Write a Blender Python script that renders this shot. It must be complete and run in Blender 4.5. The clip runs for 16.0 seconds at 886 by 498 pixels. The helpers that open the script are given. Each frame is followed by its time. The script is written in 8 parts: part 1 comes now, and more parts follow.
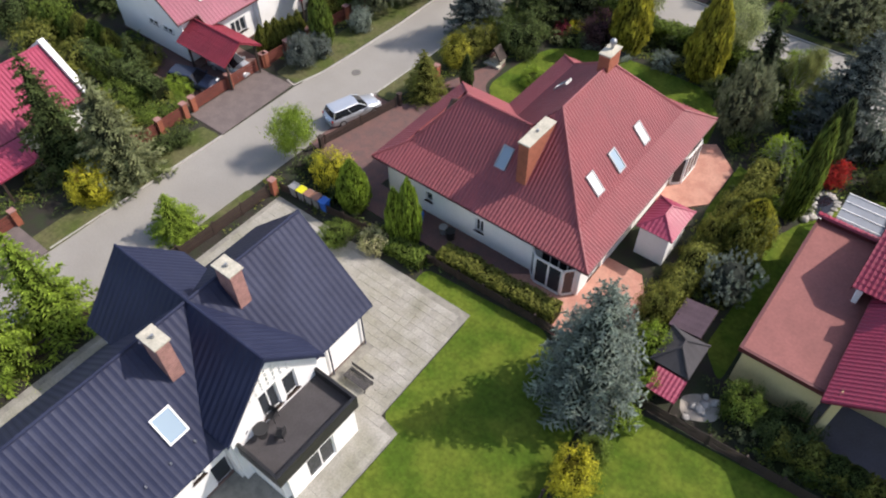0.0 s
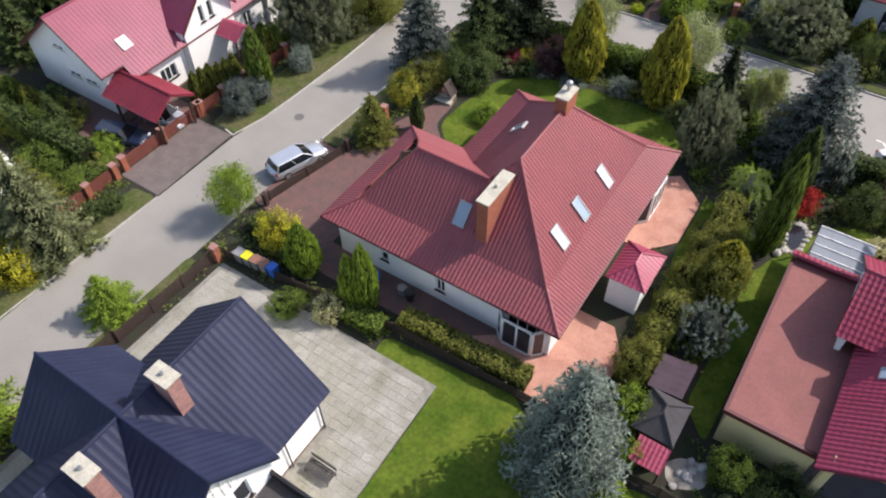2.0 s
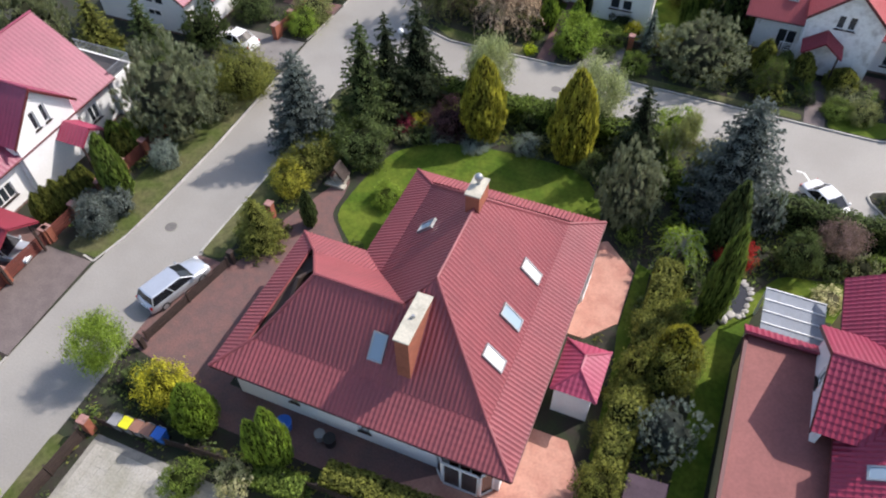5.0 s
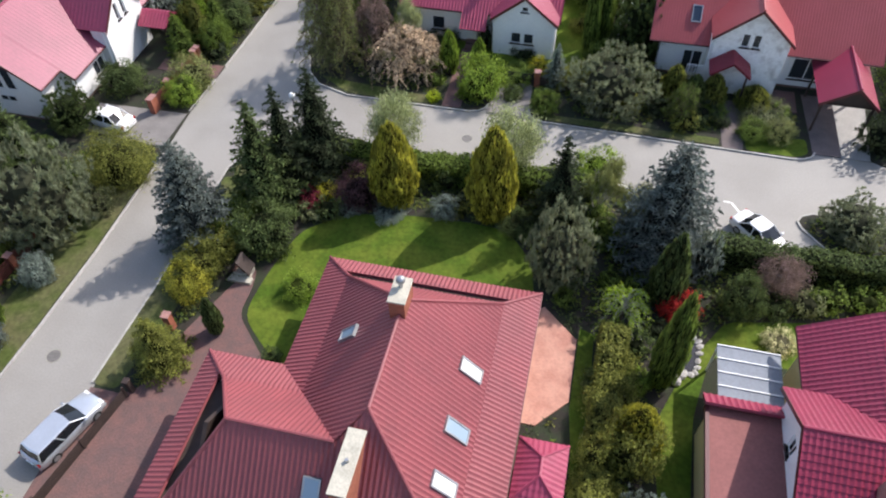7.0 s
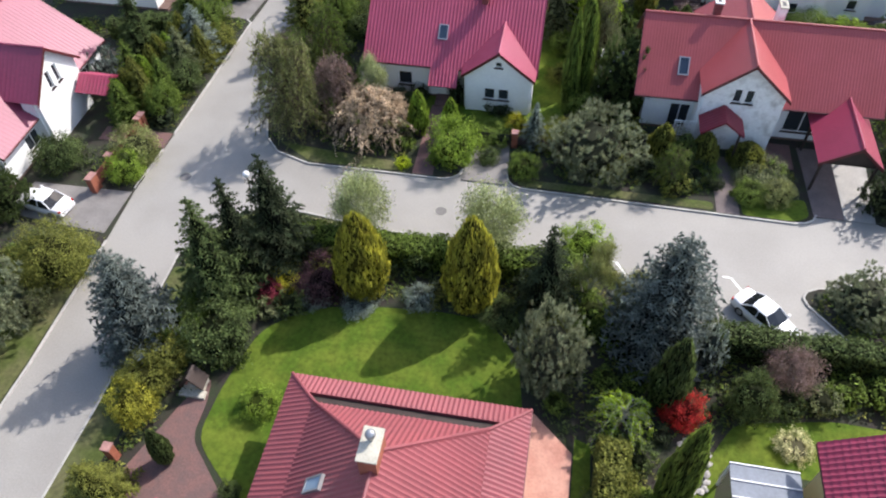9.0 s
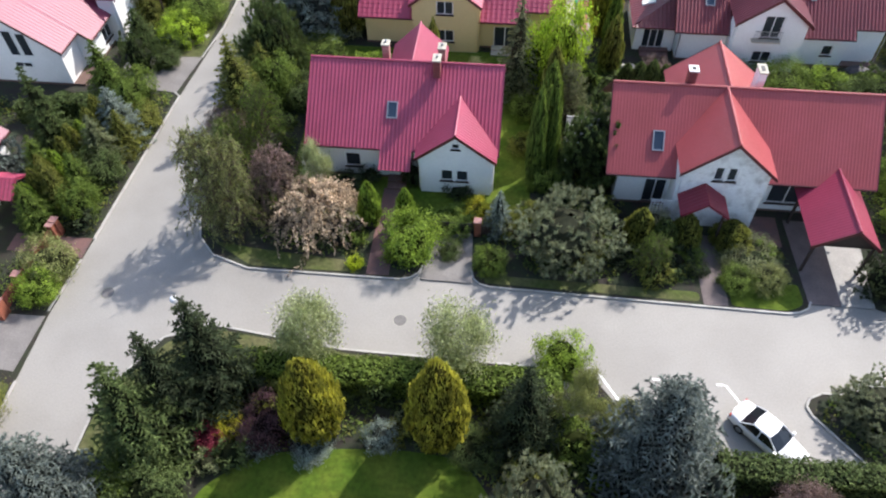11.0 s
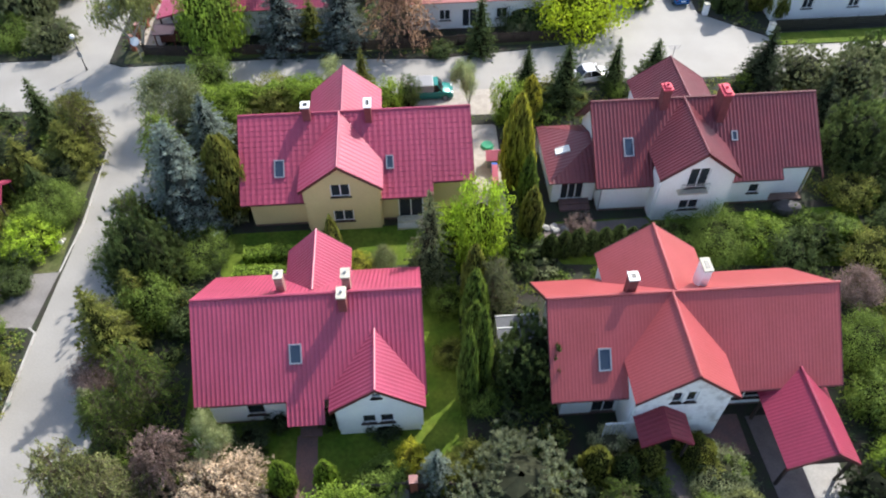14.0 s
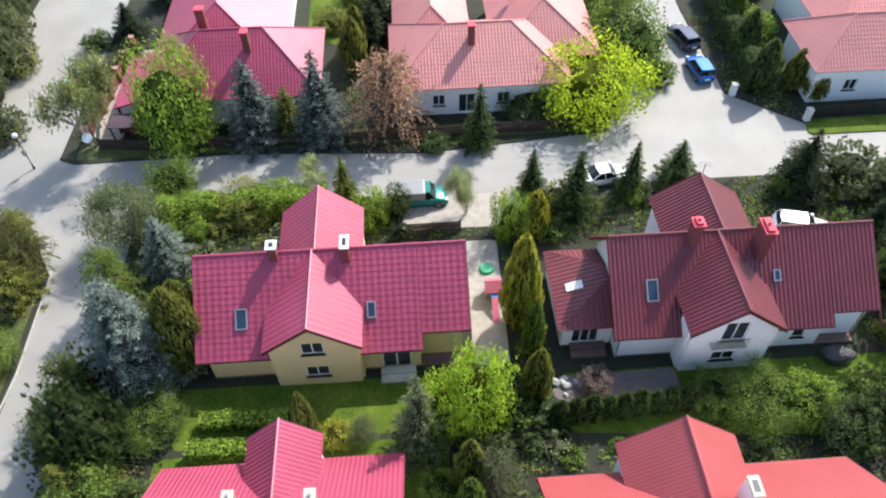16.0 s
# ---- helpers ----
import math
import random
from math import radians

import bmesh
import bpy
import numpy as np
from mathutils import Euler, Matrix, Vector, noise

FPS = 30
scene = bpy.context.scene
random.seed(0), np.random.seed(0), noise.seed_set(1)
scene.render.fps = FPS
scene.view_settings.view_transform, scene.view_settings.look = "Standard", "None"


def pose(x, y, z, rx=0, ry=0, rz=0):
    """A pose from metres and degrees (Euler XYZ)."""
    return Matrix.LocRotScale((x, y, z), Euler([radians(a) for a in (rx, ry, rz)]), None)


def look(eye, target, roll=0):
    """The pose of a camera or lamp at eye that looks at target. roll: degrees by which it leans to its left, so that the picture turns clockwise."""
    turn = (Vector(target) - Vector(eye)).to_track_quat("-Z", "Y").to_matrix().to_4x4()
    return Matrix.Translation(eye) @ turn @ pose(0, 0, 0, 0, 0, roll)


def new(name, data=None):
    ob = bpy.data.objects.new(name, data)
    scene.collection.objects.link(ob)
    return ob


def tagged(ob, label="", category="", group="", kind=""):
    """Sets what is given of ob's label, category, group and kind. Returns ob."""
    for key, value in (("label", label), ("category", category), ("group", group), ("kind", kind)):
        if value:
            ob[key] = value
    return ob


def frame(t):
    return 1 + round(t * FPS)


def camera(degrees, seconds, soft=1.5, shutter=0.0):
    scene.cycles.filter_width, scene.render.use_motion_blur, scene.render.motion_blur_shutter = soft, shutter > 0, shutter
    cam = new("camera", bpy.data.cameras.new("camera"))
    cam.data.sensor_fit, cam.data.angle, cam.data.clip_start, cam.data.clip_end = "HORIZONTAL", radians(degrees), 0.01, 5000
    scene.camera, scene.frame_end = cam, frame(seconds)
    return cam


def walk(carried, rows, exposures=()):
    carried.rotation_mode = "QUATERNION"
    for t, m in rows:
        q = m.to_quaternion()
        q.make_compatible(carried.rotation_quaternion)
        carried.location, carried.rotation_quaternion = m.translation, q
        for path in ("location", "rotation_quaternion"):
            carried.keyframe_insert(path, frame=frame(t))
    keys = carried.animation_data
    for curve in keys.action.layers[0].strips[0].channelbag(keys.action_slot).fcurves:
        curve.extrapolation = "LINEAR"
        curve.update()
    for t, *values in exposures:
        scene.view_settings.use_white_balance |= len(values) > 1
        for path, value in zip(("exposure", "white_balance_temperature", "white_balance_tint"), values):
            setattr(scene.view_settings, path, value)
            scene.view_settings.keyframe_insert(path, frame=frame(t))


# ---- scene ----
cam = camera(62.79, 16.0, soft=2.1)
# seconds, eye in metres, yaw, pitch and roll in degrees
PATH = [
    (0, -0.898, 0.601, 38.743, 38.726, -49.575, -0.820),
    (0.5, -1.510, 1.605, 38.750, 38.204, -49.636, -0.989),
    (1, -2.202, 2.680, 38.824, 37.327, -49.730, -1.041),
    (1.5, -2.997, 3.870, 38.926, 35.830, -49.797, -1.010),
    (2, -3.806, 5.029, 38.982, 34.188, -49.818, -1.096),
    (2.5, -4.622, 6.263, 38.911, 32.450, -49.790, -0.915),
    (3, -5.409, 7.565, 38.754, 30.779, -49.784, -0.977),
    (5.5, -9.152, 14.913, 38.571, 19.530, -49.850, -1.068),
    (6, -9.765, 16.502, 38.569, 15.140, -49.821, -1.080),
    (6.5, -10.346, 18.178, 38.578, 13.811, -49.833, -1.035),
    (7, -10.725, 19.843, 38.532, 13.896, -49.727, -1.135),
    (7.5, -11.094, 21.566, 38.545, 13.874, -49.636, -1.097),
    (8, -11.486, 23.409, 38.541, 13.738, -49.570, -1.074),
    (10.5, -12.923, 34.375, 39.088, 7.035, -49.985, -1.288),
    (11, -13.140, 36.833, 39.154, 7.024, -49.950, -1.226),
    (11.5, -13.372, 39.347, 39.340, 6.793, -49.909, -1.160),
    (12, -13.601, 42.034, 39.768, 5.514, -49.942, -1.047),
    (12.5, -13.826, 44.763, 40.443, 2.962, -49.879, -0.902),
    (13, -13.918, 47.482, 41.304, 0.302, -49.721, -0.767),
    (13.5, -13.983, 50.219, 42.367, -2.129, -49.527, -0.665),
    (14, -13.884, 53.082, 43.352, -3.180, -49.318, -0.750),
    (14.5, -13.682, 56.095, 43.863, -3.113, -49.378, -0.802),
    (15, -13.256, 59.437, 44.045, -2.971, -49.526, -0.956),
    (15.5, -12.668, 63.123, 44.130, -2.818, -49.607, -1.085),
    (16, -12.070, 67.015, 44.113, -2.681, -49.678, -1.330),
]
walk(cam, [(t, pose(x, y, z, 0, 0, yaw) @ pose(0, 0, 0, 90 + pitch) @ pose(0, 0, 0, 0, 0, roll)) for t, x, y, z, yaw, pitch, roll in PATH],
     exposures=[(0, 0.72, 7050, 15), (3, 0.78, 6850, 15), (7, 0.88, 6650, 14), (10.5, 1.11, 6600, 13), (12.2, 1.11, 6600, 12), (13.2, 1.12, 6600, 11), (14, 1.21, 6600, 10), (15, 1.24, 6500, 9), (16, 1.26, 6500, 9)])

# ---- light: high spring sun from beyond the houses, clear sky ----
SUN_AZ, SUN_EL = 41.0, 44.0
world = bpy.data.worlds.new("sky")
scene.world = world
world.use_nodes = True
wn = world.node_tree.nodes
sky = wn.new("ShaderNodeTexSky")
sky.sky_type, sky.sun_disc = "NISHITA", False
sky.sun_elevation, sky.sun_rotation = radians(SUN_EL), radians(SUN_AZ)
sky.air_density, sky.dust_density = 1.0, 1.5
wn["Background"].inputs["Strength"].default_value = 0.145
world.node_tree.links.new(sky.outputs["Color"], wn["Background"].inputs["Color"])
sun = new("sun", bpy.data.lights.new("sun", "SUN"))
sun.data.energy, sun.data.angle, sun.data.color = 2.95, radians(0.6), (1.0, 0.975, 0.945)
sx, sy, sz = math.sin(radians(SUN_AZ)) * math.cos(radians(SUN_EL)), math.cos(radians(SUN_AZ)) * math.cos(radians(SUN_EL)), math.sin(radians(SUN_EL))
sun.matrix_world = look((sx * 200, sy * 200, sz * 200), (0, 0, 0))

# ---- materials ----
def material(name, colour, rough=0.8, vary=0.25, scale=1.5, fine=14.0, bump=0.0, bump_scale=40.0, metal=0.0, island=0.0, random_obj=0.0, second=None, spread=0.5, leaf=0.0, spec=0.5, level=False):
    """Base colour broken up by a broad and a fine noise; second: a colour that shows in broad patches."""
    m = bpy.data.materials.new(name)
    m.use_nodes = True
    n, l = m.node_tree.nodes, m.node_tree.links
    bsdf = n["Principled BSDF"]
    bsdf.inputs["Roughness"].default_value, bsdf.inputs["Metallic"].default_value = rough, metal
    bsdf.inputs["Specular IOR Level"].default_value = spec
    co = n.new("ShaderNodeTexCoord")
    place = n.new("ShaderNodeNewGeometry").outputs["Position"] if level else co.outputs["Object"]
    broad, small = n.new("ShaderNodeTexNoise"), n.new("ShaderNodeTexNoise")
    for tex, s in ((broad, scale), (small, fine)):
        tex.inputs["Scale"].default_value, tex.inputs["Detail"].default_value = s, 4.0
        l.new(place, tex.inputs["Vector"])
    ramp = n.new("ShaderNodeMapRange")
    ramp.inputs[1].default_value, ramp.inputs[2].default_value = spread - 0.12, spread + 0.14
    l.new(broad.outputs["Fac"], ramp.inputs[0])
    mix = n.new("ShaderNodeMix")
    mix.data_type = "RGBA"
    a = (*colour, 1)
    b = (*(second or [c * (1 - vary) for c in colour]), 1)
    mix.inputs[6].default_value, mix.inputs[7].default_value = a, b
    l.new(ramp.outputs[0], mix.inputs[0])
    hsv = n.new("ShaderNodeHueSaturation")
    l.new(mix.outputs[2], hsv.inputs["Color"])
    val = n.new("ShaderNodeMapRange")
    val.inputs[1].default_value, val.inputs[2].default_value = 0.25, 0.75
    val.inputs[3].default_value, val.inputs[4].default_value = 1 - vary, 1 + vary
    l.new(small.outputs["Fac"], val.inputs[0])
    last = val.outputs[0]
    for amount, node, socket in ((island, "ShaderNodeNewGeometry", "Random Per Island"), (random_obj, "ShaderNodeObjectInfo", "Random")):
        if amount:
            src = n.new(node)
            spread_value = n.new("ShaderNodeMapRange")
            spread_value.inputs[3].default_value, spread_value.inputs[4].default_value = 1 - amount, 1 + amount
            l.new(src.outputs[socket], spread_value.inputs[0])
            mul = n.new("ShaderNodeMath")
            mul.operation = "MULTIPLY"
            l.new(last, mul.inputs[0])
            l.new(spread_value.outputs[0], mul.inputs[1])
            last = mul.outputs[0]
    l.new(last, hsv.inputs["Value"])
    l.new(hsv.outputs["Color"], bsdf.inputs["Base Color"])
    if bump:
        rel, bn = n.new("ShaderNodeTexNoise"), n.new("ShaderNodeBump")
        rel.inputs["Scale"].default_value, rel.inputs["Detail"].default_value = bump_scale, 5.0
        bn.inputs["Strength"].default_value, bn.inputs["Distance"].default_value = bump, 0.02
        l.new(co.outputs["Object"], rel.inputs["Vector"])
        l.new(rel.outputs["Fac"], bn.inputs["Height"])
        l.new(bn.outputs["Normal"], bsdf.inputs["Normal"])
    if leaf:
        tr, add = n.new("ShaderNodeBsdfTranslucent"), n.new("ShaderNodeMixShader")
        l.new(hsv.outputs["Color"], tr.inputs["Color"])
        add.inputs[0].default_value = leaf
        l.new(bsdf.outputs[0], add.inputs[1])
        l.new(tr.outputs[0], add.inputs[2])
        l.new(add.outputs[0], n["Material Output"].inputs["Surface"])
    return m


def glass(name, tint, through_it=0.85):
    m = bpy.data.materials.new(name)
    m.use_nodes = True
    b = m.node_tree.nodes["Principled BSDF"]
    b.inputs["Base Color"].default_value = (*tint, 1)
    b.inputs["Roughness"].default_value, b.inputs["Transmission Weight"].default_value, b.inputs["IOR"].default_value = 0.03, through_it, 1.45
    return m


def grass(name, colour, second):
    """Mown grass: broad patches and fine blades."""
    m = material(name, colour, 0.9, 0.30, 0.45, 4.0, 0.9, 55.0, second=second, spread=0.5, spec=0.15)
    return m


ASPHALT = material("concrete_road", (0.292, 0.278, 0.250), 0.70, 0.10, 0.22, 9.0, 0.25, 60, second=(0.255, 0.242, 0.217), spec=0.50)
KERB = material("kerb_concrete", (0.41, 0.395, 0.36), 0.9, 0.15, 2.0, 20.0, 0.3, 50, random_obj=0.12)
PAVER_RED = material("dark_red_pavers", (0.16, 0.085, 0.075), 0.9, 0.22, 1.2, 9.0, 0.5, 25, second=(0.12, 0.075, 0.07))
PAVER_GREY = material("grey_pavers", (0.34, 0.325, 0.288), 0.92, 0.20, 0.42, 8.0, 0.4, 35, random_obj=0.07, second=(0.235, 0.228, 0.178), level=True)
PAVER_JOINT = material("sandy_joint", (0.265, 0.255, 0.22), 0.95, 0.25, 2.0, 20.0)
PAVER_DARK = material("drive_pavers", (0.155, 0.125, 0.118), 0.92, 0.18, 1.0, 8.0, 0.4, 30)
TERRACE = material("terracotta_terrace", (0.50, 0.262, 0.195), 0.85, 0.14, 0.9, 7.0, 0.2, 30, second=(0.42, 0.195, 0.145))
SOIL = material("garden_soil", (0.026, 0.021, 0.016), 0.95, 0.35, 0.9, 12.0, 0.9, 30, second=(0.022, 0.032, 0.012))
LAWN = grass("lawn", (0.058, 0.104, 0.010), (0.108, 0.144, 0.018))
LAWN_DRY = grass("verge_grass", (0.070, 0.092, 0.024), (0.11, 0.108, 0.05))
DRIVE_PALE = material("pale_concrete_drive", (0.34, 0.325, 0.30), 0.75, 0.14, 0.6, 8.0, 0.3, 40, second=(0.27, 0.26, 0.24))
DRIVE_GREY = material("grey_drive_paving", (0.205, 0.192, 0.178), 0.85, 0.16, 0.7, 8.0, 0.3, 40, second=(0.165, 0.152, 0.142))
SAND = material("pale_gravel", (0.38, 0.34, 0.29), 0.95, 0.2, 1.5, 20.0, 0.6, 50)
WHITE_WALL = material("white_render", (0.84, 0.835, 0.81), 0.9, 0.05, 0.5, 8.0, 0.15, 60, spec=0.3)
STAINED_WALL = material("weathered_white_render", (0.82, 0.815, 0.79), 0.9, 0.08, 1.4, 7.0, 0.2, 60, second=(0.50, 0.48, 0.45), spread=0.60, spec=0.3)
YELLOW_WALL = material("cream_yellow_render", (0.66, 0.53, 0.27), 0.9, 0.06, 0.5, 8.0, 0.15, 60, spec=0.3)
PLINTH = material("brown_plinth", (0.16, 0.10, 0.08), 0.9, 0.2, 2.0, 15.0, 0.2)
ROOF_BRICK = material("brick_red_roof", (0.255, 0.062, 0.070), 0.54, 0.10, 0.5, 7.0, 0.05, 30, second=(0.22, 0.057, 0.064), spec=0.45)
ROOF_CRIMSON = material("crimson_roof", (0.34, 0.050, 0.096), 0.44, 0.10, 0.4, 6.0, 0.05, 30, second=(0.295, 0.042, 0.080), spec=0.5)
ROOF_ROSE = material("rose_red_roof", (0.24, 0.042, 0.080), 0.46, 0.10, 0.35, 5.0, 0.05, 30, second=(0.205, 0.036, 0.068), spec=0.5)
ROOF_DEEP = material("deep_red_roof", (0.22, 0.024, 0.040), 0.6, 0.12, 0.6, 7.0, 0.05, 30, second=(0.185, 0.021, 0.034), spec=0.4)
ROOF_WINE = material("wine_red_roof", (0.26, 0.027, 0.060), 0.42, 0.08, 0.4, 6.0, 0.05, 30, second=(0.23, 0.024, 0.053), spec=0.5)
ROOF_RED = material("orange_red_roof", (0.335, 0.062, 0.066), 0.46, 0.08, 0.4, 6.0, 0.05, 30, second=(0.305, 0.056, 0.056), spec=0.5)
ROOF_MAROON = material("maroon_roof", (0.15, 0.026, 0.034), 0.45, 0.10, 0.4, 6.0, 0.05, 30, second=(0.125, 0.022, 0.029))
BRICK_DARK = material("dark_red_brick", (0.20, 0.05, 0.05), 0.85, 0.2, 3.0, 18.0, 0.6, 30)
RED_CAP = material("red_chimney_cap", (0.60, 0.055, 0.09), 0.7, 0.12, 2.0, 12.0)
ROOF_PINK = material("faded_red_roof", (0.52, 0.20, 0.18), 0.5, 0.08, 0.5, 7.0, 0.05, 30)
ROOF_BLUE = material("blue_black_roof", (0.013, 0.018, 0.046), 0.6, 0.12, 0.4, 6.0, 0.05, 30, second=(0.020, 0.026, 0.058), spec=0.3)
ROOF_FELT = material("red_brown_roofing_felt", (0.25, 0.095, 0.085), 0.85, 0.12, 0.4, 6.0, 0.3, 50, second=(0.21, 0.08, 0.072))
BRICK = material("chimney_brick", (0.33, 0.105, 0.06), 0.85, 0.2, 3.0, 18.0, 0.6, 30)
BRICK_PALE = material("pale_clinker", (0.36, 0.19, 0.165), 0.85, 0.25, 3.0, 18.0, 0.6, 30)
CAP = material("chimney_cap_concrete", (0.50, 0.47, 0.38), 0.9, 0.2, 2.0, 12.0, 0.4, 40)
TRIM_DARK = material("dark_red_trim", (0.10, 0.018, 0.02), 0.5, 0.12, 1.0, 9.0)
TRIM_BROWN = material("dark_brown_timber", (0.045, 0.028, 0.022), 0.7, 0.25, 2.0, 25.0, 0.4, 30)
FENCE_RED = material("red_brown_fence", (0.16, 0.045, 0.032), 0.7, 0.2, 2.0, 20.0, 0.3, 30)
BLACK = material("black_metal", (0.018, 0.018, 0.02), 0.45, 0.2, 2.0, 20.0)
GREY_METAL = material("grey_metal", (0.35, 0.36, 0.37), 0.4, 0.1, 2.0, 15.0, metal=0.6)
WHITE_PAINT = material("white_paint", (0.80, 0.80, 0.78), 0.55, 0.05, 2.0, 12.0)
DECK = material("dark_deck", (0.055, 0.05, 0.052), 0.7, 0.2, 1.0, 12.0, 0.3, 30)
SLATE = material("slate_paving", (0.15, 0.15, 0.19), 0.5, 0.15, 0.8, 9.0)
GLASS = glass("window_glass", (0.035, 0.042, 0.05), 0.15)
DARKGLASS = glass("dark_blue_glass", (0.035, 0.055, 0.085), 0.15)
PLASTIC = {k: material("plastic_" + k, v, 0.4, 0.06, 3.0, 12.0) for k, v in {"yellow": (0.62, 0.60, 0.02), "brown": (0.26, 0.13, 0.09), "blue": (0.02, 0.13, 0.50), "grey": (0.25, 0.25, 0.25), "pink": (0.60, 0.16, 0.22), "green": (0.03, 0.32, 0.15)}.items()}
# The blue of the reflected sky is put into this glass's own colour.
SKYBLUE = glass("sky_reflection_glass", (0.30, 0.40, 0.48), 0.1)
SKYGLASS = glass("skylight_glass", (0.80, 0.77, 0.71), 0.0)
BARK = material("bark", (0.12, 0.085, 0.06), 0.95, 0.3, 3.0, 30.0, 0.8, 30)
BARK_PALE = material("pale_bark", (0.42, 0.40, 0.35), 0.9, 0.3, 3.0, 30.0, 0.5, 30)
FOLIAGE = {}
for fname, rgb, other in (
    ("green", (0.085, 0.135, 0.030), (0.065, 0.11, 0.026)), ("lime", (0.135, 0.215, 0.035), (0.10, 0.17, 0.032)), ("olive", (0.115, 0.138, 0.036), (0.085, 0.105, 0.028)),
    ("gold", (0.205, 0.222, 0.036), (0.125, 0.145, 0.028)), ("ash", (0.145, 0.180, 0.128), (0.105, 0.135, 0.095)), ("sage", (0.14, 0.17, 0.075), (0.10, 0.13, 0.055)), ("steel", (0.090, 0.120, 0.126), (0.068, 0.092, 0.098)), ("spring", (0.20, 0.31, 0.03), (0.14, 0.24, 0.03)), ("yellow", (0.27, 0.285, 0.03), (0.18, 0.205, 0.03)), ("deep", (0.056, 0.087, 0.034), (0.041, 0.066, 0.026)),
    ("dark", (0.030, 0.046, 0.025), (0.022, 0.034, 0.019)), ("blue", (0.14, 0.19, 0.19), (0.105, 0.145, 0.15)), ("grey", (0.12, 0.15, 0.09), (0.085, 0.112, 0.062)),
    ("pale", (0.21, 0.26, 0.15), (0.15, 0.20, 0.11)), ("white", (0.34, 0.36, 0.25), (0.13, 0.17, 0.07)), ("purple", (0.050, 0.028, 0.040), (0.04, 0.03, 0.035)),
    ("red", (0.16, 0.025, 0.055), (0.10, 0.03, 0.04)), ("crimson", (0.26, 0.022, 0.022), (0.17, 0.02, 0.022)), ("mauve", (0.165, 0.13, 0.14), (0.12, 0.105, 0.10)),
    ("peach", (0.37, 0.33, 0.28), (0.28, 0.245, 0.20)), ("brown", (0.30, 0.215, 0.165), (0.23, 0.165, 0.12)), ("yellowgreen", (0.26, 0.35, 0.02), (0.19, 0.28, 0.022)),
):
    rgb, other = [c * k for c, k in zip(rgb, (2.2, 1.95, 1.6))], [c * k for c, k in zip(other, (1.9, 1.66, 1.36))]
    FOLIAGE[fname] = material("foliage_" + fname, rgb, 0.75, 0.34, 3.2, 11.0, island=0.42, second=[c * 0.74 for c in other], leaf=0.40, spec=0.2)
# Foliage colours cut to a tenth: they paint the shade inside crowns and hedges.
INNER_SHADE = {k: material("inner_" + k, tuple(c * 0.10 for c in v.node_tree.nodes["Mix"].inputs[6].default_value[:3]), 0.9, 0.3, 2.0, 9.0, 1.0, 12.0, spec=0.1) for k, v in FOLIAGE.items()}

# ---- building helpers ----
from mathutils import geometry

BASES = {}


def thing(name, label, category, at=(0, 0, 0), group="", kind=""):
    """A top-level Empty at its base; its parts are given in world metres."""
    ob = new(name)
    ob.empty_display_size = 0.3
    ob.location = at
    BASES[ob] = Matrix.Translation([-c for c in at])
    return tagged(ob, label, category, group, kind)


def part(name, bm, mat, parent, label=""):
    """Links a bmesh, or (points, faces), as one mesh object under a thing or a part."""
    me = bpy.data.meshes.new(name)
    if isinstance(bm, tuple):
        me.from_pydata(bm[0], [], bm[1])
    else:
        bm.to_mesh(me)
        bm.free()
    me.materials.append(mat)
    ob = new(name, me)
    if parent is not None:
        ob.parent = parent
        if parent in BASES:
            ob.matrix_parent_inverse = BASES[parent]
    if label:
        ob["label"] = label
    return ob


def solid(name, bm, mat, label, category, group="", kind=""):
    """A top-level thing of one mesh."""
    return tagged(part(name, bm, mat, None), label, category, group, kind)


def box(bm, x0, y0, z0, x1, y1, z1, turn=0.0, bevel=0.0):
    c = Vector(((x0 + x1) / 2, (y0 + y1) / 2, (z0 + z1) / 2))
    m = Matrix.Translation(c) @ Matrix.Rotation(radians(turn), 4, "Z") @ Matrix.Diagonal((abs(x1 - x0), abs(y1 - y0), abs(z1 - z0), 1))
    made = bmesh.ops.create_cube(bm, size=1, matrix=m)["verts"]
    if bevel:
        edges = list({e for v in made for e in v.link_edges})
        bmesh.ops.bevel(bm, geom=edges, offset=bevel, segments=2, affect="EDGES", profile=0.6)
    return bm


def boxes(*many):
    bm = bmesh.new()
    for b in many:
        box(bm, *b)
    return bm


def tube(bm, p, q, r, r2=None, sides=8):
    p, q = Vector(p), Vector(q)
    d = q - p
    m = Matrix.Translation((p + q) / 2) @ d.to_track_quat("Z", "Y").to_matrix().to_4x4()
    bmesh.ops.create_cone(bm, cap_ends=True, segments=sides, radius1=r, radius2=r if r2 is None else r2, depth=d.length, matrix=m)
    return bm


def slab(points, z0, z1):
    """A flat polygon in plan, given thickness."""
    n = len(points)
    area = sum(points[i][0] * points[(i + 1) % n][1] - points[(i + 1) % n][0] * points[i][1] for i in range(n))
    pts = list(points) if area > 0 else list(points)[::-1]
    vs = [(x, y, z1) for x, y in pts] + [(x, y, z0) for x, y in pts]
    fs = [tuple(range(n)), tuple(range(2 * n - 1, n - 1, -1))] + [(i, i + n, (i + 1) % n + n, (i + 1) % n) for i in range(n)]
    tri = geometry.tessellate_polygon([[Vector((x, y, 0)) for x, y in pts]])
    fs = fs[2:]
    for t in tri:
        (ax, ay), (bx, by), (cx, cy) = (pts[i] for i in t)
        t = t if (bx - ax) * (cy - ay) - (by - ay) * (cx - ax) > 0 else t[::-1]
        fs += [tuple(t), tuple(i + n for i in t[::-1])]
    return vs, fs


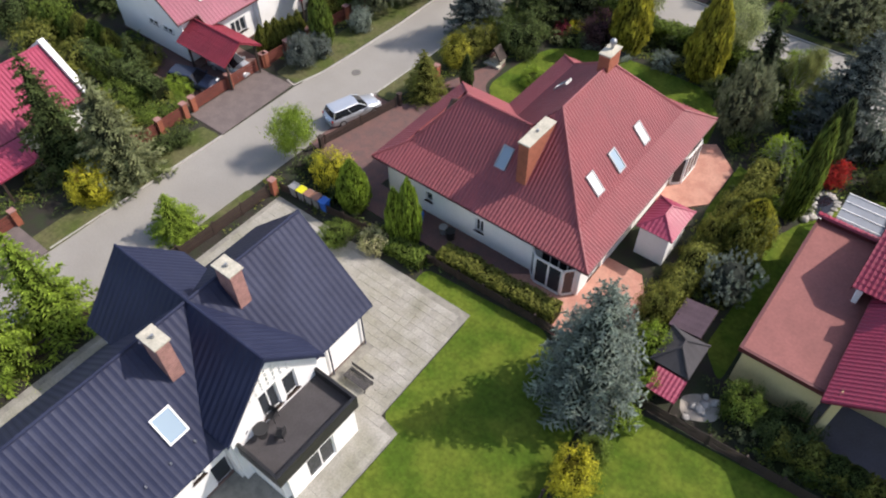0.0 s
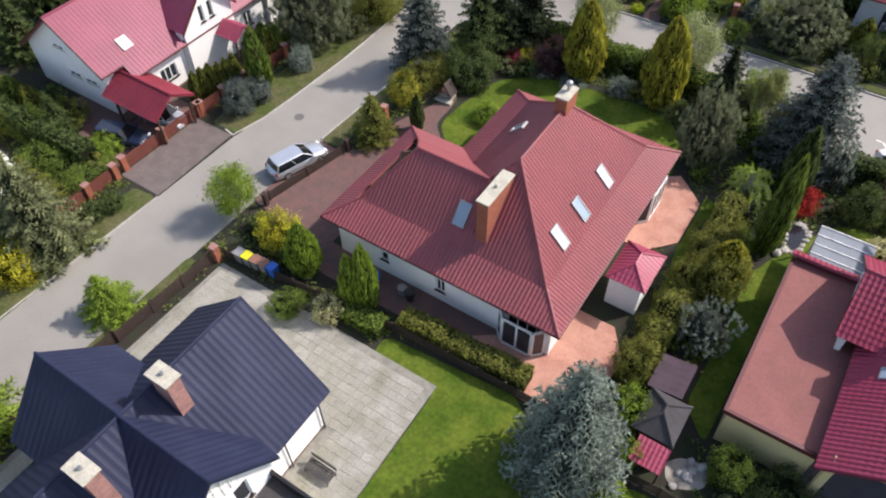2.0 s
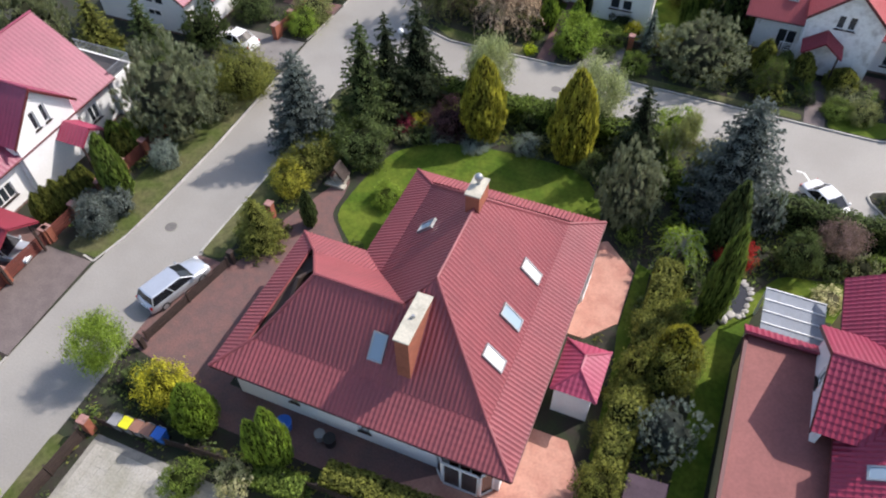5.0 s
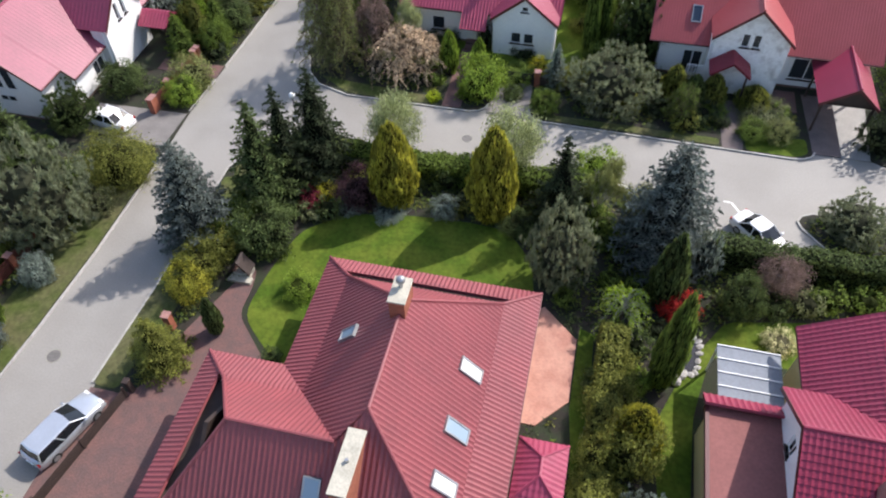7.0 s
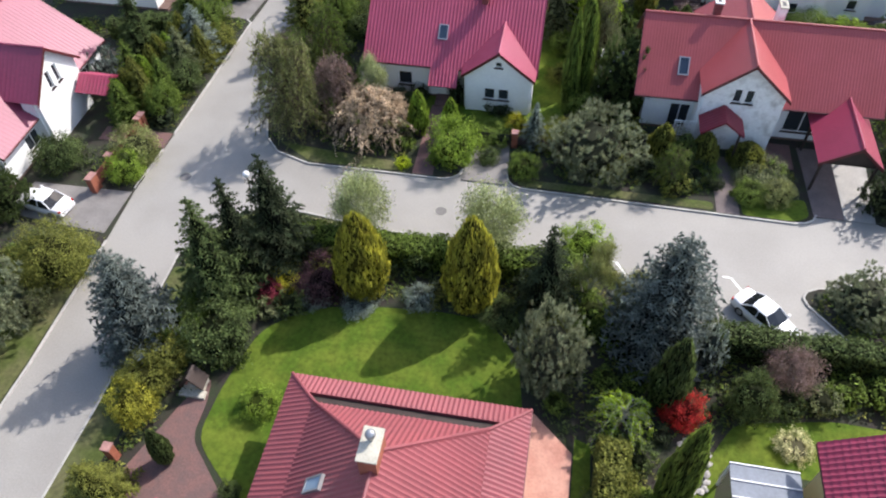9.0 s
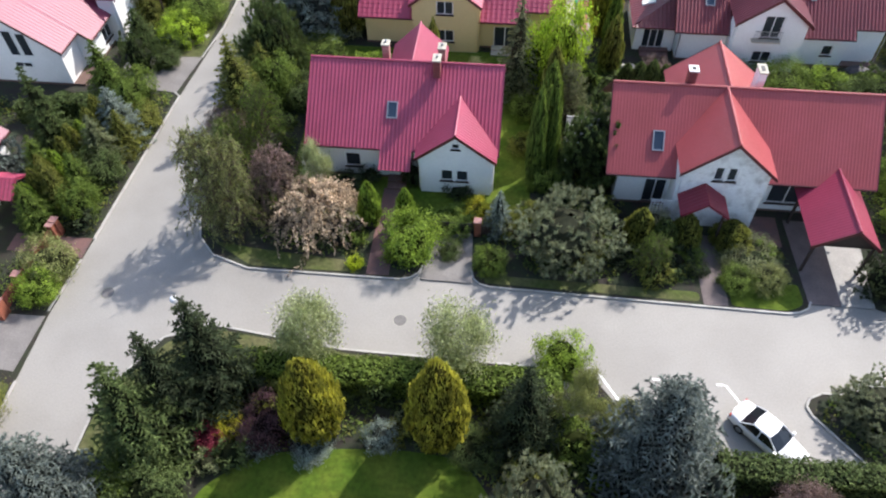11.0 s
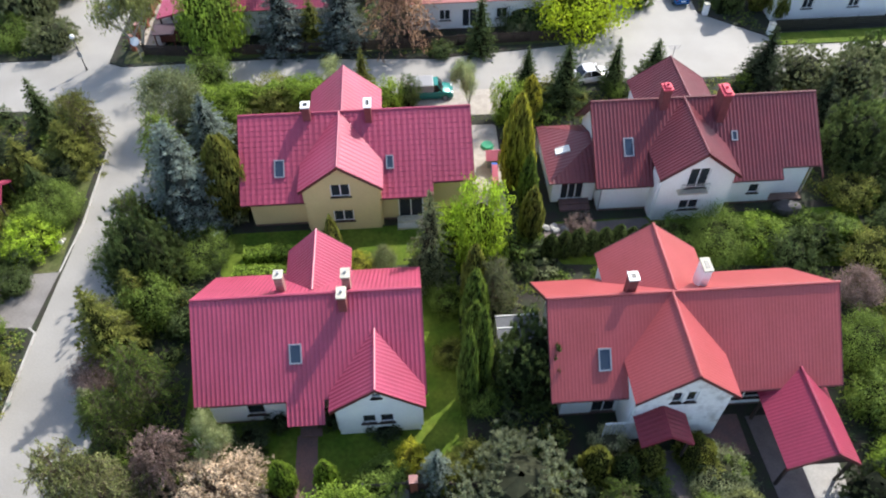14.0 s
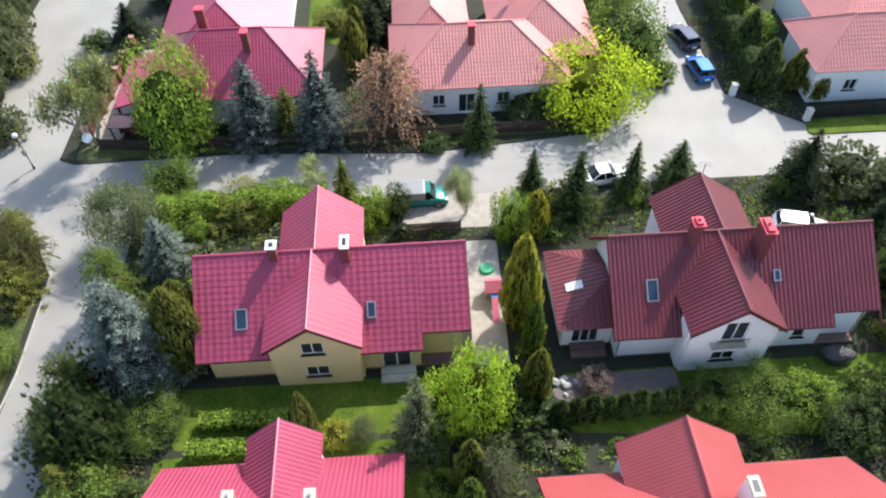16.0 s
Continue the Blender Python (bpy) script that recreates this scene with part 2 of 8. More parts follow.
def rounded(points, r=0.8, steps=4):
    """The polygon with its corners rounded."""
    out = []
    n = len(points)
    for i in range(n):
        a, b, c = Vector(points[i - 1]), Vector(points[i]), Vector(points[(i + 1) % n])
        k = min(r, (a - b).length * 0.45, (c - b).length * 0.45)
        p, q = b + (a - b).normalized() * k, b + (c - b).normalized() * k
        for s in range(steps + 1):
            t = s / steps
            out.append(tuple((1 - t) ** 2 * p + 2 * t * (1 - t) * b + t * t * q))
    return out


def roof_sheet(points, period=0.25, row=0.4, wave=0.03, step=0.02, thick=0.14):
    """A pressed-tile roof plane over a planar polygon: waves across, steps down the slope, and a board deck below."""
    P = [Vector(p) for p in points]
    nrm = Vector((0, 0, 0))
    for i in range(len(P)):
        nrm += P[i].cross(P[(i + 1) % len(P)])
    nrm.normalize()
    if nrm.z < 0:
        nrm, P = -nrm, P[::-1]
    u = Vector((0, 0, 1)).cross(nrm).normalized()
    v = nrm.cross(u)
    o = P[0]
    uv = [((p - o).dot(u), (p - o).dot(v)) for p in P]
    u0, u1 = min(a for a, _ in uv), max(a for a, _ in uv)
    v0, v1 = min(b for _, b in uv), max(b for _, b in uv)

    def span(a):
        hits = []
        for (a0, b0), (a1, b1) in zip(uv, uv[1:] + uv[:1]):
            if min(a0, a1) - 1e-9 <= a <= max(a0, a1) + 1e-9:
                if abs(a1 - a0) < 1e-9:
                    hits += [b0, b1]
                else:
                    hits.append(b0 + (b1 - b0) * (a - a0) / (a1 - a0))
        return (min(hits), max(hits)) if hits else (0, 0)

    cols = sorted(set([u0 + (u1 - u0) * i / max(2, int((u1 - u0) / (period / 4))) for i in range(max(2, int((u1 - u0) / (period / 4))) + 1)] + [a for a, _ in uv]))
    rows = max(1, int((v1 - v0) / row + 0.5)) if row and step > 0.009 else 1
    lv = [v0 + (v1 - v0) * k / rows for k in range(rows + 1)]
    vs, fs = [], []
    per = 2 * rows
    spans = [span(a) for a in cols]
    for a, (lo, hi) in zip(cols, spans):
        w = wave * (0.5 + 0.5 * math.cos(2 * math.pi * (a - u0) / period)) ** 1.5
        for k in range(rows):
            for b, up in ((lv[k], step), (lv[k + 1], 0.0)):
                c = min(max(b, lo), hi)
                vs.append(o + u * a + v * c + nrm * (w + up))
    for i in range(len(cols) - 1):
        for k in range(rows):
            if lv[k + 1] <= min(spans[i][0], spans[i + 1][0]) or lv[k] >= max(spans[i][1], spans[i + 1][1]):
                continue
            a, b = i * per + 2 * k, (i + 1) * per + 2 * k
            fs.append((a, b, b + 1, a + 1))
            if k + 1 < rows and step:
                fs.append((a + 1, b + 1, b + 2, a + 2))
    base, n = len(vs), len(P)
    vs += [p - nrm * 0.01 for p in P] + [p - nrm * thick for p in P]
    fs += [tuple(range(base, base + n)), tuple(range(base + 2 * n - 1, base + n - 1, -1))]
    fs += [(base + i, base + i + n, base + (i + 1) % n + n, base + (i + 1) % n) for i in range(n)]
    return [tuple(p) for p in vs], fs


def wall(p0, p1, top, z0=0.0, thick=0.3, holes=()):
    """A wall from p0 to p1 with its outside on the right; top: (along, height) pairs; holes: (s0, s1, z0, z1) go through it."""
    a, b = Vector(p0).to_3d(), Vector(p1).to_3d()
    d = (b - a).normalized()
    inward = Vector((-d.y, d.x, 0)) * thick
    length = (b - a).length
    top = [(0, top), (length, top)] if isinstance(top, (int, float)) else list(top)

    def height(s):
        for (s0, h0), (s1, h1) in zip(top, top[1:]):
            if s0 - 1e-6 <= s <= s1 + 1e-6:
                return h0 + (h1 - h0) * (s - s0) / max(s1 - s0, 1e-9)
        return top[-1][1]

    cuts = sorted({0.0, length, *(s for s, _ in top), *(s for h in holes for s in h[:2])})
    bm = bmesh.new()
    for s0, s1 in zip(cuts, cuts[1:]):
        if s1 - s0 < 1e-4:
            continue
        mid = (s0 + s1) / 2
        levels = [(z0, z0)]
        for h in sorted((h for h in holes if h[0] < mid < h[1]), key=lambda h: h[2]):
            levels += [(h[2], h[2]), (h[3], h[3])]
        levels.append((height(s0), height(s1)))
        for low, high in zip(levels[0::2], levels[1::2]):
            c = []
            for s, k in ((s0, 0), (s1, 1)):
                for off in (Vector((0, 0, 0)), inward):
                    for z in (low[k], high[k]):
                        c.append(bm.verts.new(a + d * s + off + Vector((0, 0, z))))
            for f in ((0, 4, 5, 1), (6, 2, 3, 7), (0, 1, 3, 2), (4, 6, 7, 5), (1, 5, 7, 3), (0, 2, 6, 4)):
                bm.faces.new([c[i] for i in f])
    bmesh.ops.remove_doubles(bm, verts=bm.verts, dist=0.001)
    return bm


def window(parent, p0, p1, s0, s1, z0, z1, panes=2, sill=True, frame_mat=None, sill_mat=None, name="window", depth=0.10, glass_mat=None):
    """A framed window or glass door in a hole of the wall p0-p1: frame, panes, sill."""
    a = Vector(p0).to_3d()
    d = (Vector(p1).to_3d() - a).normalized()
    i = Vector((-d.y, d.x, 0))
    frame_mat, sill_mat = frame_mat or WHITE_PAINT, sill_mat or TRIM_BROWN

    def brick(bm, sa, sb, za, zb, da, db):
        c = [a + d * s + i * q + Vector((0, 0, z)) for s in (sa, sb) for q in (da, db) for z in (za, zb)]
        v = [bm.verts.new(p) for p in c]
        for f in ((0, 4, 5, 1), (6, 2, 3, 7), (0, 1, 3, 2), (4, 6, 7, 5), (1, 5, 7, 3), (0, 2, 6, 4)):
            bm.faces.new([v[k] for k in f])

    bm = bmesh.new()
    t = 0.09
    brick(bm, s0, s1, z0, z0 + t, depth, depth + 0.07)
    brick(bm, s0, s1, z1 - t, z1, depth, depth + 0.07)
    for k in (0, panes):
        s = s0 + (s1 - s0 - t) * k / panes
        brick(bm, s, s + t, z0 + t, z1 - t, depth, depth + 0.07)
    bmesh.ops.remove_doubles(bm, verts=bm.verts, dist=0.0005)
    fr = part(name, bm, frame_mat, parent)
    for k in range(1, panes):
        s = s0 + (s1 - s0 - t) * k / panes
        bm = bmesh.new()
        brick(bm, s, s + t, z0 + t, z1 - t, depth, depth + 0.07)
        part("mullion", bm, frame_mat, fr)
    for k in range(panes):
        bm = bmesh.new()
        sa, sb = s0 + (s1 - s0 - t) * k / panes + t, s0 + (s1 - s0 - t) * (k + 1) / panes
        brick(bm, sa, sb, z0 + t, z1 - t, depth + 0.025, depth + 0.045)
        part("pane", bm, glass_mat or GLASS, fr, "dark reflecting window glass").visible_shadow = False
    if sill:
        bm = bmesh.new()
        brick(bm, s0 - 0.08, s1 + 0.08, z0 - 0.06, z0, -0.10, depth)
        part("sill", bm, sill_mat, fr)
    return fr


def skylight(parent, centre, normal, across, w=0.8, h=1.25, frame_mat=None, glass_mat=None):
    """A roof window lying on a slope: frame ring and pane. across: level direction on the slope."""
    n, u = Vector(normal).normalized(), Vector(across).normalized()
    v = n.cross(u)
    c = Vector(centre)

    def brick(bm, a0, a1, b0, b1, h0, h1):
        p = [c + u * a + v * b + n * q for a in (a0, a1) for b in (b0, b1) for q in (h0, h1)]
        vs = [bm.verts.new(k) for k in p]
        for f in ((0, 4, 5, 1), (6, 2, 3, 7), (0, 1, 3, 2), (4, 6, 7, 5), (1, 5, 7, 3), (0, 2, 6, 4)):
            bm.faces.new([vs[k] for k in f])
        bmesh.ops.recalc_face_normals(bm, faces=bm.faces)

    bm = bmesh.new()
    t = 0.09
    brick(bm, -w / 2, w / 2, -h / 2, -h / 2 + t, -0.05, 0.14)
    brick(bm, -w / 2, w / 2, h / 2 - t, h / 2, -0.05, 0.14)
    brick(bm, -w / 2, -w / 2 + t, -h / 2 + t, h / 2 - t, -0.05, 0.14)
    brick(bm, w / 2 - t, w / 2, -h / 2 + t, h / 2 - t, -0.05, 0.14)
    fr = part("skylight", bm, frame_mat or GREY_METAL, parent, "grey-framed roof window")
    bm = bmesh.new()
    brick(bm, -w / 2 + t, w / 2 - t, -h / 2 + t, h / 2 - t, 0.06, 0.10)
    part("pane", bm, glass_mat or SKYGLASS, fr)
    return fr


def chimney(parent, x, y, z0, z1, sx=0.6, sy=0.9, mat=None, cap_mat=None, pots=1, label="", over=0.06):
    """A brick stack with mortar courses, a slab on top and flue pots."""
    courses = max(4, int((z1 - z0) / 0.30))
    rings = []
    for k in range(courses):
        a, b = z0 + (z1 - z0) * k / courses, z0 + (z1 - z0) * (k + 1) / courses
        rings += [(a, 0.014), (a + 0.016, 0.014), (a + 0.017, 0.0), (b - 0.001, 0.0)]
    vs = [(x + i * (sx / 2 - q), y + j * (sy / 2 - q), z) for z, q in rings for i, j in ((-1, -1), (1, -1), (1, 1), (-1, 1))]
    fs = [(4 * k + i, 4 * k + (i + 1) % 4, 4 * k + 4 + (i + 1) % 4, 4 * k + 4 + i) for k in range(len(rings) - 1) for i in range(4)]
    fs += [(3, 2, 1, 0), tuple(len(vs) - 4 + i for i in range(4))]
    bm = (vs, fs)
    st = part("chimney", bm, mat or BRICK, parent, label)
    part("chimney_cap", boxes((x - sx / 2 - over, y - sy / 2 - over, z1, x + sx / 2 + over, y + sy / 2 + over, z1 + 0.11, 0, 0.02)), cap_mat or CAP, st, "pale concrete chimney slab")
    if mat is WHITE_WALL or cap_mat is WHITE_PAINT:
        # A thin black block on the slab paints the unlit inside of the flue.
        part("flue_shade_plate", boxes((x - sx * 0.27, y - sy * 0.3, z1 + 0.08, x + sx * 0.27, y + sy * 0.3, z1 + 0.125)), BLACK, st, "black plate painting the shade inside the flue")
        pots = 0
    for k in range(pots):
        along = (k + 0.5) / pots - 0.5
        px, py = x + (sx * along * 0.8 if sx > sy else 0), y + (sy * along * 0.8 if sy >= sx else 0)
        bm = tube(bmesh.new(), (px, py, z1 + 0.11), (px, py, z1 + 0.30), 0.10, 0.09, 10)
        part("flue_pot", bm, GREY_METAL, st)
    return st


def ridge_cap(parent, mat, *lines, r=0.10):
    for p, q in lines:
        part("ridge_cap", tube(bmesh.new(), Vector(p) + Vector((0, 0, 0.02)), Vector(q) + Vector((0, 0, 0.02)), r, sides=8), mat, parent)


def gutter(parent, mat, *lines):
    for p, q in lines:
        part("gutter", tube(bmesh.new(), Vector(p) - Vector((0, 0, 0.08)), Vector(q) - Vector((0, 0, 0.08)), 0.07, sides=8), mat, parent)


def verge(parent, mat, *lines):
    """Barge boards under the roof's edge."""
    for p, q in lines:
        p, q = Vector(p), Vector(q)
        d = (q - p).normalized()
        side = Vector((-d.y, d.x, 0)).normalized() * 0.03 if abs(d.x) + abs(d.y) > 1e-6 else Vector((0.03, 0, 0))
        vs = [k + s + Vector((0, 0, z)) for k in (p, q) for s in (-side, side) for z in (-0.24, 0.03)]
        part("barge_board", ([tuple(v) for v in vs], [(0, 4, 5, 1), (6, 2, 3, 7), (0, 1, 3, 2), (4, 6, 7, 5), (1, 5, 7, 3), (0, 2, 6, 4)]), mat, parent)

# ---- ground, roads, gardens ----
solid("ground", slab([(-1500, -1500), (1500, -1500), (1500, 1500), (-1500, 1500)], -0.6, -0.06), LAWN_DRY, "dull green open ground reaching the horizon", "ground", kind="structure")
solid("road", slab([(-160, -80), (110, -80), (110, 210), (-160, 210)], -0.055, 0.0), ASPHALT, "pale grey concrete road between the gardens", "road", kind="structure")
GARDENS = {
    "garden_south": [(-36.9, -75), (100, -75), (100, 60.2), (8, 60.4), (6.6, 60.35), (5.8, 59.95), (5.5, 59.4), (5.7, 58.8), (8.6, 55.4), (-3.4, 55.4), (-7.2, 60.5), (-22.7, 60.6), (-31, 61.6), (-34.2, 60.4), (-36.6, 56.0)],
    "garden_middle": [(-35.4, 71), (-34.6, 68.9), (-33.2, 67.4), (-30.4, 66.45), (-19.8, 66.5), (-19.1, 66.7), (-18.6, 67.15), (-18.4, 67.8), (-15.0, 67.7), (-14.85, 67.05), (-14.4, 66.6), (-13.7, 66.4), (5.7, 66.1), (6.5, 66.25), (7.1, 66.6), (7.4, 67.2), (11.2, 67.2), (14, 66), (100, 66), (100, 110.2), (10, 110.6), (-4, 110.0), (-14, 110.2), (-30, 112.2), (-35.5, 109.5)],
    "garden_west": [(-43.1, -75), (-43.4, 11), (-43.2, 25), (-43.2, 33), (-42.55, 37), (-42.2, 46), (-42.3, 56.5), (-42.5, 61.5), (-42.3, 66.2), (-41.6, 84.5), (-40.9, 95), (-41.0, 104), (-43.4, 108), (-50, 110.2), (-155, 112), (-155, -75)],
    "garden_far": [(-44, 117.5), (-42.5, 116.8), (-28, 117.0), (-11, 115.8), (5.7, 117.4), (8.6, 126), (12.2, 139.3), (13, 205), (-42.5, 205), (-43.5, 140)],
    "garden_far_east": [(18, 122), (24, 117), (100, 117), (100, 205), (19, 205), (17.8, 137)],
    "garden_far_west": [(-51.5, 124), (-50, 118.5), (-155, 120), (-155, 205), (-52, 205), (-54, 138)],
}
GARDEN_OBS = {}
for gname, outline in GARDENS.items():
    GARDEN_OBS[gname] = solid(gname, slab(outline, -0.05, 0.09), SOIL, "dark soil and undergrowth of the gardens behind the kerb", "garden bed", kind="structure")


PATCHES = []


def patch(name, points, mat, label, category, top=0.10, r=0.6):
    PATCHES.append(list(points))
    return solid(name, slab(rounded(points, r) if r else points, 0.05, top), mat, label, category, kind="structure")


LAWN_LABEL = "bright green mown lawn"
patch("lawn", [(-37.0, -8), (-14.9, -8), (-14.9, 13.7), (-16.4, 14.0), (-16.5, 22.6), (-21.3, 22.7), (-21.3, 24.2), (-12.2, 24.9), (-7.0, 20.5), (-6.4, 16), (-1, 10), (-1, -8)], LAWN, LAWN_LABEL, "lawn", 0.104)
patch("lawn", [(-6.0, 14), (-5.6, 22.2), (-4.4, 23.4), (4.6, 24.2), (16, 25), (16, 4), (-4, 4)], LAWN, LAWN_LABEL, "lawn", 0.110)
patch("lawn", [(-29.9, 43.2), (-29.7, 46.6), (-28.8, 51.0), (-26, 53.2), (-22.6, 53.9), (-18, 54.3), (-14.4, 54.1), (-12.3, 51.5), (-11.5, 47.0), (-24.3, 46.2), (-24.6, 40.0), (-26.5, 40.3), (-27.9, 41.4)], LAWN, LAWN_LABEL, "lawn", 0.106, 1.2)
patch("lawn", [(-3.6, 30), (-3.4, 37), (-3.8, 41), (-1.9, 45.8), (0.4, 49.4), (6, 50.5), (20, 50.0), (20, 46.7), (-0.6, 46.6), (-1.6, 42), (-1.8, 28)], LAWN, LAWN_LABEL, "lawn", 0.106, 0.8)
patch("lawn", [(-29.5, 71.5), (-30, 88), (-11.0, 88.5), (-11.3, 72)], LAWN, "shaded green lawn round the house", "lawn", 0.104)
patch("lawn", [(-29, 88.5), (-8, 89), (-8, 93), (-29, 93)], LAWN, "shaded green lawn round the house", "lawn", 0.104)
patch("lawn", [(-3, 88), (22, 86), (22, 92.5), (-3, 92.4)], LAWN, "shaded green lawn round the house", "lawn", 0.104)
patch("lawn", [(-18.4, 133), (-14.4, 133), (-14.4, 150), (-22.8, 150), (-22.8, 134)], LAWN, LAWN_LABEL, "lawn", 0.112)
patch("lawn", [(24.1, 117.4), (23.7, 115.4), (60, 115.2), (60, 118)], LAWN, LAWN_LABEL, "lawn", 0.112)
patch("lawn", [(-8.0, 32.0), (-8.2, 38.2), (-8.6, 41.0), (-8.6, 46.9), (-7.7, 46.6), (-7.5, 42.0), (-7.6, 36.0), (-7.6, 32.0)], LAWN, "narrow shaded lawn strip beside the hedge", "lawn", 0.105, 0.15)
patch("lawn", [(2.2, 66.35), (5.9, 66.3), (6.9, 66.9), (6.8, 68.6), (2.2, 67.9)], LAWN, LAWN_LABEL, "lawn", 0.105, 0.4)
# verges along the kerbs
for k, pts in enumerate((
    [(-43.3, 9), (-45.4, 9), (-45.4, 24.6), (-43.3, 24.8)], [(-43.1, 33.4), (-45.9, 33.4), (-45.3, 56.2), (-42.45, 56.2), (-42.35, 46), (-42.7, 37)], [(-42.6, 61.9), (-44.6, 61.9), (-44.2, 65.8), (-42.5, 65.9)],
    [(-36.8, -8), (-35.6, -8), (-35.4, 22), (-36.8, 22)], [(-36.8, 36.5), (-35.2, 36.5), (-34.2, 45), (-34.6, 55), (-36.4, 55)],
    [(-33.5, 68.6), (-30.3, 66.7), (-22.6, 66.8), (-22.6, 67.7), (-30, 68.2)], [(-14.1, 66.7), (0.2, 66.5), (0.2, 67.3), (-14.1, 67.4)],
    [(-36.2, 56), (-33.8, 60.1), (-31, 61.3), (-22, 60.3), (-8, 60.2), (-8, 58.9), (-31, 58.8), (-35, 54)], [(-41.5, 90), (-44, 90), (-44, 107), (-41.5, 103)], [(-42.5, 117.2), (5, 117.6), (5, 119.5), (-42.5, 119.5)],
)):
    patch("verge", pts, LAWN_DRY, "thin worn grass verge behind the kerb", "verge", 0.108, 0.4)
# drives, paths and terraces
patch("driveway", [(-43.2, 25), (-47.3, 25), (-47.3, 33), (-43.4, 33)], PAVER_DARK, "grey-brown block-paved driveway to the gate", "driveway", 0.114, 0)
patch("driveway", [(-43.3, 6.5), (-47.5, 6.5), (-47.5, 9.2), (-43.3, 9.2)], PAVER_DARK, "grey-brown block-paved driveway to the gate", "driveway", 0.114, 0)
patch("driveway", [(-47.6, 25), (-58, 25), (-58, 34), (-47.6, 34)], PAVER_RED, "dark red block-paved front yard", "driveway", 0.112, 0)
patch("driveway", [(-36.8, 28.6), (-29.2, 27.2), (-29.2, 38.6), (-33.0, 38.0), (-34.6, 36.3), (-36.8, 36.3)], PAVER_RED, "dark red block-paved driveway in front of the garage", "driveway", 0.112, 0)
patch("garden_path", [(-29.5, 25.9), (-9.6, 25.9), (-9.0, 28.5), (-29.5, 28.5)], PAVER_RED, "dark red block-paved path along the house", "path", 0.116, 0)
patch("garden_path", [(-33.4, 40.3), (-31.6, 45.4), (-30.6, 47.4), (-30.2, 45.6), (-30.2, 43.2), (-28.1, 41.1), (-26.9, 39.9), (-24.6, 39.4), (-24.6, 38.0), (-33, 38.2)], PAVER_RED, "dark red curved paved path beside the lawn", "path", 0.116, 0.8)
patch("terrace", [(-12.5, 46.9), (-11.0, 48.0), (-8.7, 45.9), (-8.7, 41.5), (-10.4, 39.6), (-12.5, 39.6)], TERRACE, "terracotta-coloured terrace with angled corners", "terrace", 0.20, 0)
patch("terrace", [(-14.6, 28.6), (-17.4, 26.6), (-16.2, 25.1), (-11.4, 24.9), (-8.5, 26.2), (-7.9, 30.4), (-9.4, 32.6), (-12.4, 32.6)], TERRACE, "terracotta-coloured terrace with angled corners", "terrace", 0.20, 0)
patch("driveway", [(-18.4, 66.6), (-18.0, 71.2), (-15.2, 71.2), (-14.9, 66.6)], DRIVE_GREY, "grey block-paved drive to the gate", "driveway", 0.114, 0)
patch("garden_path", [(-22.2, 66.7), (-22.2, 75), (-20.9, 75), (-20.6, 66.7)], PAVER_RED, "dark red paved path to the front door", "path", 0.116, 0)
patch("garden_path", [(0.4, 66.3), (0.2, 72.4), (1.9, 72.4), (2.0, 66.3)], PAVER_DARK, "grey paved path to the porch", "path", 0.116, 0)
# Darker paving on this half paints the carport's shade on the drive.
patch("driveway", [(7.2, 67.0), (6.9, 74.4), (9.29, 74.4), (9.29, 67.0)], PAVER_DARK, "half of the drive coloured dark for the carport's shade", "driveway", 0.114, 0)
patch("driveway", [(9.3, 67.0), (9.3, 74.4), (11.9, 74.4), (11.4, 67.0)], DRIVE_PALE, "pale concrete drive under the carport", "driveway", 0.114, 0)
patch("terrace", [(2.6, 71.8), (2.6, 74.6), (6.4, 74.6), (6.4, 71.8)], PAVER_RED, "dark red paved yard by the porch", "terrace", 0.118, 0)
patch("driveway", [(-42.7, 57.0), (-50.5, 57.6), (-50.5, 61.0), (-42.6, 61.2)], DRIVE_GREY, "grey block-paved drive across the verge", "driveway", 0.113, 0)
patch("driveway", [(-42.0, 84.8), (-48, 85.4), (-48, 89.8), (-41.4, 90)], DRIVE_GREY, "grey paved drive across the verge", "driveway", 0.113, 0)
patch("driveway", [(-42.3, 66.2), (-48, 66.4), (-48, 68), (-42.3, 68)], PAVER_RED, "red block-paved path to the gate", "driveway", 0.113, 0)
patch("terrace", [(-3.4, 92.2), (0.6, 92.2), (5, 92.4), (5, 90.4), (-1.6, 89.8), (-3.8, 90.6)], PAVER_DARK, "grey paved terrace by the annex", "terrace", 0.118, 0.6)
patch("rockery", [(-3.2, 25.9), (-2.6, 26.6), (-1.5, 26.9), (-0.7, 26.3), (-1.0, 25.4), (-2.2, 24.7), (-2.9, 25.0)], SAND, "pale gravel rockery beside the wood store", "rockery", 0.116, 0.3)
patch("driveway", [(3.4, 26.6), (18, 27.2), (18, 31.4), (3.4, 31.4)], SLATE, "dark slate-grey paved yard under the roof end", "driveway", 0.118, 0)
patch("play_sand", [(-8.8, 93.5), (-6.3, 93.5), (-6.0, 105), (-8.8, 105)], SAND, "pale sandy ground beside the house", "sand", 0.114, 0.5)
patch("driveway", [(-13.4, 110.4), (-3.6, 110.2), (-3.6, 106.4), (-13.4, 106.6)], SAND, "pale gravel forecourt", "driveway", 0.113, 0)
patch("driveway", [(-42.4, 119.8), (-39, 119.8), (-37, 134), (-41, 134)], SAND, "pale paved yard behind the red fence", "driveway", 0.113, 0)


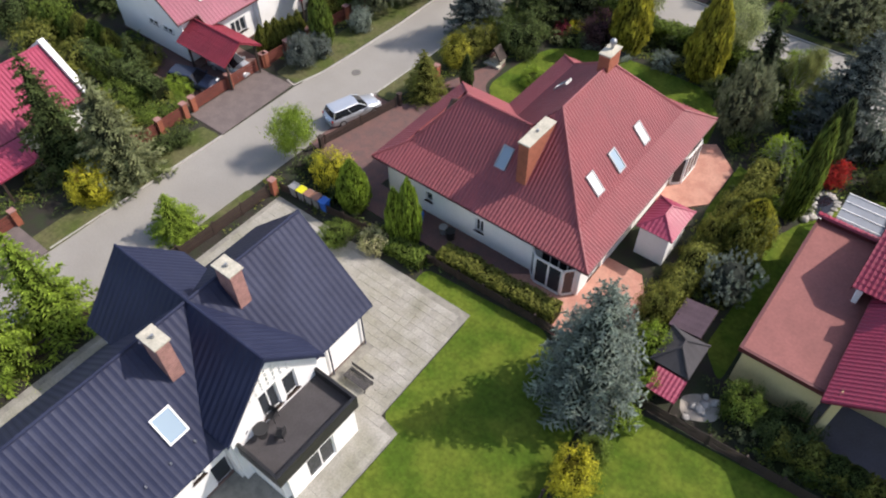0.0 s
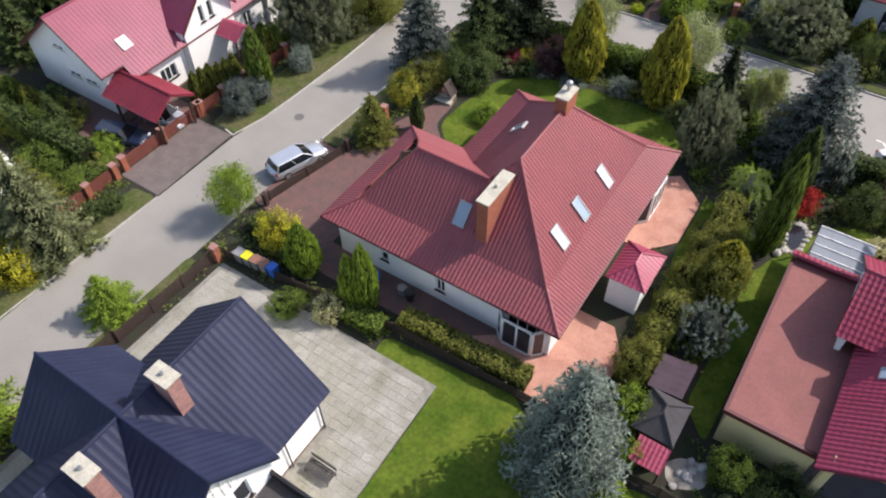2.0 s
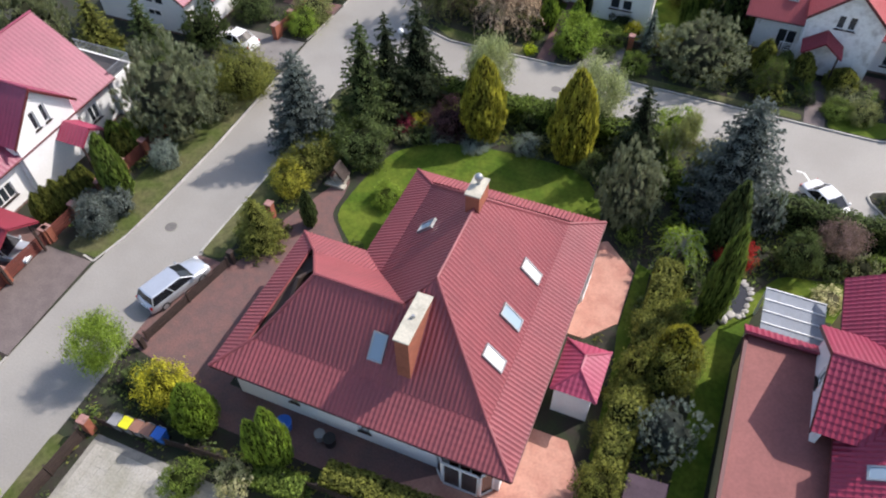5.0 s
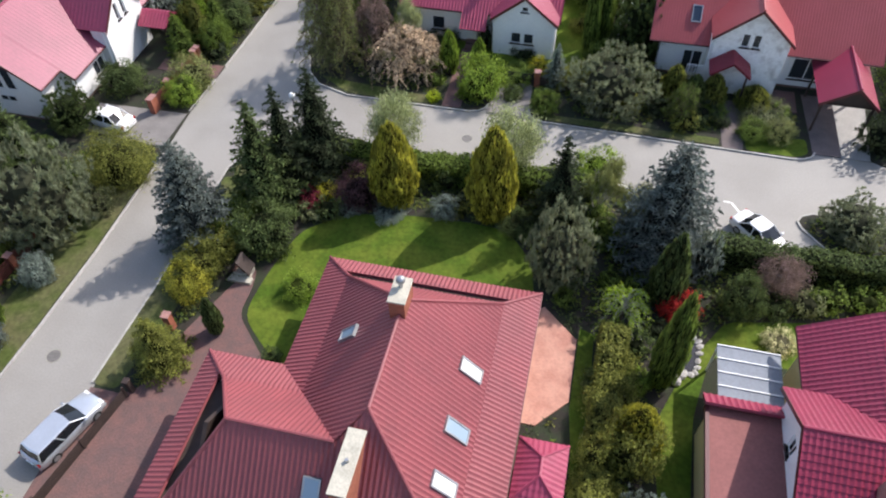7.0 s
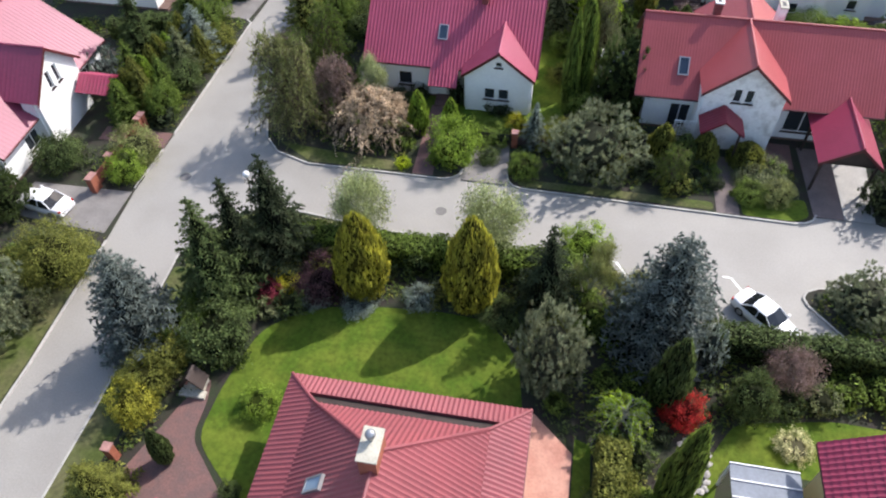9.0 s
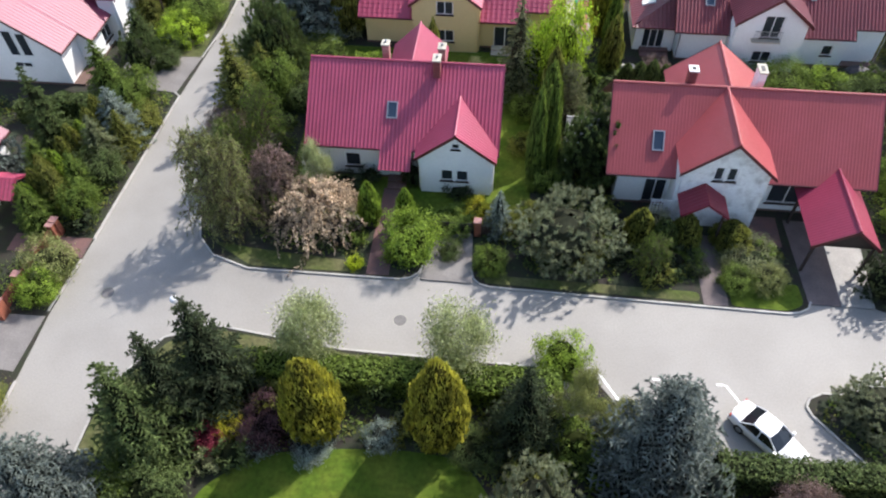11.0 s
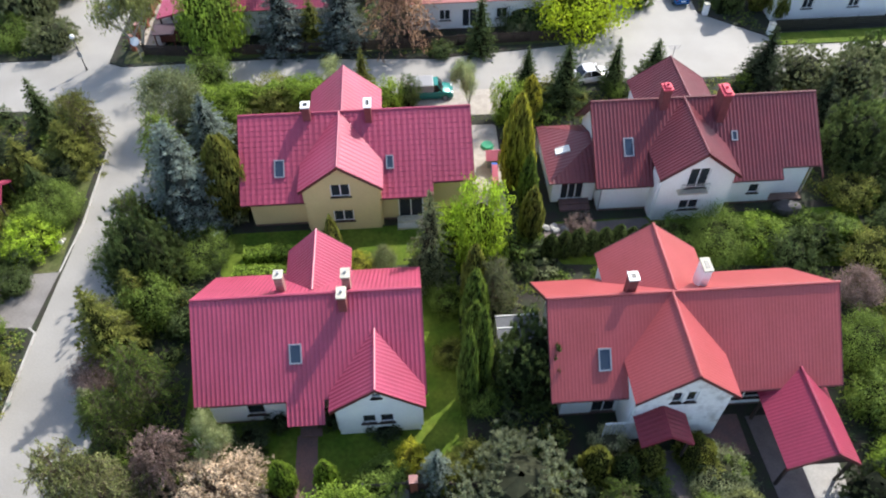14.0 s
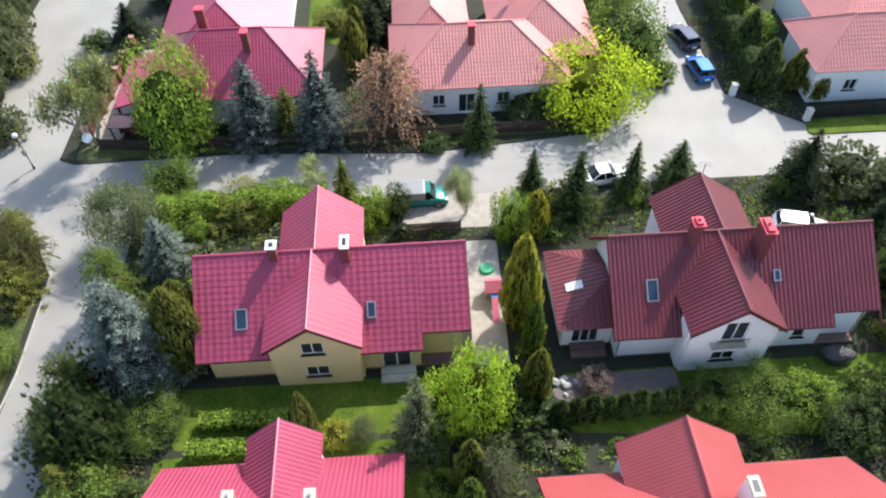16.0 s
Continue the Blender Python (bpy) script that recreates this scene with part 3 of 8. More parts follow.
def kerb_run(points, name="kerb"):
    """Kerbstones a metre long, set end to end along a line."""
    top = thing(name, "pale concrete kerbstones along the road", "kerb", (points[0][0], points[0][1], 0), kind="structure")
    for (xa, ya), (xb, yb) in zip(points, points[1:]):
        length = math.hypot(xb - xa, yb - ya)
        count = max(1, round(length / 1.0))
        ang = math.atan2(yb - ya, xb - xa)
        for k in range(count):
            s = (k + 0.5) / count
            ob = new("kerbstone", STONE)
            ob.parent, ob.matrix_parent_inverse = top, BASES[top]
            ob.matrix_basis = Matrix.Translation((xa + (xb - xa) * s, ya + (yb - ya) * s, 0.035)) @ Matrix.Rotation(ang, 4, "Z") @ Matrix.Diagonal((length / count, 1, 1, 1))


_b = boxes((-0.494, -0.07, -0.09, 0.494, 0.07, 0.09, 0, 0.015))
STONE = bpy.data.meshes.new("kerbstone")
_b.to_mesh(STONE)
_b.free()
STONE.materials.append(KERB)
kerb_run([(-43.45, 9.4), (-43.15, 24.9)])
kerb_run([(-44.3, 33.3), (-43.3, 33.1), (-42.65, 36.0), (-42.4, 39.7), (-42.15, 46), (-42.25, 56.4)])
kerb_run([(-42.6, 61.6), (-42.3, 66.1)])
kerb_run([(-42.2, 68.0), (-41.6, 84.4), (-42.2, 84.9)])
kerb_run([(-41.4, 90.0), (-40.9, 95), (-41.0, 104), (-43.4, 108), (-50, 110.2)])
kerb_run([(-36.9, 36.6), (-36.6, 44.2), (-36.6, 56.0), (-34.2, 60.4), (-31, 61.6), (-22.7, 60.6), (-8, 60.5)])
kerb_run([(-35.3, 71), (-34.6, 68.9), (-33.2, 67.4), (-30.4, 66.45), (-19.8, 66.5), (-19.1, 66.7), (-18.6, 67.15), (-18.4, 67.8)])
kerb_run([(-15.0, 67.7), (-14.85, 67.05), (-14.4, 66.6), (-13.7, 66.4), (5.7, 66.1), (6.5, 66.25), (7.1, 66.6), (7.4, 67.2)])
kerb_run([(20, 60.4), (8, 60.4), (6.6, 60.35), (5.8, 59.95), (5.5, 59.4), (5.7, 58.8), (8.6, 55.4)])

# ---- houses ----
TILES = dict(period=0.32, row=0.42, wave=0.05, step=0.025)


def gable_house(label, roof, walls, x0, x1, yr, zr, yl, yh, ze, arms=(), swap=False, tiles=TILES, inset=0.55, holes_low=(), holes_high=(), trim=None, cap=None, name="house", plinth=True, short=None, step=None):
    """A house with its ridge along x (along y with swap) and cross gables. yl, yh: the two eaves; arms: (centre, tip, half width, ridge height, eave height, holes)."""
    trim, cap = trim or TRIM_DARK, cap or roof

    def w(x, y, z):
        return (y, x, z) if swap else (x, y, z)

    def ww(p0, p1, *rest, **kw):
        a, b = w(*p0, 0), w(*p1, 0)
        return (b, a) if swap else (a, b)

    base = w((x0 + x1) / 2, yr, 0.09)
    house = thing(name, label, "house", base, "houses")
    for ye in (yl, yh):
        if short and ye == yl:
            xs, dy = short
            zs = ze + dy * (zr - ze) / (yr - yl)
            part("roof_slope", roof_sheet([w(x0, ye, ze), w(xs, ye, ze), w(xs, yr, zr), w(x0, yr, zr)], **tiles), roof, house)
            part("roof_slope", roof_sheet([w(xs, ye + dy, zs), w(x1, ye + dy, zs), w(x1, yr, zr), w(xs, yr, zr)], **tiles), roof, house)
            gutter(house, trim, (w(x0, ye, ze), w(xs, ye, ze)), (w(xs, ye + dy, zs), w(x1, ye + dy, zs)))
        elif step and ye == yh:
            xs, dy = step
            zs = ze + dy * (zr - ze) / (yh - yr)
            part("roof_slope", roof_sheet([w(xs, ye, ze), w(x1, ye, ze), w(x1, yr, zr), w(xs, yr, zr)], **tiles), roof, house)
            part("roof_slope", roof_sheet([w(x0, ye - dy, zs), w(xs, ye - dy, zs), w(xs, yr, zr), w(x0, yr, zr)], **tiles), roof, house)
            gutter(house, trim, (w(xs, ye, ze), w(x1, ye, ze)), (w(x0, ye - dy, zs), w(xs, ye - dy, zs)))
            verge(house, trim, (w(xs, ye, ze), w(xs, ye - dy, zs)), (w(x1, ye, ze), w(x1, yr, zr)), (w(x0, ye - dy, zs), w(x0, yr, zr)))
            continue
        else:
            part("roof_slope", roof_sheet([w(x0, ye, ze), w(x1, ye, ze), w(x1, yr, zr), w(x0, yr, zr)], **tiles), roof, house)
            gutter(house, trim, (w(x0, ye, ze), w(x1, ye, ze)))
        for x in (x0, x1):
            verge(house, trim, (w(x, ye, ze), w(x, yr, zr)))
    ridge_cap(house, cap, (w(x0, yr, zr), w(x1, yr, zr)))
    slope = (zr - ze) / (yr - yl)
    # outer walls
    xi0, xi1, yi0, yi1 = x0 + inset, x1 - inset, yl + inset, yh - inset
    zw = ze + slope * inset - 0.15
    zt = zr - 0.18
    prof = [(0, zw), (yr - yi0, zt), (yi1 - yi0, zw)]

    def put(p0, p1, top, holes=(), nm="wall", mat=None):
        a, b = ww(p0, p1)
        length = math.hypot(p1[0] - p0[0], p1[1] - p0[1])
        hs = [(length - h[1], length - h[0], *h[2:]) for h in holes] if swap else list(holes)
        tp = [(length - s, z) for s, z in top][::-1] if swap and not isinstance(top, (int, float)) else top
        part(nm, wall(a, b, tp, 0.05, 0.3, [h[:4] for h in hs]), mat or walls, house)
        for h in hs:
            window(house, a, b, *h[:4], panes=h[4] if len(h) > 4 else 2, name="window" if h[2] > 0.4 else "glass_door", sill=h[2] > 0.4)

    ys = yi0
    if short:
        ys = yi0 + short[1]
        put((xi0, yi0), (short[0] - 0.2, yi0), zw, holes_low)
        put((short[0] - 0.2, ys), (xi1, ys), zw + short[1] * slope)
        part("wall", boxes((short[0] - 0.5, yi0 + 0.302, 0.05, short[0] - 0.202, ys + 0.3, zw)), walls, house)
    else:
        put((xi0, yi0), (xi1, yi0), zw, holes_low)
    yn = yi1
    if step:
        yn = yi1 - step[1]
        put((xi1, yi1), (step[0] + 0.2, yi1), zw, holes_high)
        put((step[0] + 0.2, yn), (xi0, yn), zw + step[1] * slope)
        p, q = w(step[0] + 0.2, yn - 0.3, 0), w(step[0] + 0.5, yi1 - 0.302, 0)
        part("wall", boxes((p[0], p[1], 0.05, q[0], q[1], zw)), walls, house)
    else:
        put((xi1, yi1), (xi0, yi1), zw, holes_high)
    zs = zw + (ys - yi0 + 0.31) * slope
    put((xi1, ys + 0.31), (xi1, yi1 - 0.31), [(0, zs), (yr - ys - 0.31, zt), (yi1 - ys - 0.62, zw + 0.31 * slope)])
    put((xi0, yn - 0.31), (xi0, yi0 + 0.31), [(0, zw + (yi1 - yn + 0.31) * slope), (yn - 0.31 - yr, zt), (yn - yi0 - 0.62, zw + 0.31 * slope)])
    if plinth:
        part("plinth", boxes((*(w(xi0 - 0.02, yi0 - 0.02, 0.05)[:2]), 0.05, *(w(xi1 + 0.02, yi1 + 0.02, 0)[:2]), 0.28)), PLINTH, house)
    for arm in arms:
        xc, tip, hw, za, zb = arm[:5]
        holes = arm[5] if len(arm) > 5 else ()
        arm_mat = arm[6] if len(arm) > 6 else walls
        low = tip < yr
        edge = yl if low else yh
        run = (yr - edge) / (zr - ze)
        yin_top = edge + run * (min(za, zr) - ze)
        yin_eave = edge + run * (zb - ze)
        if za >= zr:
            yin_top = yr
        for s in (-1, 1):
            part("roof_slope", roof_sheet([w(xc, tip, za), w(xc, yin_top, za), w(xc + s * hw, yin_eave, zb), w(xc + s * hw, tip, zb)], **tiles), roof, house)
            verge(house, trim, (w(xc, tip, za), w(xc + s * hw, tip, zb)))
        ridge_cap(house, cap, (w(xc, tip, za), w(xc, yin_top, za)))
        k = -1 if low else 1
        yw = tip - k * 0.35
        sl = (za - zb) / hw
        wi = hw - 0.35
        ztip, zs = za - 0.17, zb + sl * 0.35 - 0.17
        if low:
            put((xc - wi, yw), (xc + wi, yw), [(0, zs), (wi, ztip), (2 * wi, zs)], holes, mat=arm_mat)
        else:
            put((xc + wi, yw), (xc - wi, yw), [(0, zs), (wi, ztip), (2 * wi, zs)], holes, mat=arm_mat)
        yin = yi0 + 0.32 if low else yi1 - 0.32
        if abs(yin - yw) > 0.4:
            for s in (-1, 1):
                xs = xc + s * wi
                pts = ((xs - 0.15, min(yw, yin) + 0.3), (xs + 0.15, max(yw, yin) - 0.0)) if low else ((xs - 0.15, min(yw, yin)), (xs + 0.15, max(yw, yin) - 0.3))
                (ax, ay), (bx, by) = pts
                p, q = w(ax, ay, 0.05), w(bx, by, 0)
                part("wall", boxes((p[0], p[1], 0.05, q[0], q[1], zs - 0.05)), walls, house)
    return house


def hip_roof(house, roof, x0, y0, x1, y1, ze, zr, inset, tiles=TILES, cap=None):
    """A hipped roof whose ridge runs along the longer side."""
    if x1 - x0 >= y1 - y0:
        ym = (y0 + y1) / 2
        a, b = (x0 + inset, ym, zr), (x1 - inset, ym, zr)
        planes = ([(x0, y0, ze), (x1, y0, ze), b, a], [(x1, y1, ze), (x0, y1, ze), a, b], [(x0, y1, ze), (x0, y0, ze), a], [(x1, y0, ze), (x1, y1, ze), b])
        hips = (((x0, y0, ze), a), ((x0, y1, ze), a), ((x1, y0, ze), b), ((x1, y1, ze), b), (a, b))
    else:
        xm = (x0 + x1) / 2
        a, b = (xm, y0 + inset, zr), (xm, y1 - inset, zr)
        planes = ([(x0, y1, ze), (x0, y0, ze), a, b], [(x1, y0, ze), (x1, y1, ze), b, a], [(x0, y0, ze), (x1, y0, ze), a], [(x1, y1, ze), (x0, y1, ze), b])
        hips = (((x0, y0, ze), a), ((x1, y0, ze), a), ((x0, y1, ze), b), ((x1, y1, ze), b), (a, b))
    for p in planes:
        part("roof_slope", roof_sheet(p, **tiles), roof, house)
    ridge_cap(house, cap or roof, *[h for h in hips if (Vector(h[0]) - Vector(h[1])).length > 0.05], r=0.08)


def square_walls(house, mat, x0, y0, x1, y1, top, holes=None, z0=0.05):
    """Four walls; holes: by side s, e, n, w."""
    holes = holes or {}
    for side, p, q in (("s", (x0, y0), (x1, y0)), ("e", (x1, y0 + 0.302), (x1, y1 - 0.302)), ("n", (x1, y1), (x0, y1)), ("w", (x0, y1 - 0.302), (x0, y0 + 0.302))):
        hs = holes.get(side, ())
        part("wall", wall((*p, 0), (*q, 0), top, z0, 0.3, [h[:4] for h in hs]), mat, house)
        for h in hs:
            window(house, (*p, 0), (*q, 0), *h[:4], panes=h[4] if len(h) > 4 else 2, name="window" if h[2] > 0.4 else "glass_door", sill=h[2] > 0.4)


# -- the large brick-red house with the hipped, flared roof --
def red_house():
    h = thing("house", "white rendered house with a large flared brick-red hipped roof", "house", (-18, 36, 0.09), "houses")
    t = dict(period=0.27, row=0.40, wave=0.056, step=0.02)
    ze, zb, zr = 3.75, 4.85, 9.35
    X0, X1, Y0, Y1, XW, YW = -24.5, -11.25, 27.65, 46.3, -28.95, 38.35
    A, B = (-17.8, 34.05, zr), (-17.8, 40.2, zr)
    d = 2.0
    k = (zr - zb) / (A[1] - Y0 - d)
    wr = 8.05
    yw = Y0 + d + (wr - zb) / k
    RW, RE = (-24.4, yw, wr), (X0 + d + (wr - zb) / ((zr - zb) / (A[0] - X0 - d)), yw, wr)

    def sheet(*p):
        part("roof_slope", roof_sheet(p, **t), ROOF_BRICK, h)

    # flared lower skirts, then the steeper planes above them
    sheet((XW, Y0, ze), (X1, Y0, ze), (X1 - d, Y0 + d, zb), (XW + d, Y0 + d, zb))
    sheet((X1, Y0, ze), (X1, Y1, ze), (X1 - d, Y1 - d, zb), (X1 - d, Y0 + d, zb))
    sheet((X0, Y1, ze), (X0, YW, ze), (X0 + d, YW - d, zb), (X0 + d, Y1 - d, zb))
    sheet((X0, YW, ze), (XW, YW, ze), (XW + d, YW - d, zb), (X0 + d, YW - d, zb))
    sheet((XW + d, Y0 + d, zb), (X1 - d, Y0 + d, zb), A, (A[0] - (zr - wr) / 1.02, yw, wr), RW)
    sheet((X1 - d, Y0 + d, zb), (X1 - d, Y1 - d, zb), B, A)
    sheet((X0 + d, Y1 - d, zb), (X0 + d, YW - d, zb), RE, A, B)
    yn = YW - d
    sheet((X0 + d, yn, zb), (XW + d, yn, zb), RW, RE)
    # end skirts in front of the recessed gablets
    sheet((X1, Y1, ze), (X0, Y1, ze), (X0 + 1.3, Y1 - 1.3, ze + 0.62), (X1 - 1.3, Y1 - 1.3, ze + 0.62))
    sheet((X1 - d - 0.1, Y1 - d - 0.2, zb + 0.25), (X0 + d + 0.1, Y1 - d - 0.2, zb + 0.25), (B[0] - 0.2, B[1], zr - 0.15), (B[0] + 0.2, B[1], zr - 0.15))
    sheet((XW, YW, ze), (XW, Y0, ze), (XW + 1.5, Y0 + 1.5, ze + 0.8), (XW + 1.5, YW - 1.5, ze + 0.8))
    part("gablet", wall((XW + 3.2, YW - 2.1, 0), (XW + 3.2, Y0 + 2.1, 0), [(0, zb - 0.1), (YW - 2.1 - yw, wr - 0.9), (YW - Y0 - 4.2, zb - 0.1)], ze + 0.3, 0.2), TRIM_BROWN, h, "dark boarded gablet in the shade of the roof")
    # Dark brown floors paint the shade in the recesses behind the end skirts.
    for q in ((XW + 1.4, Y0 + 1.9, ze + 0.35, XW + 3.2, YW - 1.9, ze + 0.45), (X0 + 1.2, Y1 - 2.9, ze + 0.35, X1 - 1.2, Y1 - 1.2, ze + 0.45)):
        part("recess_shade_floor", boxes(q), TRIM_BROWN, h)
    lines = [((X1, Y0, ze), (X1 - d, Y0 + d, zb)), ((X1 - d, Y0 + d, zb), A), (A, B), (B, (X1 - d, Y1 - d, zb)), ((X1 - d, Y1 - d, zb), (X1, Y1, ze)),
             ((X0, Y1, ze), (X0 + d, Y1 - d, zb)), ((X0 + d, Y1 - d, zb), B), ((XW, YW, ze), (XW + d, YW - d, zb)), ((XW + d, YW - d, zb), RW), (RW, RE), (RW, (XW + d, Y0 + d, zb)), ((XW + d, Y0 + d, zb), (XW, Y0, ze))]
    ridge_cap(h, ROOF_BRICK, *lines)
    gutter(h, TRIM_DARK, ((XW, Y0, ze), (X1, Y0, ze)), ((X1, Y0, ze), (X1, Y1, ze)), ((X0, Y1, ze), (X1, Y1, ze)), ((XW, Y0, ze), (XW, YW, ze)), ((XW, YW, ze), (X0, YW, ze)), ((X0, YW, ze), (X0, Y1, ze)))
    i = 0.75
    s = [(3.5, 4.1, 1.35, 2.2, 1), (7.9, 8.6, 1.1, 2.3, 2), (13.2, 15.9, 0.2, 2.6, 4)]
    p = ((XW + i, Y0 + i, 0), (X1 - i, Y0 + i, 0))
    part("wall", wall(*p, ze + 0.35, 0.05, 0.3, [q[:4] for q in s]), WHITE_WALL, h)
    for q in s:
        window(h, *p, *q[:4], panes=q[4], name="window" if q[2] > 0.4 else "glass_door", sill=q[2] > 0.4)
    e = [(1.0, 2.8, 0.2, 2.4, 2), (12.6, 15.6, 0.2, 2.5, 3)]
    p = ((X1 - i, Y0 + i + 0.302, 0), (X1 - i, Y1 - i - 0.302, 0))
    part("wall", wall(*p, ze + 0.35, 0.05, 0.3, [q[:4] for q in e]), WHITE_WALL, h)
    for q in e:
        window(h, *p, *q[:4], panes=q[4], name="glass_door", sill=False)
    for a, b in (((X1 - i, Y1 - i), (X0 + i, Y1 - i)), ((X0 + i, Y1 - i - 0.302), (X0 + i, YW - i + 0.002)), ((X0 + i - 0.002, YW - i), (XW + i, YW - i)), ((XW + i, YW - i - 0.302), (XW + i, Y0 + i + 0.302))):
        part("wall", wall((*a, 0), (*b, 0), ze + 0.35, 0.05, 0.3), WHITE_WALL, h)
    # roof windows, stacks
    ne = Vector((k, 0, 1)).normalized()
    for y in (39.05, 35.6, 32.8):
        skylight(h, (-14.15, y, zb + k * (X1 - d + 14.15)), ne, (0, 1, 0), 0.85, 1.6, None, SKYBLUE if y == 35.6 else None)
    ns = Vector((0, -k, 1)).normalized()
    skylight(h, (-19.9, 30.95, zb + k * (30.95 - Y0 - d)), ns, (1, 0, 0), 0.85, 1.6, None, SKYBLUE)
    skylight(h, (-20.7, 39.3, zb + k * (-20.7 - X0 - d)), Vector((-k, 0, 1)), (0, -1, 0), 0.75, 1.3, None, SKYBLUE)
    chimney(h, -18.1, 31.7, 5.4, 8.75, 0.75, 3.0, BRICK, None, 1, "tall orange brick chimney stack")
    stack = chimney(h, -17.9, 40.0, 8.2, 10.3, 0.8, 1.5, BRICK, None, 0, "brick chimney stack on the ridge")
    cowl = tube(bmesh.new(), (-17.9, 40.2, 10.41), (-17.9, 40.2, 10.75), 0.11, 0.11, 12)
    bmesh.ops.create_uvsphere(cowl, u_segments=14, v_segments=9, radius=0.24, matrix=Matrix.Translation((-17.9, 40.2, 10.92)))
    part("cowl", cowl, GREY_METAL, stack, "round grey metal chimney cowl")
    return h


house_red = red_house()


def bay(parent, points, z0, z1):
    """A glazed bay: white posts and rails with a pane in every face, on a low white sill."""
    for (xa, ya), (xb, yb) in zip(points, points[1:]):
        a, b = Vector((xa, ya, 0)), Vector((xb, yb, 0))
        d = (b - a).normalized()
        i = Vector((-d.y, d.x, 0))
        length = (b - a).length
        n = max(1, round(length / 0.95))

        def bar(s0, s1, za, zb, q0, q1):
            c = [a + d * s + i * q + Vector((0, 0, z)) for s in (s0, s1) for q in (q0, q1) for z in (za, zb)]
            return [tuple(p) for p in c], [(0, 4, 5, 1), (6, 2, 3, 7), (0, 1, 3, 2), (4, 6, 7, 5), (1, 5, 7, 3), (0, 2, 6, 4)]

        fr = part("bay_window", bar(0.06, length - 0.06, 0.1, z0, -0.06, 0.06), WHITE_WALL, parent, "white-framed bay window")
        part("rail", bar(0.06, length - 0.06, z0 + 0.001, z0 + 0.10, -0.05, 0.05), WHITE_PAINT, fr)
        part("rail", bar(0.06, length - 0.06, z1 - 0.14, z1, -0.05, 0.05), WHITE_PAINT, fr)
        for k in range(n + 1):
            s = 0.06 + (length - 0.12) * k / n
            part("mullion", bar(s - 0.065, s + 0.065, z0 + 0.101, z1 - 0.141, -0.05, 0.05), WHITE_PAINT, fr)
        for k in range(n):
            s = 0.06 + (length - 0.12) * k / n
            part("pane", bar(s + 0.066, s + (length - 0.12) / n - 0.066, z0 + 0.101, z1 - 0.141, -0.015, 0.015), GLASS, fr, "dark reflecting window glass").visible_shadow = False


bay(house_red, [(-15.6, 28.38), (-15.0, 27.72), (-12.9, 27.72), (-12.3, 28.38)], 0.3, 2.75)
bay(house_red, [(-11.98, 41.6), (-11.3, 42.2), (-11.3, 44.6), (-11.98, 45.3)], 0.3, 2.75)


# -- the small garden annex against the red house --
def annex():
    a = thing("garden_annex", "white annex with a crimson hipped tile roof beside the house", "outbuilding", (-9.9, 35.6, 0.09))
    hip_roof(a, ROOF_CRIMSON, -11.1, 33.9, -8.5, 37.4, 2.9, 3.7, 1.25, dict(period=0.3, row=0.35, wave=0.035, step=0.03))
    square_walls(a, WHITE_WALL, -10.9, 34.2, -8.8, 37.1, 2.95)


annex()

# -- the dark blue-roofed house --
DARK_TILES = dict(period=0.40, row=0.38, wave=0.030, step=0.008)
# The floor-level glazed hole is added: its dark pane stands for an open shaded recess.
dark = gable_house("white house with a steep blue-black ribbed metal roof", ROOF_BLUE, WHITE_WALL, -3.0, 17.75, -25.15, 8.75, -30.2, -20.1, 3.95,
                   arms=((9.7, -19.35, 3.45, 8.85, 5.0, ((1.5, 2.4, 3.75, 5.6, 1), (2.75, 4.0, 3.75, 5.9, 2))), (9.75, -31.3, 3.4, 8.75, 5.0)), swap=True, tiles=DARK_TILES, trim=ROOF_BLUE, holes_high=((12.1, 12.9, 2.3, 3.1, 2), (10.75, 11.9, 0.2, 2.2, 1)))
chimney(dark, -23.75, 7.0, 6.9, 9.85, 1.25, 0.75, BRICK_PALE, None, 1, "weathered brick chimney stack", 0.1)
chimney(dark, -24.2, 12.0, 7.2, 10.0, 1.25, 0.75, BRICK_PALE, None, 1, "weathered brick chimney stack", 0.1)
skylight(dark, (-22.1, 5.15, 3.95 + 2.0 * 0.95), Vector((0.95, 0, 1)), (0, 1, 0), 1.2, 1.65, WHITE_PAINT, SKYBLUE)
for k in range(9):
    part("snow_stop", boxes((-21.0 - 0.02, -2.0 + 1.5 * k, 4.86, -20.9, -1.92 + 1.5 * k, 4.97)), GREY_METAL, dark)
for y in (14.3, 17.1):
    part("downpipe", tube(bmesh.new(), (-20.5, y, 0.2), (-20.5, y, 4.0), 0.05), ROOF_BLUE, dark)

lattice = part("gable_lattice", boxes((-19.68, 8.3, 6.05, -19.64, 11.1, 6.13)), WHITE_PAINT, dark, "white lattice in the gable peak")
for k in range(-3, 4):
    y, top = 9.7 + 0.42 * k, 8.2 - abs(0.42 * k) * 1.19
    if top > 6.3:
        part("lath", boxes((-19.68, y - 0.03, 6.131, -19.64, y + 0.03, top - 0.15)), WHITE_PAINT, lattice)
for k in range(1, 4):
    z = 6.13 + 0.45 * k
    half = (8.0 - z) / 1.19
    part("lath", boxes((-19.635, 9.7 - half, z - 0.03, -19.615, 9.7 + half, z + 0.03)), WHITE_PAINT, lattice)


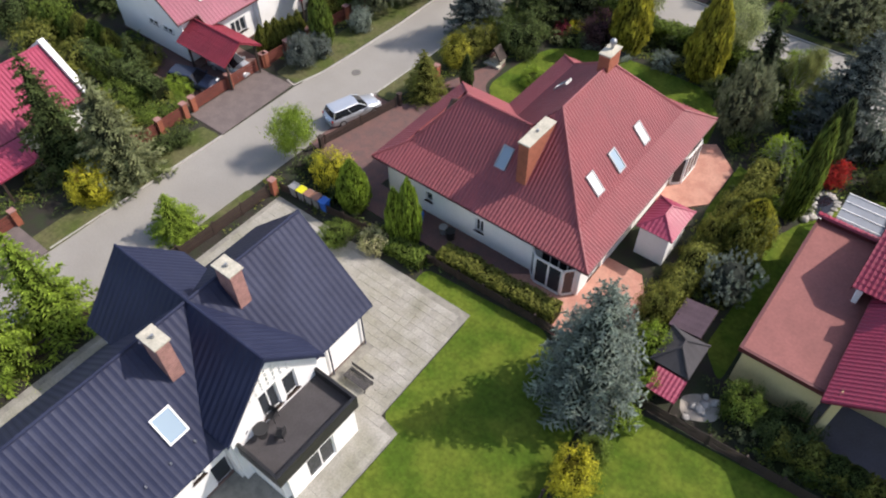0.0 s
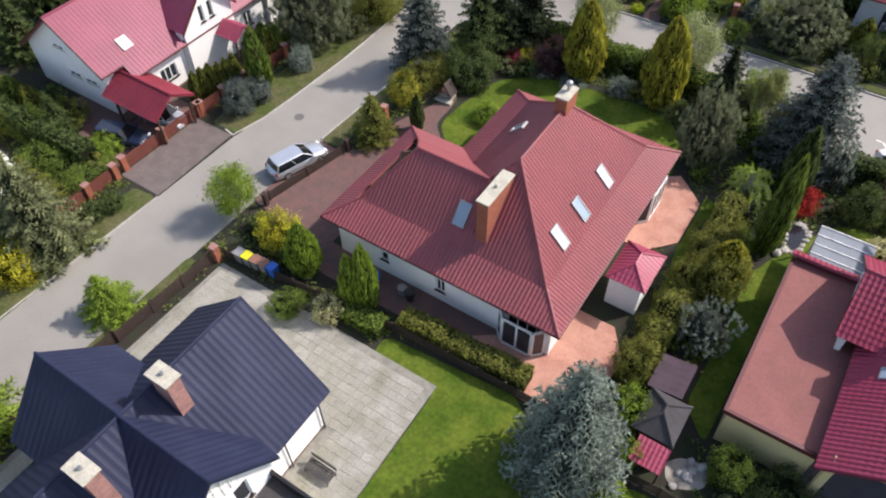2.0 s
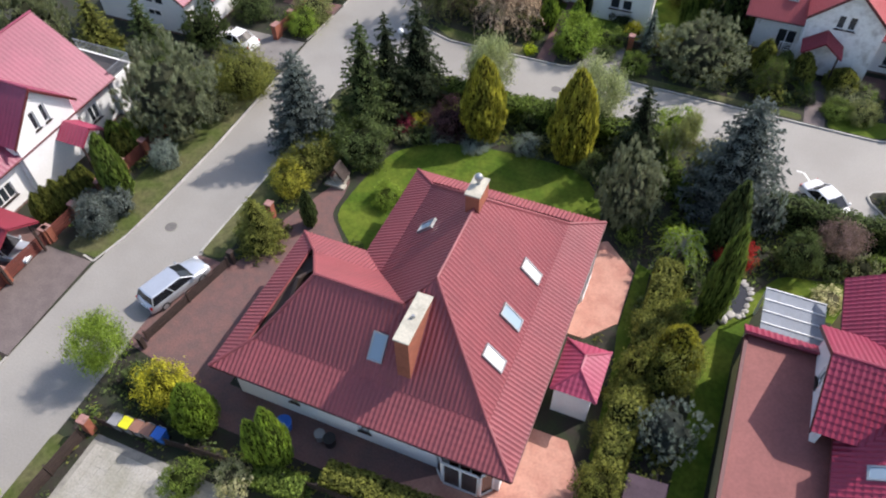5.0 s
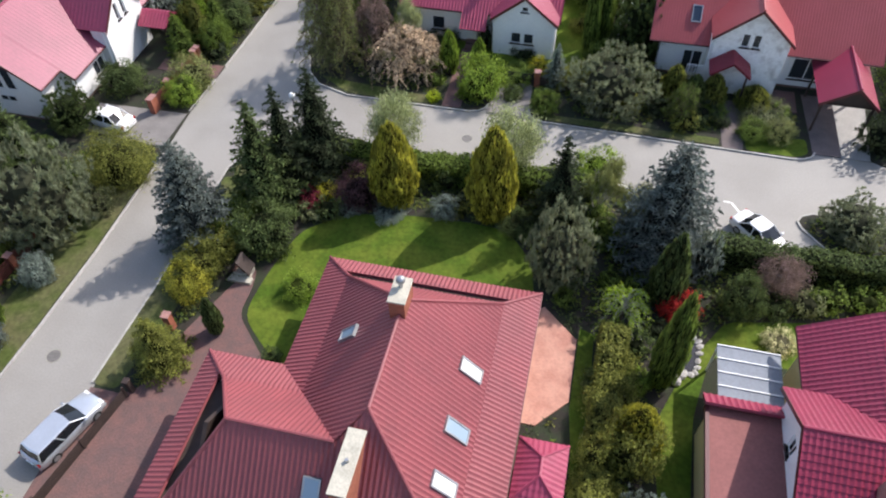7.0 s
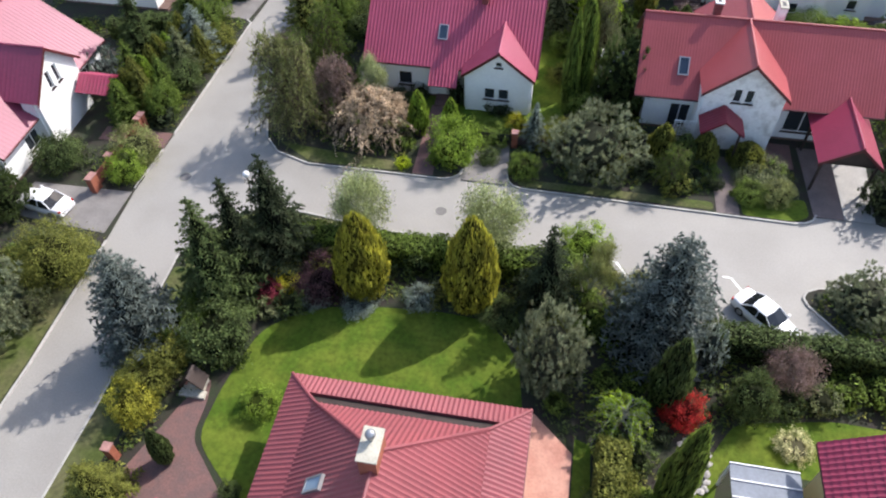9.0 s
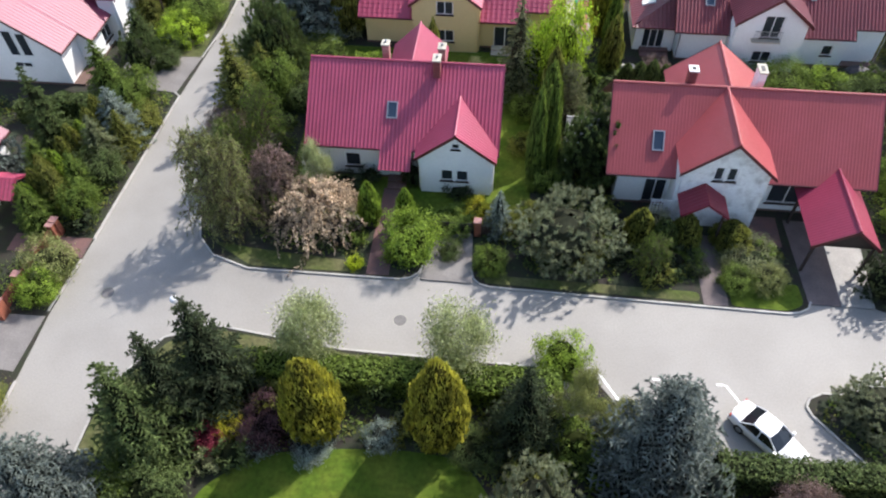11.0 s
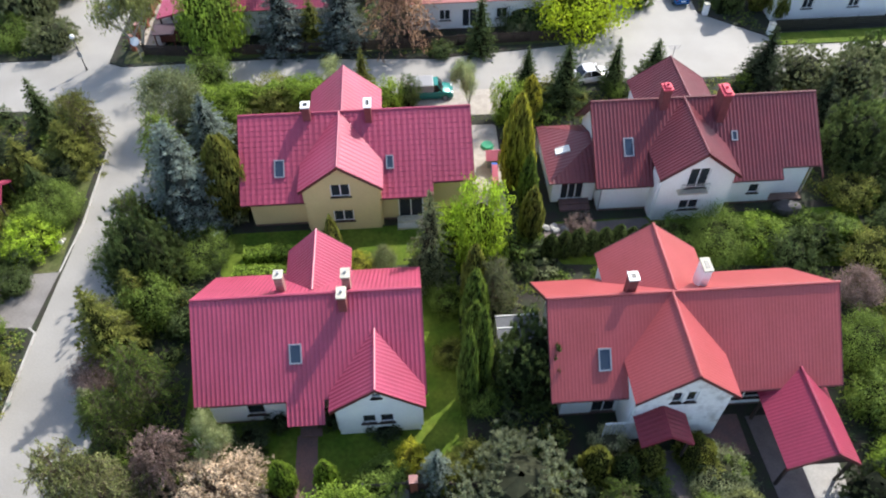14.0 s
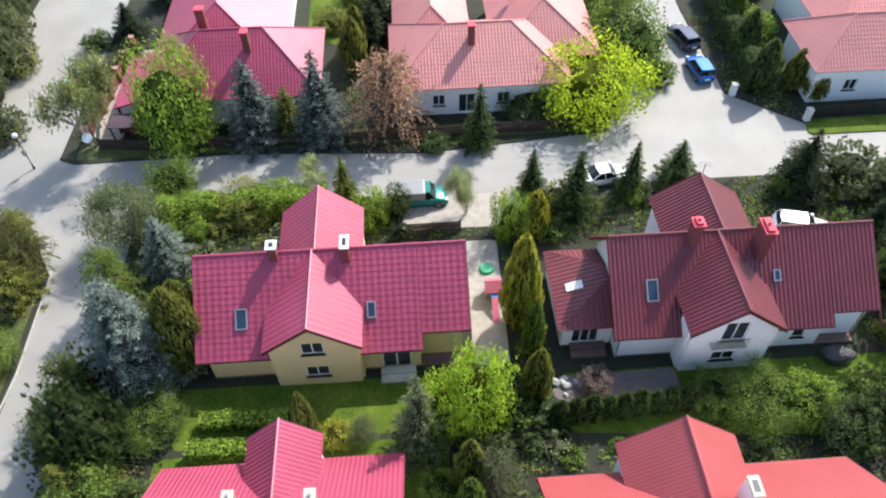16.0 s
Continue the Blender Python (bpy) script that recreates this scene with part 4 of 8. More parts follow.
def balcony():
    b = thing("balcony", "white balcony block with a dark deck and dark parapet boards", "balcony", (-18.8, 9.9, 0.09))
    x0, x1, y0, y1, z = -20.25, -16.75, 6.9, 12.6, 3.35
    part("deck", boxes((x0, y0, z - 0.3, x1, y1, z)), DECK, b, "dark grey deck boards")
    holes = [(1.3, 3.3, 0.2, 2.4, 2)]
    p = ((x1 - 0.1, y0 + 0.5, 0), (x1 - 0.1, y1 - 0.15, 0))
    part("wall", wall(*p, z - 0.31, 0.05, 0.3, [q[:4] for q in holes]), WHITE_WALL, b)
    window(b, *p, *holes[0][:4], name="glass_door", sill=False)
    part("wall", wall((x0, y0 + 0.2, 0), (x1 - 0.4, y0 + 0.2, 0), z - 0.31, 0.05, 0.3), WHITE_WALL, b)
    part("wall", wall((x1 - 0.4, y1 - 0.15, 0), (x0, y1 - 0.15, 0), z - 0.31, 0.05, 0.3), WHITE_WALL, b)
    for q in ((x0, y0 - 0.08, x1 + 0.08, y0 + 0.1), (x1 - 0.1, y0 + 0.1, x1 + 0.08, y1 - 0.1), (x0, y1 - 0.1, x1 + 0.08, y1 + 0.08)):
        part("parapet", boxes((q[0], q[1], z - 0.45, q[2], q[3], z + 0.55)), BLACK, b, "black parapet board")
        part("handrail", boxes((q[0], q[1], z + 0.56, q[2], q[3], z + 0.63)), BLACK, b)


balcony()

# -- the four houses beyond the cross road --
h1 = gable_house("white house with a steep crimson tile roof and front gable", ROOF_CRIMSON, WHITE_WALL, -28.03, -13.75, 80.77, 7.5, 75.7, 85.84, 3.4,
                 arms=((-16.8, 74.6, 2.95, 6.0, 3.65, ((1.5, 2.42, 1.35, 2.4, 1), (2.62, 3.54, 1.35, 2.4, 1), (2.3, 2.9, 4.45, 4.95, 1))), (-20.65, 86.8, 2.2, 6.85, 4.7)), tiles=dict(period=0.28, row=0.5, wave=0.040, step=0.004),
                 holes_low=((2.2, 3.4, 1.0, 2.3, 1),))
part("porch_roof", roof_sheet([(-22.4, 74.5, 2.43), (-20.1, 74.5, 2.43), (-20.1, 75.72, 3.42), (-22.4, 75.72, 3.42)], period=0.28, row=0.5, wave=0.06, step=0.02), ROOF_CRIMSON, h1)
chimney(h1, -18.6, 80.0, 7.0, 8.4, 0.5, 0.8, BRICK_DARK, CAP, 1)
chimney(h1, -18.4, 81.6, 6.7, 8.3, 0.5, 0.7, BRICK_PALE, CAP, 1)
chimney(h1, -22.6, 81.9, 6.6, 8.15, 0.5, 0.6, BRICK_PALE, CAP, 1)
skylight(h1, (-21.7, 77.95, 3.4 + 2.25 * 0.809), (0, -0.809, 1), (1, 0, 0), 0.78, 1.25, None, DARKGLASS)
# The two floor-level glazed holes are added: dark panes stand for shaded recesses.
h2 = gable_house("white house with a wide orange-red roof, front gable and porch", ROOF_RED, WHITE_WALL, -6.2, 11.9, 78.95, 8.05, 74.3, 83.6, 3.75,
                 arms=((1.5, 73.0, 3.15, 8.05, 5.3, ((1.95, 2.6, 4.55, 5.75, 1), (2.8, 3.45, 4.55, 5.75, 1)), STAINED_WALL), (1.9, 84.9, 3.5, 7.7, 4.9)), inset=1.0, tiles=dict(period=0.22, row=0.35, wave=0.011, step=0.006),
                 holes_low=((2.0, 3.6, 0.2, 2.5, 2), (10.75, 13.3, 0.9, 2.9, 2), (13.8, 15.6, 0.2, 2.9, 3)))
chimney(h2, -0.9, 79.6, 7.2, 8.9, 0.55, 0.6, BRICK_DARK, WHITE_PAINT, 1)
chimney(h2, 3.9, 80.4, 6.6, 8.6, 0.5, 1.0, WHITE_WALL, CAP, 1)
skylight(h2, (-2.85, 76.1, 3.75 + 1.8 * 0.925), (0, -0.925, 1), (1, 0, 0), 0.8, 1.4, None, DARKGLASS)
for s in (-1, 1):
    part("porch_roof", roof_sheet([(0.3, 71.3, 4.3), (0.3, 73.4, 4.3), (0.3 + 1.6 * s, 73.4, 3.1), (0.3 + 1.6 * s, 71.3, 3.1)], period=0.3, row=0.35, wave=0.03, step=0.02), ROOF_DEEP, h2)
for x in (-1.0, 1.6):
    part("porch_post", boxes((x - 0.07, 71.5, 0.1, x + 0.07, 71.64, 3.1)), TRIM_BROWN, h2)
h3 = gable_house("cream-yellow house with a crimson pressed-tile roof and tall front gable", ROOF_CRIMSON, YELLOW_WALL, -27.3, -9.05, 98.9, 7.2, 93.2, 102.5, 3.05,
                 arms=((-19.4, 92.5, 3.2, 7.2, 4.8, ((2.0, 3.6, 1.1, 2.3, 2), (2.05, 3.55, 3.8, 5.1, 2))), (-19.2, 105.0, 3.0, 7.2, 4.6)), tiles=dict(period=0.46, row=0.42, wave=0.034, step=0.026), short=(-12.3, 0.9),
                 holes_low=((11.6, 13.6, 0.2, 2.3, 2),))
chimney(h3, -21.9, 98.7, 6.7, 8.1, 0.6, 0.7, BRICK_DARK, WHITE_PAINT, 1)
chimney(h3, -17.1, 98.6, 6.5, 8.1, 0.5, 1.1, BRICK_DARK, WHITE_PAINT, 1)
skylight(h3, (-24.2, 95.4, 3.05 + 2.2 * 0.728), (0, -0.728, 1), (1, 0, 0), 0.8, 1.4, None, DARKGLASS)
skylight(h3, (-15.6, 95.5, 3.05 + 2.3 * 0.728), (0, -0.728, 1), (1, 0, 0), 0.6, 1.1, None, DARKGLASS)
h4 = gable_house("white house with a maroon tile roof and gable balcony window", ROOF_MAROON, WHITE_WALL, 0.45, 18.6, 98.4, 7.35, 92.9, 102.0, 3.2,
                 arms=((7.95, 91.7, 3.15, 7.35, 4.9, ((1.9, 3.5, 1.2, 2.25, 2), (2.0, 3.6, 3.55, 5.6, 2))), (8.4, 104.0, 3.3, 7.35, 5.0)), tiles=dict(period=0.30, row=0.40, wave=0.06, step=0.014), short=(15.4, 0.75),
                 holes_low=((12.2, 13.1, 1.2, 2.2, 1),))
for cx, cy, z0, ly in ((6.2, 98.0, 6.6, 0.75), (10.6, 97.3, 5.9, 1.3)):
    stack = chimney(h4, cx, cy, z0, 8.7, 0.62, ly, BRICK_DARK, RED_CAP, 0, "dark red chimney stack", 0.1)
    part("cap_ridge", boxes((cx - 0.24, cy - ly / 2 + 0.05, 8.81, cx + 0.24, cy + ly / 2 - 0.05, 8.98, 0, 0.05)), RED_CAP, stack)
    part("flue_pot", tube(bmesh.new(), (cx, cy, 8.98), (cx, cy, 9.16), 0.11, 0.09, 10), RED_CAP, stack)
skylight(h4, (3.2, 95.4, 3.2 + 2.5 * 0.7545), (0, -0.7545, 1), (1, 0, 0), 0.8, 1.5, None, DARKGLASS)
skylight(h4, (11.7, 95.8, 3.2 + 2.9 * 0.7545), (0, -0.7545, 1), (1, 0, 0), 0.5, 0.8, None, DARKGLASS)

rail = part("balcony_rail", boxes((6.55, 91.50, 3.55, 8.75, 91.54, 3.60), (6.55, 91.50, 4.45, 8.75, 91.54, 4.51)), GREY_METAL, h4, "slim grey balcony railing")
for k in range(13):
    x = 6.57 + 2.15 * k / 12
    part("baluster", boxes((x - 0.015, 91.505, 3.601, x + 0.015, 91.535, 4.449)), GREY_METAL, rail)
part("balcony_slab", boxes((6.5, 91.48, 3.4, 8.8, 92.04, 3.52)), CAP, h4)
for x in (0.7, 4.9, 15.0, 18.0):
    part("downpipe", tube(bmesh.new(), (x + 0.35, 93.38 if x < 14 else 94.28, 0.2), (x + 0.35, 93.38 if x < 14 else 94.28, 3.3), 0.05), GREY_METAL, h4)


def maroon_annex():
    a = thing("conservatory_annex", "low white annex with a maroon lean-to roof and wide windows", "outbuilding", (-1, 97.5, 0.09))
    for p in ([(-3.0, 94.3, 2.55), (1.0, 94.3, 2.55), (0.95, 97.6, 3.9)], [(-3.0, 101.4, 2.55), (-3.0, 94.3, 2.55), (0.95, 97.6, 3.9), (0.95, 98.8, 3.9)], [(1.0, 101.4, 2.55), (-3.0, 101.4, 2.55), (0.95, 98.8, 3.9)]):
        part("roof_slope", roof_sheet(p, period=0.36, row=0.4, wave=0.04, step=0.02), ROOF_MAROON, a)
    square_walls(a, WHITE_WALL, -2.6, 94.7, 0.9, 101.0, 2.6, {"s": ((0.7, 2.6, 0.3, 2.2, 3),)})
    k = (3.9 - 2.55) / 3.95
    skylight(a, (-1.4, 97.6, 2.55 + 1.6 * k), (-k, 0, 1), (0, -1, 0), 0.7, 1.2, WHITE_PAINT)


maroon_annex()


def carport():
    c = thing("carport", "open timber carport with a crimson tile roof", "carport", (9.3, 71.6, 0.09))
    for x in (6.85, 11.25):
        part("roof_slope", roof_sheet([(9.3, 69.5, 4.6), (9.3, 75.2, 4.6), (x, 75.2, 2.95), (x, 69.5, 2.95)], period=0.22, row=0.35, wave=0.012, step=0.006), ROOF_WINE, c)
        verge(c, TRIM_DARK, ((9.3, 69.5, 4.6), (x, 69.5, 2.95)))
    ridge_cap(c, ROOF_WINE, ((9.3, 69.5, 4.6), (9.3, 75.2, 4.6)))
    part("gable_board", wall((7.2, 69.75, 0), (10.95, 69.75, 0), [(0, 3.0), (2.1, 4.4), (3.75, 3.0)], 2.9, 0.06), TRIM_BROWN, c)
    for x in (7.2, 10.9):
        for y in (69.8, 74.2):
            part("post", boxes((x - 0.08, y - 0.08, 0.1, x + 0.08, y + 0.08, 3.05)), TRIM_BROWN, c)
    part("beam", boxes((7.1, 69.75, 2.8, 11.0, 69.87, 2.98)), TRIM_BROWN, c)


carport()

# -- houses west of the road --
def small_porch(parent, x0, x1, yc, half, zt, zb, mat):
    """A little pitched porch roof on two posts; its ridge runs along x."""
    for s in (-1, 1):
        part("porch_roof", roof_sheet([(x0, yc, zt), (x1, yc, zt), (x1, yc + s * half, zb), (x0, yc + s * half, zb)], period=0.3, row=0.35, wave=0.04, step=0.02), mat, parent)
        part("porch_post", boxes((x1 - 0.3, yc + s * (half - 0.2) - 0.07, 0.1, x1 - 0.16, yc + s * (half - 0.2) + 0.07, zb)), TRIM_BROWN, parent)


WEST_TILES = dict(period=0.36, row=0.4, wave=0.014, step=0.008)
w1 = gable_house("white house with a crimson roof, front gable and carport wing", ROOF_ROSE, WHITE_WALL, 29.2, 47.0, -57.1, 8.2, -63.1, -51.1, 3.7,
                 arms=((39.65, -50.75, 3.1, 7.9, 4.85, ((2.0, 2.5, 4.6, 6.1, 1), (3.0, 3.5, 4.6, 6.1, 1))),), swap=True, holes_high=((1.6, 2.6, 1.3, 2.7, 2), (3.4, 5.2, 1.3, 2.7, 2), (10.9, 12.6, 1.2, 2.5, 3)), tiles=WEST_TILES, step=(31.3, 1.1))
skylight(w1, (-53.3, 32.75, 3.7 + 2.2 * 0.75), (0.75, 0, 1), (0, 1, 0), 1.0, 1.1)
for k, (xa, xb, za, zb) in enumerate(((-57.6, -56.2, 2.6, 3.1), (-55.6, -54.2, 2.6, 3.1), (-58.4, -57.0, 5.0, 5.4))):
    window(w1, (-64, 29.75, 0), (-48, 29.75, 0), xa + 64, xb + 64, za, zb, depth=-0.08, sill=True)

for yy in (39.9, 42.3):
    part("porch_roof", roof_sheet([(-51.0, 41.1, 3.9), (-48.6, 41.1, 3.9), (-48.6, yy, 3.0), (-51.0, yy, 3.0)], period=0.3, row=0.35, wave=0.04, step=0.02), ROOF_CRIMSON, w1)
for yy in (40.1, 42.1):
    part("porch_post", boxes((-48.9, yy - 0.07, 0.1, -48.76, yy + 0.07, 3.0)), TRIM_BROWN, w1)

part("terrace_wing", boxes((-57.0, 46.72, 0.05, -51.3, 49.4, 3.45)), WHITE_WALL, w1, "white flat-roofed wing with a roof terrace")
part("terrace_floor", boxes((-56.8, 46.9, 3.451, -51.5, 49.2, 3.5)), DECK, w1)
rail_w = part("terrace_rail", boxes((-51.42, 46.8, 4.35, -51.36, 49.34, 4.41), (-57.0, 49.28, 4.35, -51.36, 49.34, 4.41)), GREY_METAL, w1, "grey terrace railing")
for k in range(4):
    z = 3.65 + 0.18 * k
    part("rail_bar", boxes((-51.41, 46.8, z, -51.38, 49.27, z + 0.04)), GREY_METAL, rail_w)
    part("rail_bar", boxes((-57.0, 49.29, z, -51.42, 49.32, z + 0.04)), GREY_METAL, rail_w)
window(w1, (-51.3, 46.8, 0), (-51.3, 49.4, 0), 0.6, 1.9, 1.2, 2.6, depth=-0.08, sill=False)


def west_carport():
    c = thing("carport", "timber carport with a deep red tile roof over parked cars", "carport", (-49.7, 31, 0.09))
    for y in (28.9, 33.1):
        part("roof_slope", roof_sheet([(-52.8, 31.0, 4.1), (-46.6, 31.0, 4.1), (-46.6, y, 2.8), (-52.8, y, 2.8)], period=0.3, row=0.38, wave=0.03, step=0.02), ROOF_DEEP, c)
    ridge_cap(c, ROOF_DEEP, ((-52.8, 31, 4.1), (-46.6, 31, 4.1)))
    for x in (-52, -47.0):
        for y in (29.4, 32.6):
            part("post", boxes((x - 0.08, y - 0.08, 0.1, x + 0.08, y + 0.08, 2.9)), TRIM_BROWN, c)


west_carport()
w0 = gable_house("low white house with a crimson tile roof behind spruces", ROOF_CRIMSON, WHITE_WALL, 4.0, 19.55, -56.6, 5.9, -60.8, -52.3, 2.9, swap=True)
part("gable_parapet", wall((-52.2, 20.1, 0), (-61.0, 20.1, 0), [(0, 3.3), (4.4, 6.35), (8.8, 3.3)], 0.05, 0.5), WHITE_WALL, w0, "white parapet standing above the roof edge")
part("porch_roof", roof_sheet([(-52.1, 10.2, 2.9), (-49.4, 10.2, 2.3), (-49.4, 13.6, 2.3), (-52.1, 13.6, 2.9)], **TILES), ROOF_CRIMSON, w0)
for y in (10.4, 13.4):
    part("porch_post", boxes((-49.8, y - 0.08, 0.1, -49.64, y + 0.08, 2.32)), TRIM_BROWN, w0)
w2 = gable_house("white house with a wide crimson roof by the side drive", ROOF_ROSE, WHITE_WALL, 57.5, 75.6, -57.1, 7.5, -63.1, -51.1, 3.0, arms=((67.9, -50.3, 3.15, 7.4, 4.5, ((2.1, 2.6, 4.1, 5.6, 1), (3.1, 3.6, 4.1, 5.6, 1))),), swap=True, holes_high=((10.2, 11.8, 0.9, 2.2, 2), (1.6, 3.0, 0.9, 2.2, 2)), tiles=WEST_TILES, step=(60.2, 1.0))
small_porch(w2, -50.3, -47.6, 70.2, 1.35, 3.5, 2.6, ROOF_CRIMSON)
w3 = gable_house("white house with a crimson roof and tall gable windows", ROOF_ROSE, WHITE_WALL, 84.5, 102.6, -55.7, 7.5, -61.7, -49.75, 3.0, arms=((94.8, -48.75, 3.25, 7.4, 4.5, ((2.1, 2.6, 4.1, 5.6, 1), (3.1, 3.6, 4.1, 5.6, 1))),), swap=True, holes_high=((10.2, 11.8, 0.9, 2.2, 2), (1.6, 3.0, 0.9, 2.2, 2)), tiles=WEST_TILES, step=(87.6, 1.0))
small_porch(w3, -48.75, -46.4, 96.6, 1.4, 3.5, 2.6, ROOF_CRIMSON)

# -- houses along the far road --
FAR_TILES = dict(period=0.30, row=0.40, wave=0.022, step=0.018)
f1 = thing("house", "low house with a broad crimson hipped roof along the far road", "house", (-28, 127, 0.09), "houses")
hip_roof(f1, ROOF_CRIMSON, -36.0, 120.6, -20.3, 131.2, 3.4, 7.2, 5.0, FAR_TILES)
hip_roof(f1, ROOF_CRIMSON, -36.5, 124.2, -23.6, 144.0, 3.43, 7.26, 6.2, FAR_TILES)
square_walls(f1, WHITE_WALL, -35.2, 121.4, -21.1, 130.4, 3.6, {"s": ((3.0, 4.2, 1.1, 2.3, 2), (9.0, 10.2, 1.1, 2.3, 2))})
square_walls(f1, WHITE_WALL, -35.7, 130.45, -24.4, 143.2, 3.6)
chimney(f1, -26.6, 124.2, 6.0, 7.9, 0.6, 0.7, BRICK_DARK, RED_CAP, 0)
chimney(f1, -31.0, 127.8, 6.0, 8.2, 0.8, 0.7, BRICK_DARK, RED_CAP, 0)
part("porch_roof", roof_sheet([(-39.2, 121.2, 2.6), (-36.1, 121.2, 3.35), (-36.1, 129.0, 3.35), (-39.2, 129.0, 2.6)], **FAR_TILES), ROOF_CRIMSON, f1)
for y in (121.6, 125, 128.6):
    part("porch_post", boxes((-39.0, y - 0.08, 0.1, -38.84, y + 0.08, 2.6)), TRIM_BROWN, f1)
f2 = thing("house", "low white house with a faded salmon-red hipped roof", "house", (-5, 124, 0.09), "houses")
hip_roof(f2, ROOF_PINK, -14.0, 120.2, 2.6, 131.0, 3.6, 6.8, 5.2, FAR_TILES)
hip_roof(f2, ROOF_PINK, -4.2, 124.2, 6.0, 139.0, 3.63, 6.9, 4.8, FAR_TILES)
hip_roof(f2, ROOF_PINK, -13.6, 126.0, -6.0, 137.0, 3.63, 6.3, 3.6, FAR_TILES)
square_walls(f2, WHITE_WALL, -13.2, 121.0, 1.8, 130.2, 3.8, {"s": ((3.0, 4.2, 1.1, 2.3, 2), (5.4, 7.0, 0.2, 2.3, 2), (9.0, 10.2, 1.1, 2.3, 2))})
square_walls(f2, WHITE_WALL, -3.4, 130.25, 5.2, 138.2, 3.8)
square_walls(f2, WHITE_WALL, -12.8, 130.25, -6.8, 136.2, 3.8)
chimney(f2, -6.4, 124.0, 5.6, 7.6, 0.6, 0.7, BRICK_DARK, RED_CAP, 0)
chimney(f2, -2.0, 131.5, 5.6, 7.6, 0.6, 0.7, BRICK_DARK, RED_CAP, 0)
f3 = thing("house", "white house with a pinkish red hipped roof behind a hedge", "house", (32, 125, 0.09), "houses")
hip_roof(f3, ROOF_PINK, 24.4, 119.2, 42.0, 127.6, 4.0, 7.2, 4.2, FAR_TILES)
hip_roof(f3, ROOF_PINK, 27.2, 124.0, 44.0, 137.0, 4.4, 8.2, 6.0, FAR_TILES)
square_walls(f3, WHITE_WALL, 25.1, 119.9, 41.3, 126.9, 4.2, {"s": ((3.0, 4.2, 1.3, 2.5, 2), (8.0, 9.2, 1.3, 2.5, 2))})
square_walls(f3, WHITE_WALL, 28.0, 126.95, 43.2, 136.2, 4.6)


# -- the cream house with the flat felt roof, beside the red house's garden --
def cream_house():
    h = thing("house", "cream-yellow house with a flat felt-roofed wing and crimson tile roofs", "house", (6, 36, 0.09), "houses")
    z = 3.55
    part("flat_roof", boxes((-1.65, 28.65, z - 0.15, 3.6, 41.1, z)), ROOF_FELT, h, "red-brown felt flat roof")
    part("parapet", boxes((-1.8, 28.45, z - 0.25, -1.6, 41.0, z + 0.12), (-1.598, 28.45, z - 0.25, 3.3, 28.65, z + 0.10)), TRIM_DARK, h)
    part("parapet_tiles", roof_sheet([(-1.9, 41.7, z + 0.05), (2.2, 41.7, z + 0.05), (2.2, 40.9, z + 0.55), (-1.9, 40.9, z + 0.55)], period=0.34, row=0.4, wave=0.05, step=0.03), ROOF_WINE, h)
    part("parapet_wall", boxes((-1.598, 41.02, z - 0.25, 2.1, 41.3, z + 0.25)), TRIM_DARK, h)
    square_walls(h, YELLOW_WALL, -1.5, 28.72, 3.2, 41.0, z - 0.26)
    t = dict(period=0.30, row=0.36, wave=0.055, step=0.04)
    for p in ([(3.0, 27.3, 4.4), (3.0, 46.6, 4.4), (9.0, 46.6, 8.6), (9.0, 27.3, 8.6)], [(15.4, 46.6, 4.4), (15.4, 27.3, 4.4), (9.0, 27.3, 8.6), (9.0, 46.6, 8.6)]):
        part("roof_slope", roof_sheet(p, **t), ROOF_WINE, h)
    gutter(h, TRIM_DARK, ((3.0, 27.3, 4.4), (3.0, 46.6, 4.4)))
    ridge_cap(h, ROOF_WINE, ((9, 27.3, 8.6), (9, 46.6, 8.6)))
    square_walls(h, YELLOW_WALL, 3.6, 31.2, 14.8, 45.9, 4.5)
    for x in (3.8, 14.5):
        part("pillar", boxes((x - 0.2, 27.9, 0.1, x + 0.2, 28.3, 4.9)), YELLOW_WALL, h)
    for y in (35.2, 42.0):
        part("roof_slope", roof_sheet([(1.7, 38.6, 7.3), (7.6, 38.6, 7.3), (7.6, y, 5.1), (1.7, y, 5.1)], **t), ROOF_WINE, h)
        verge(h, TRIM_DARK, ((1.7, 38.6, 7.3), (1.7, y, 5.1)))
    ridge_cap(h, ROOF_WINE, ((1.7, 38.6, 7.3), (7.6, 38.6, 7.3)))
    part("wall", wall((2.1, 41.6, 0), (2.1, 35.6, 0), [(0, 5.0), (3.0, 7.0), (6.0, 5.0)], 3.4, 0.3, [(2.2, 3.0, 3.9, 5.2)]), WHITE_WALL, h)
    window(h, (2.1, 41.6, 0), (2.1, 35.6, 0), 2.2, 3.0, 3.9, 5.2)
    chimney(h, 5.5, 36.3, 5.0, 8.3, 0.75, 1.1, BRICK_PALE, None, 1, "brick chimney stack beside the cross gable")
    k = 4.2 / 6.0
    skylight(h, (5.1, 33.8, 4.4 + (5.1 - 3) * k), (-k, 0, 1), (0, -1, 0), 0.8, 2.0, None, SKYBLUE)


cream_house()

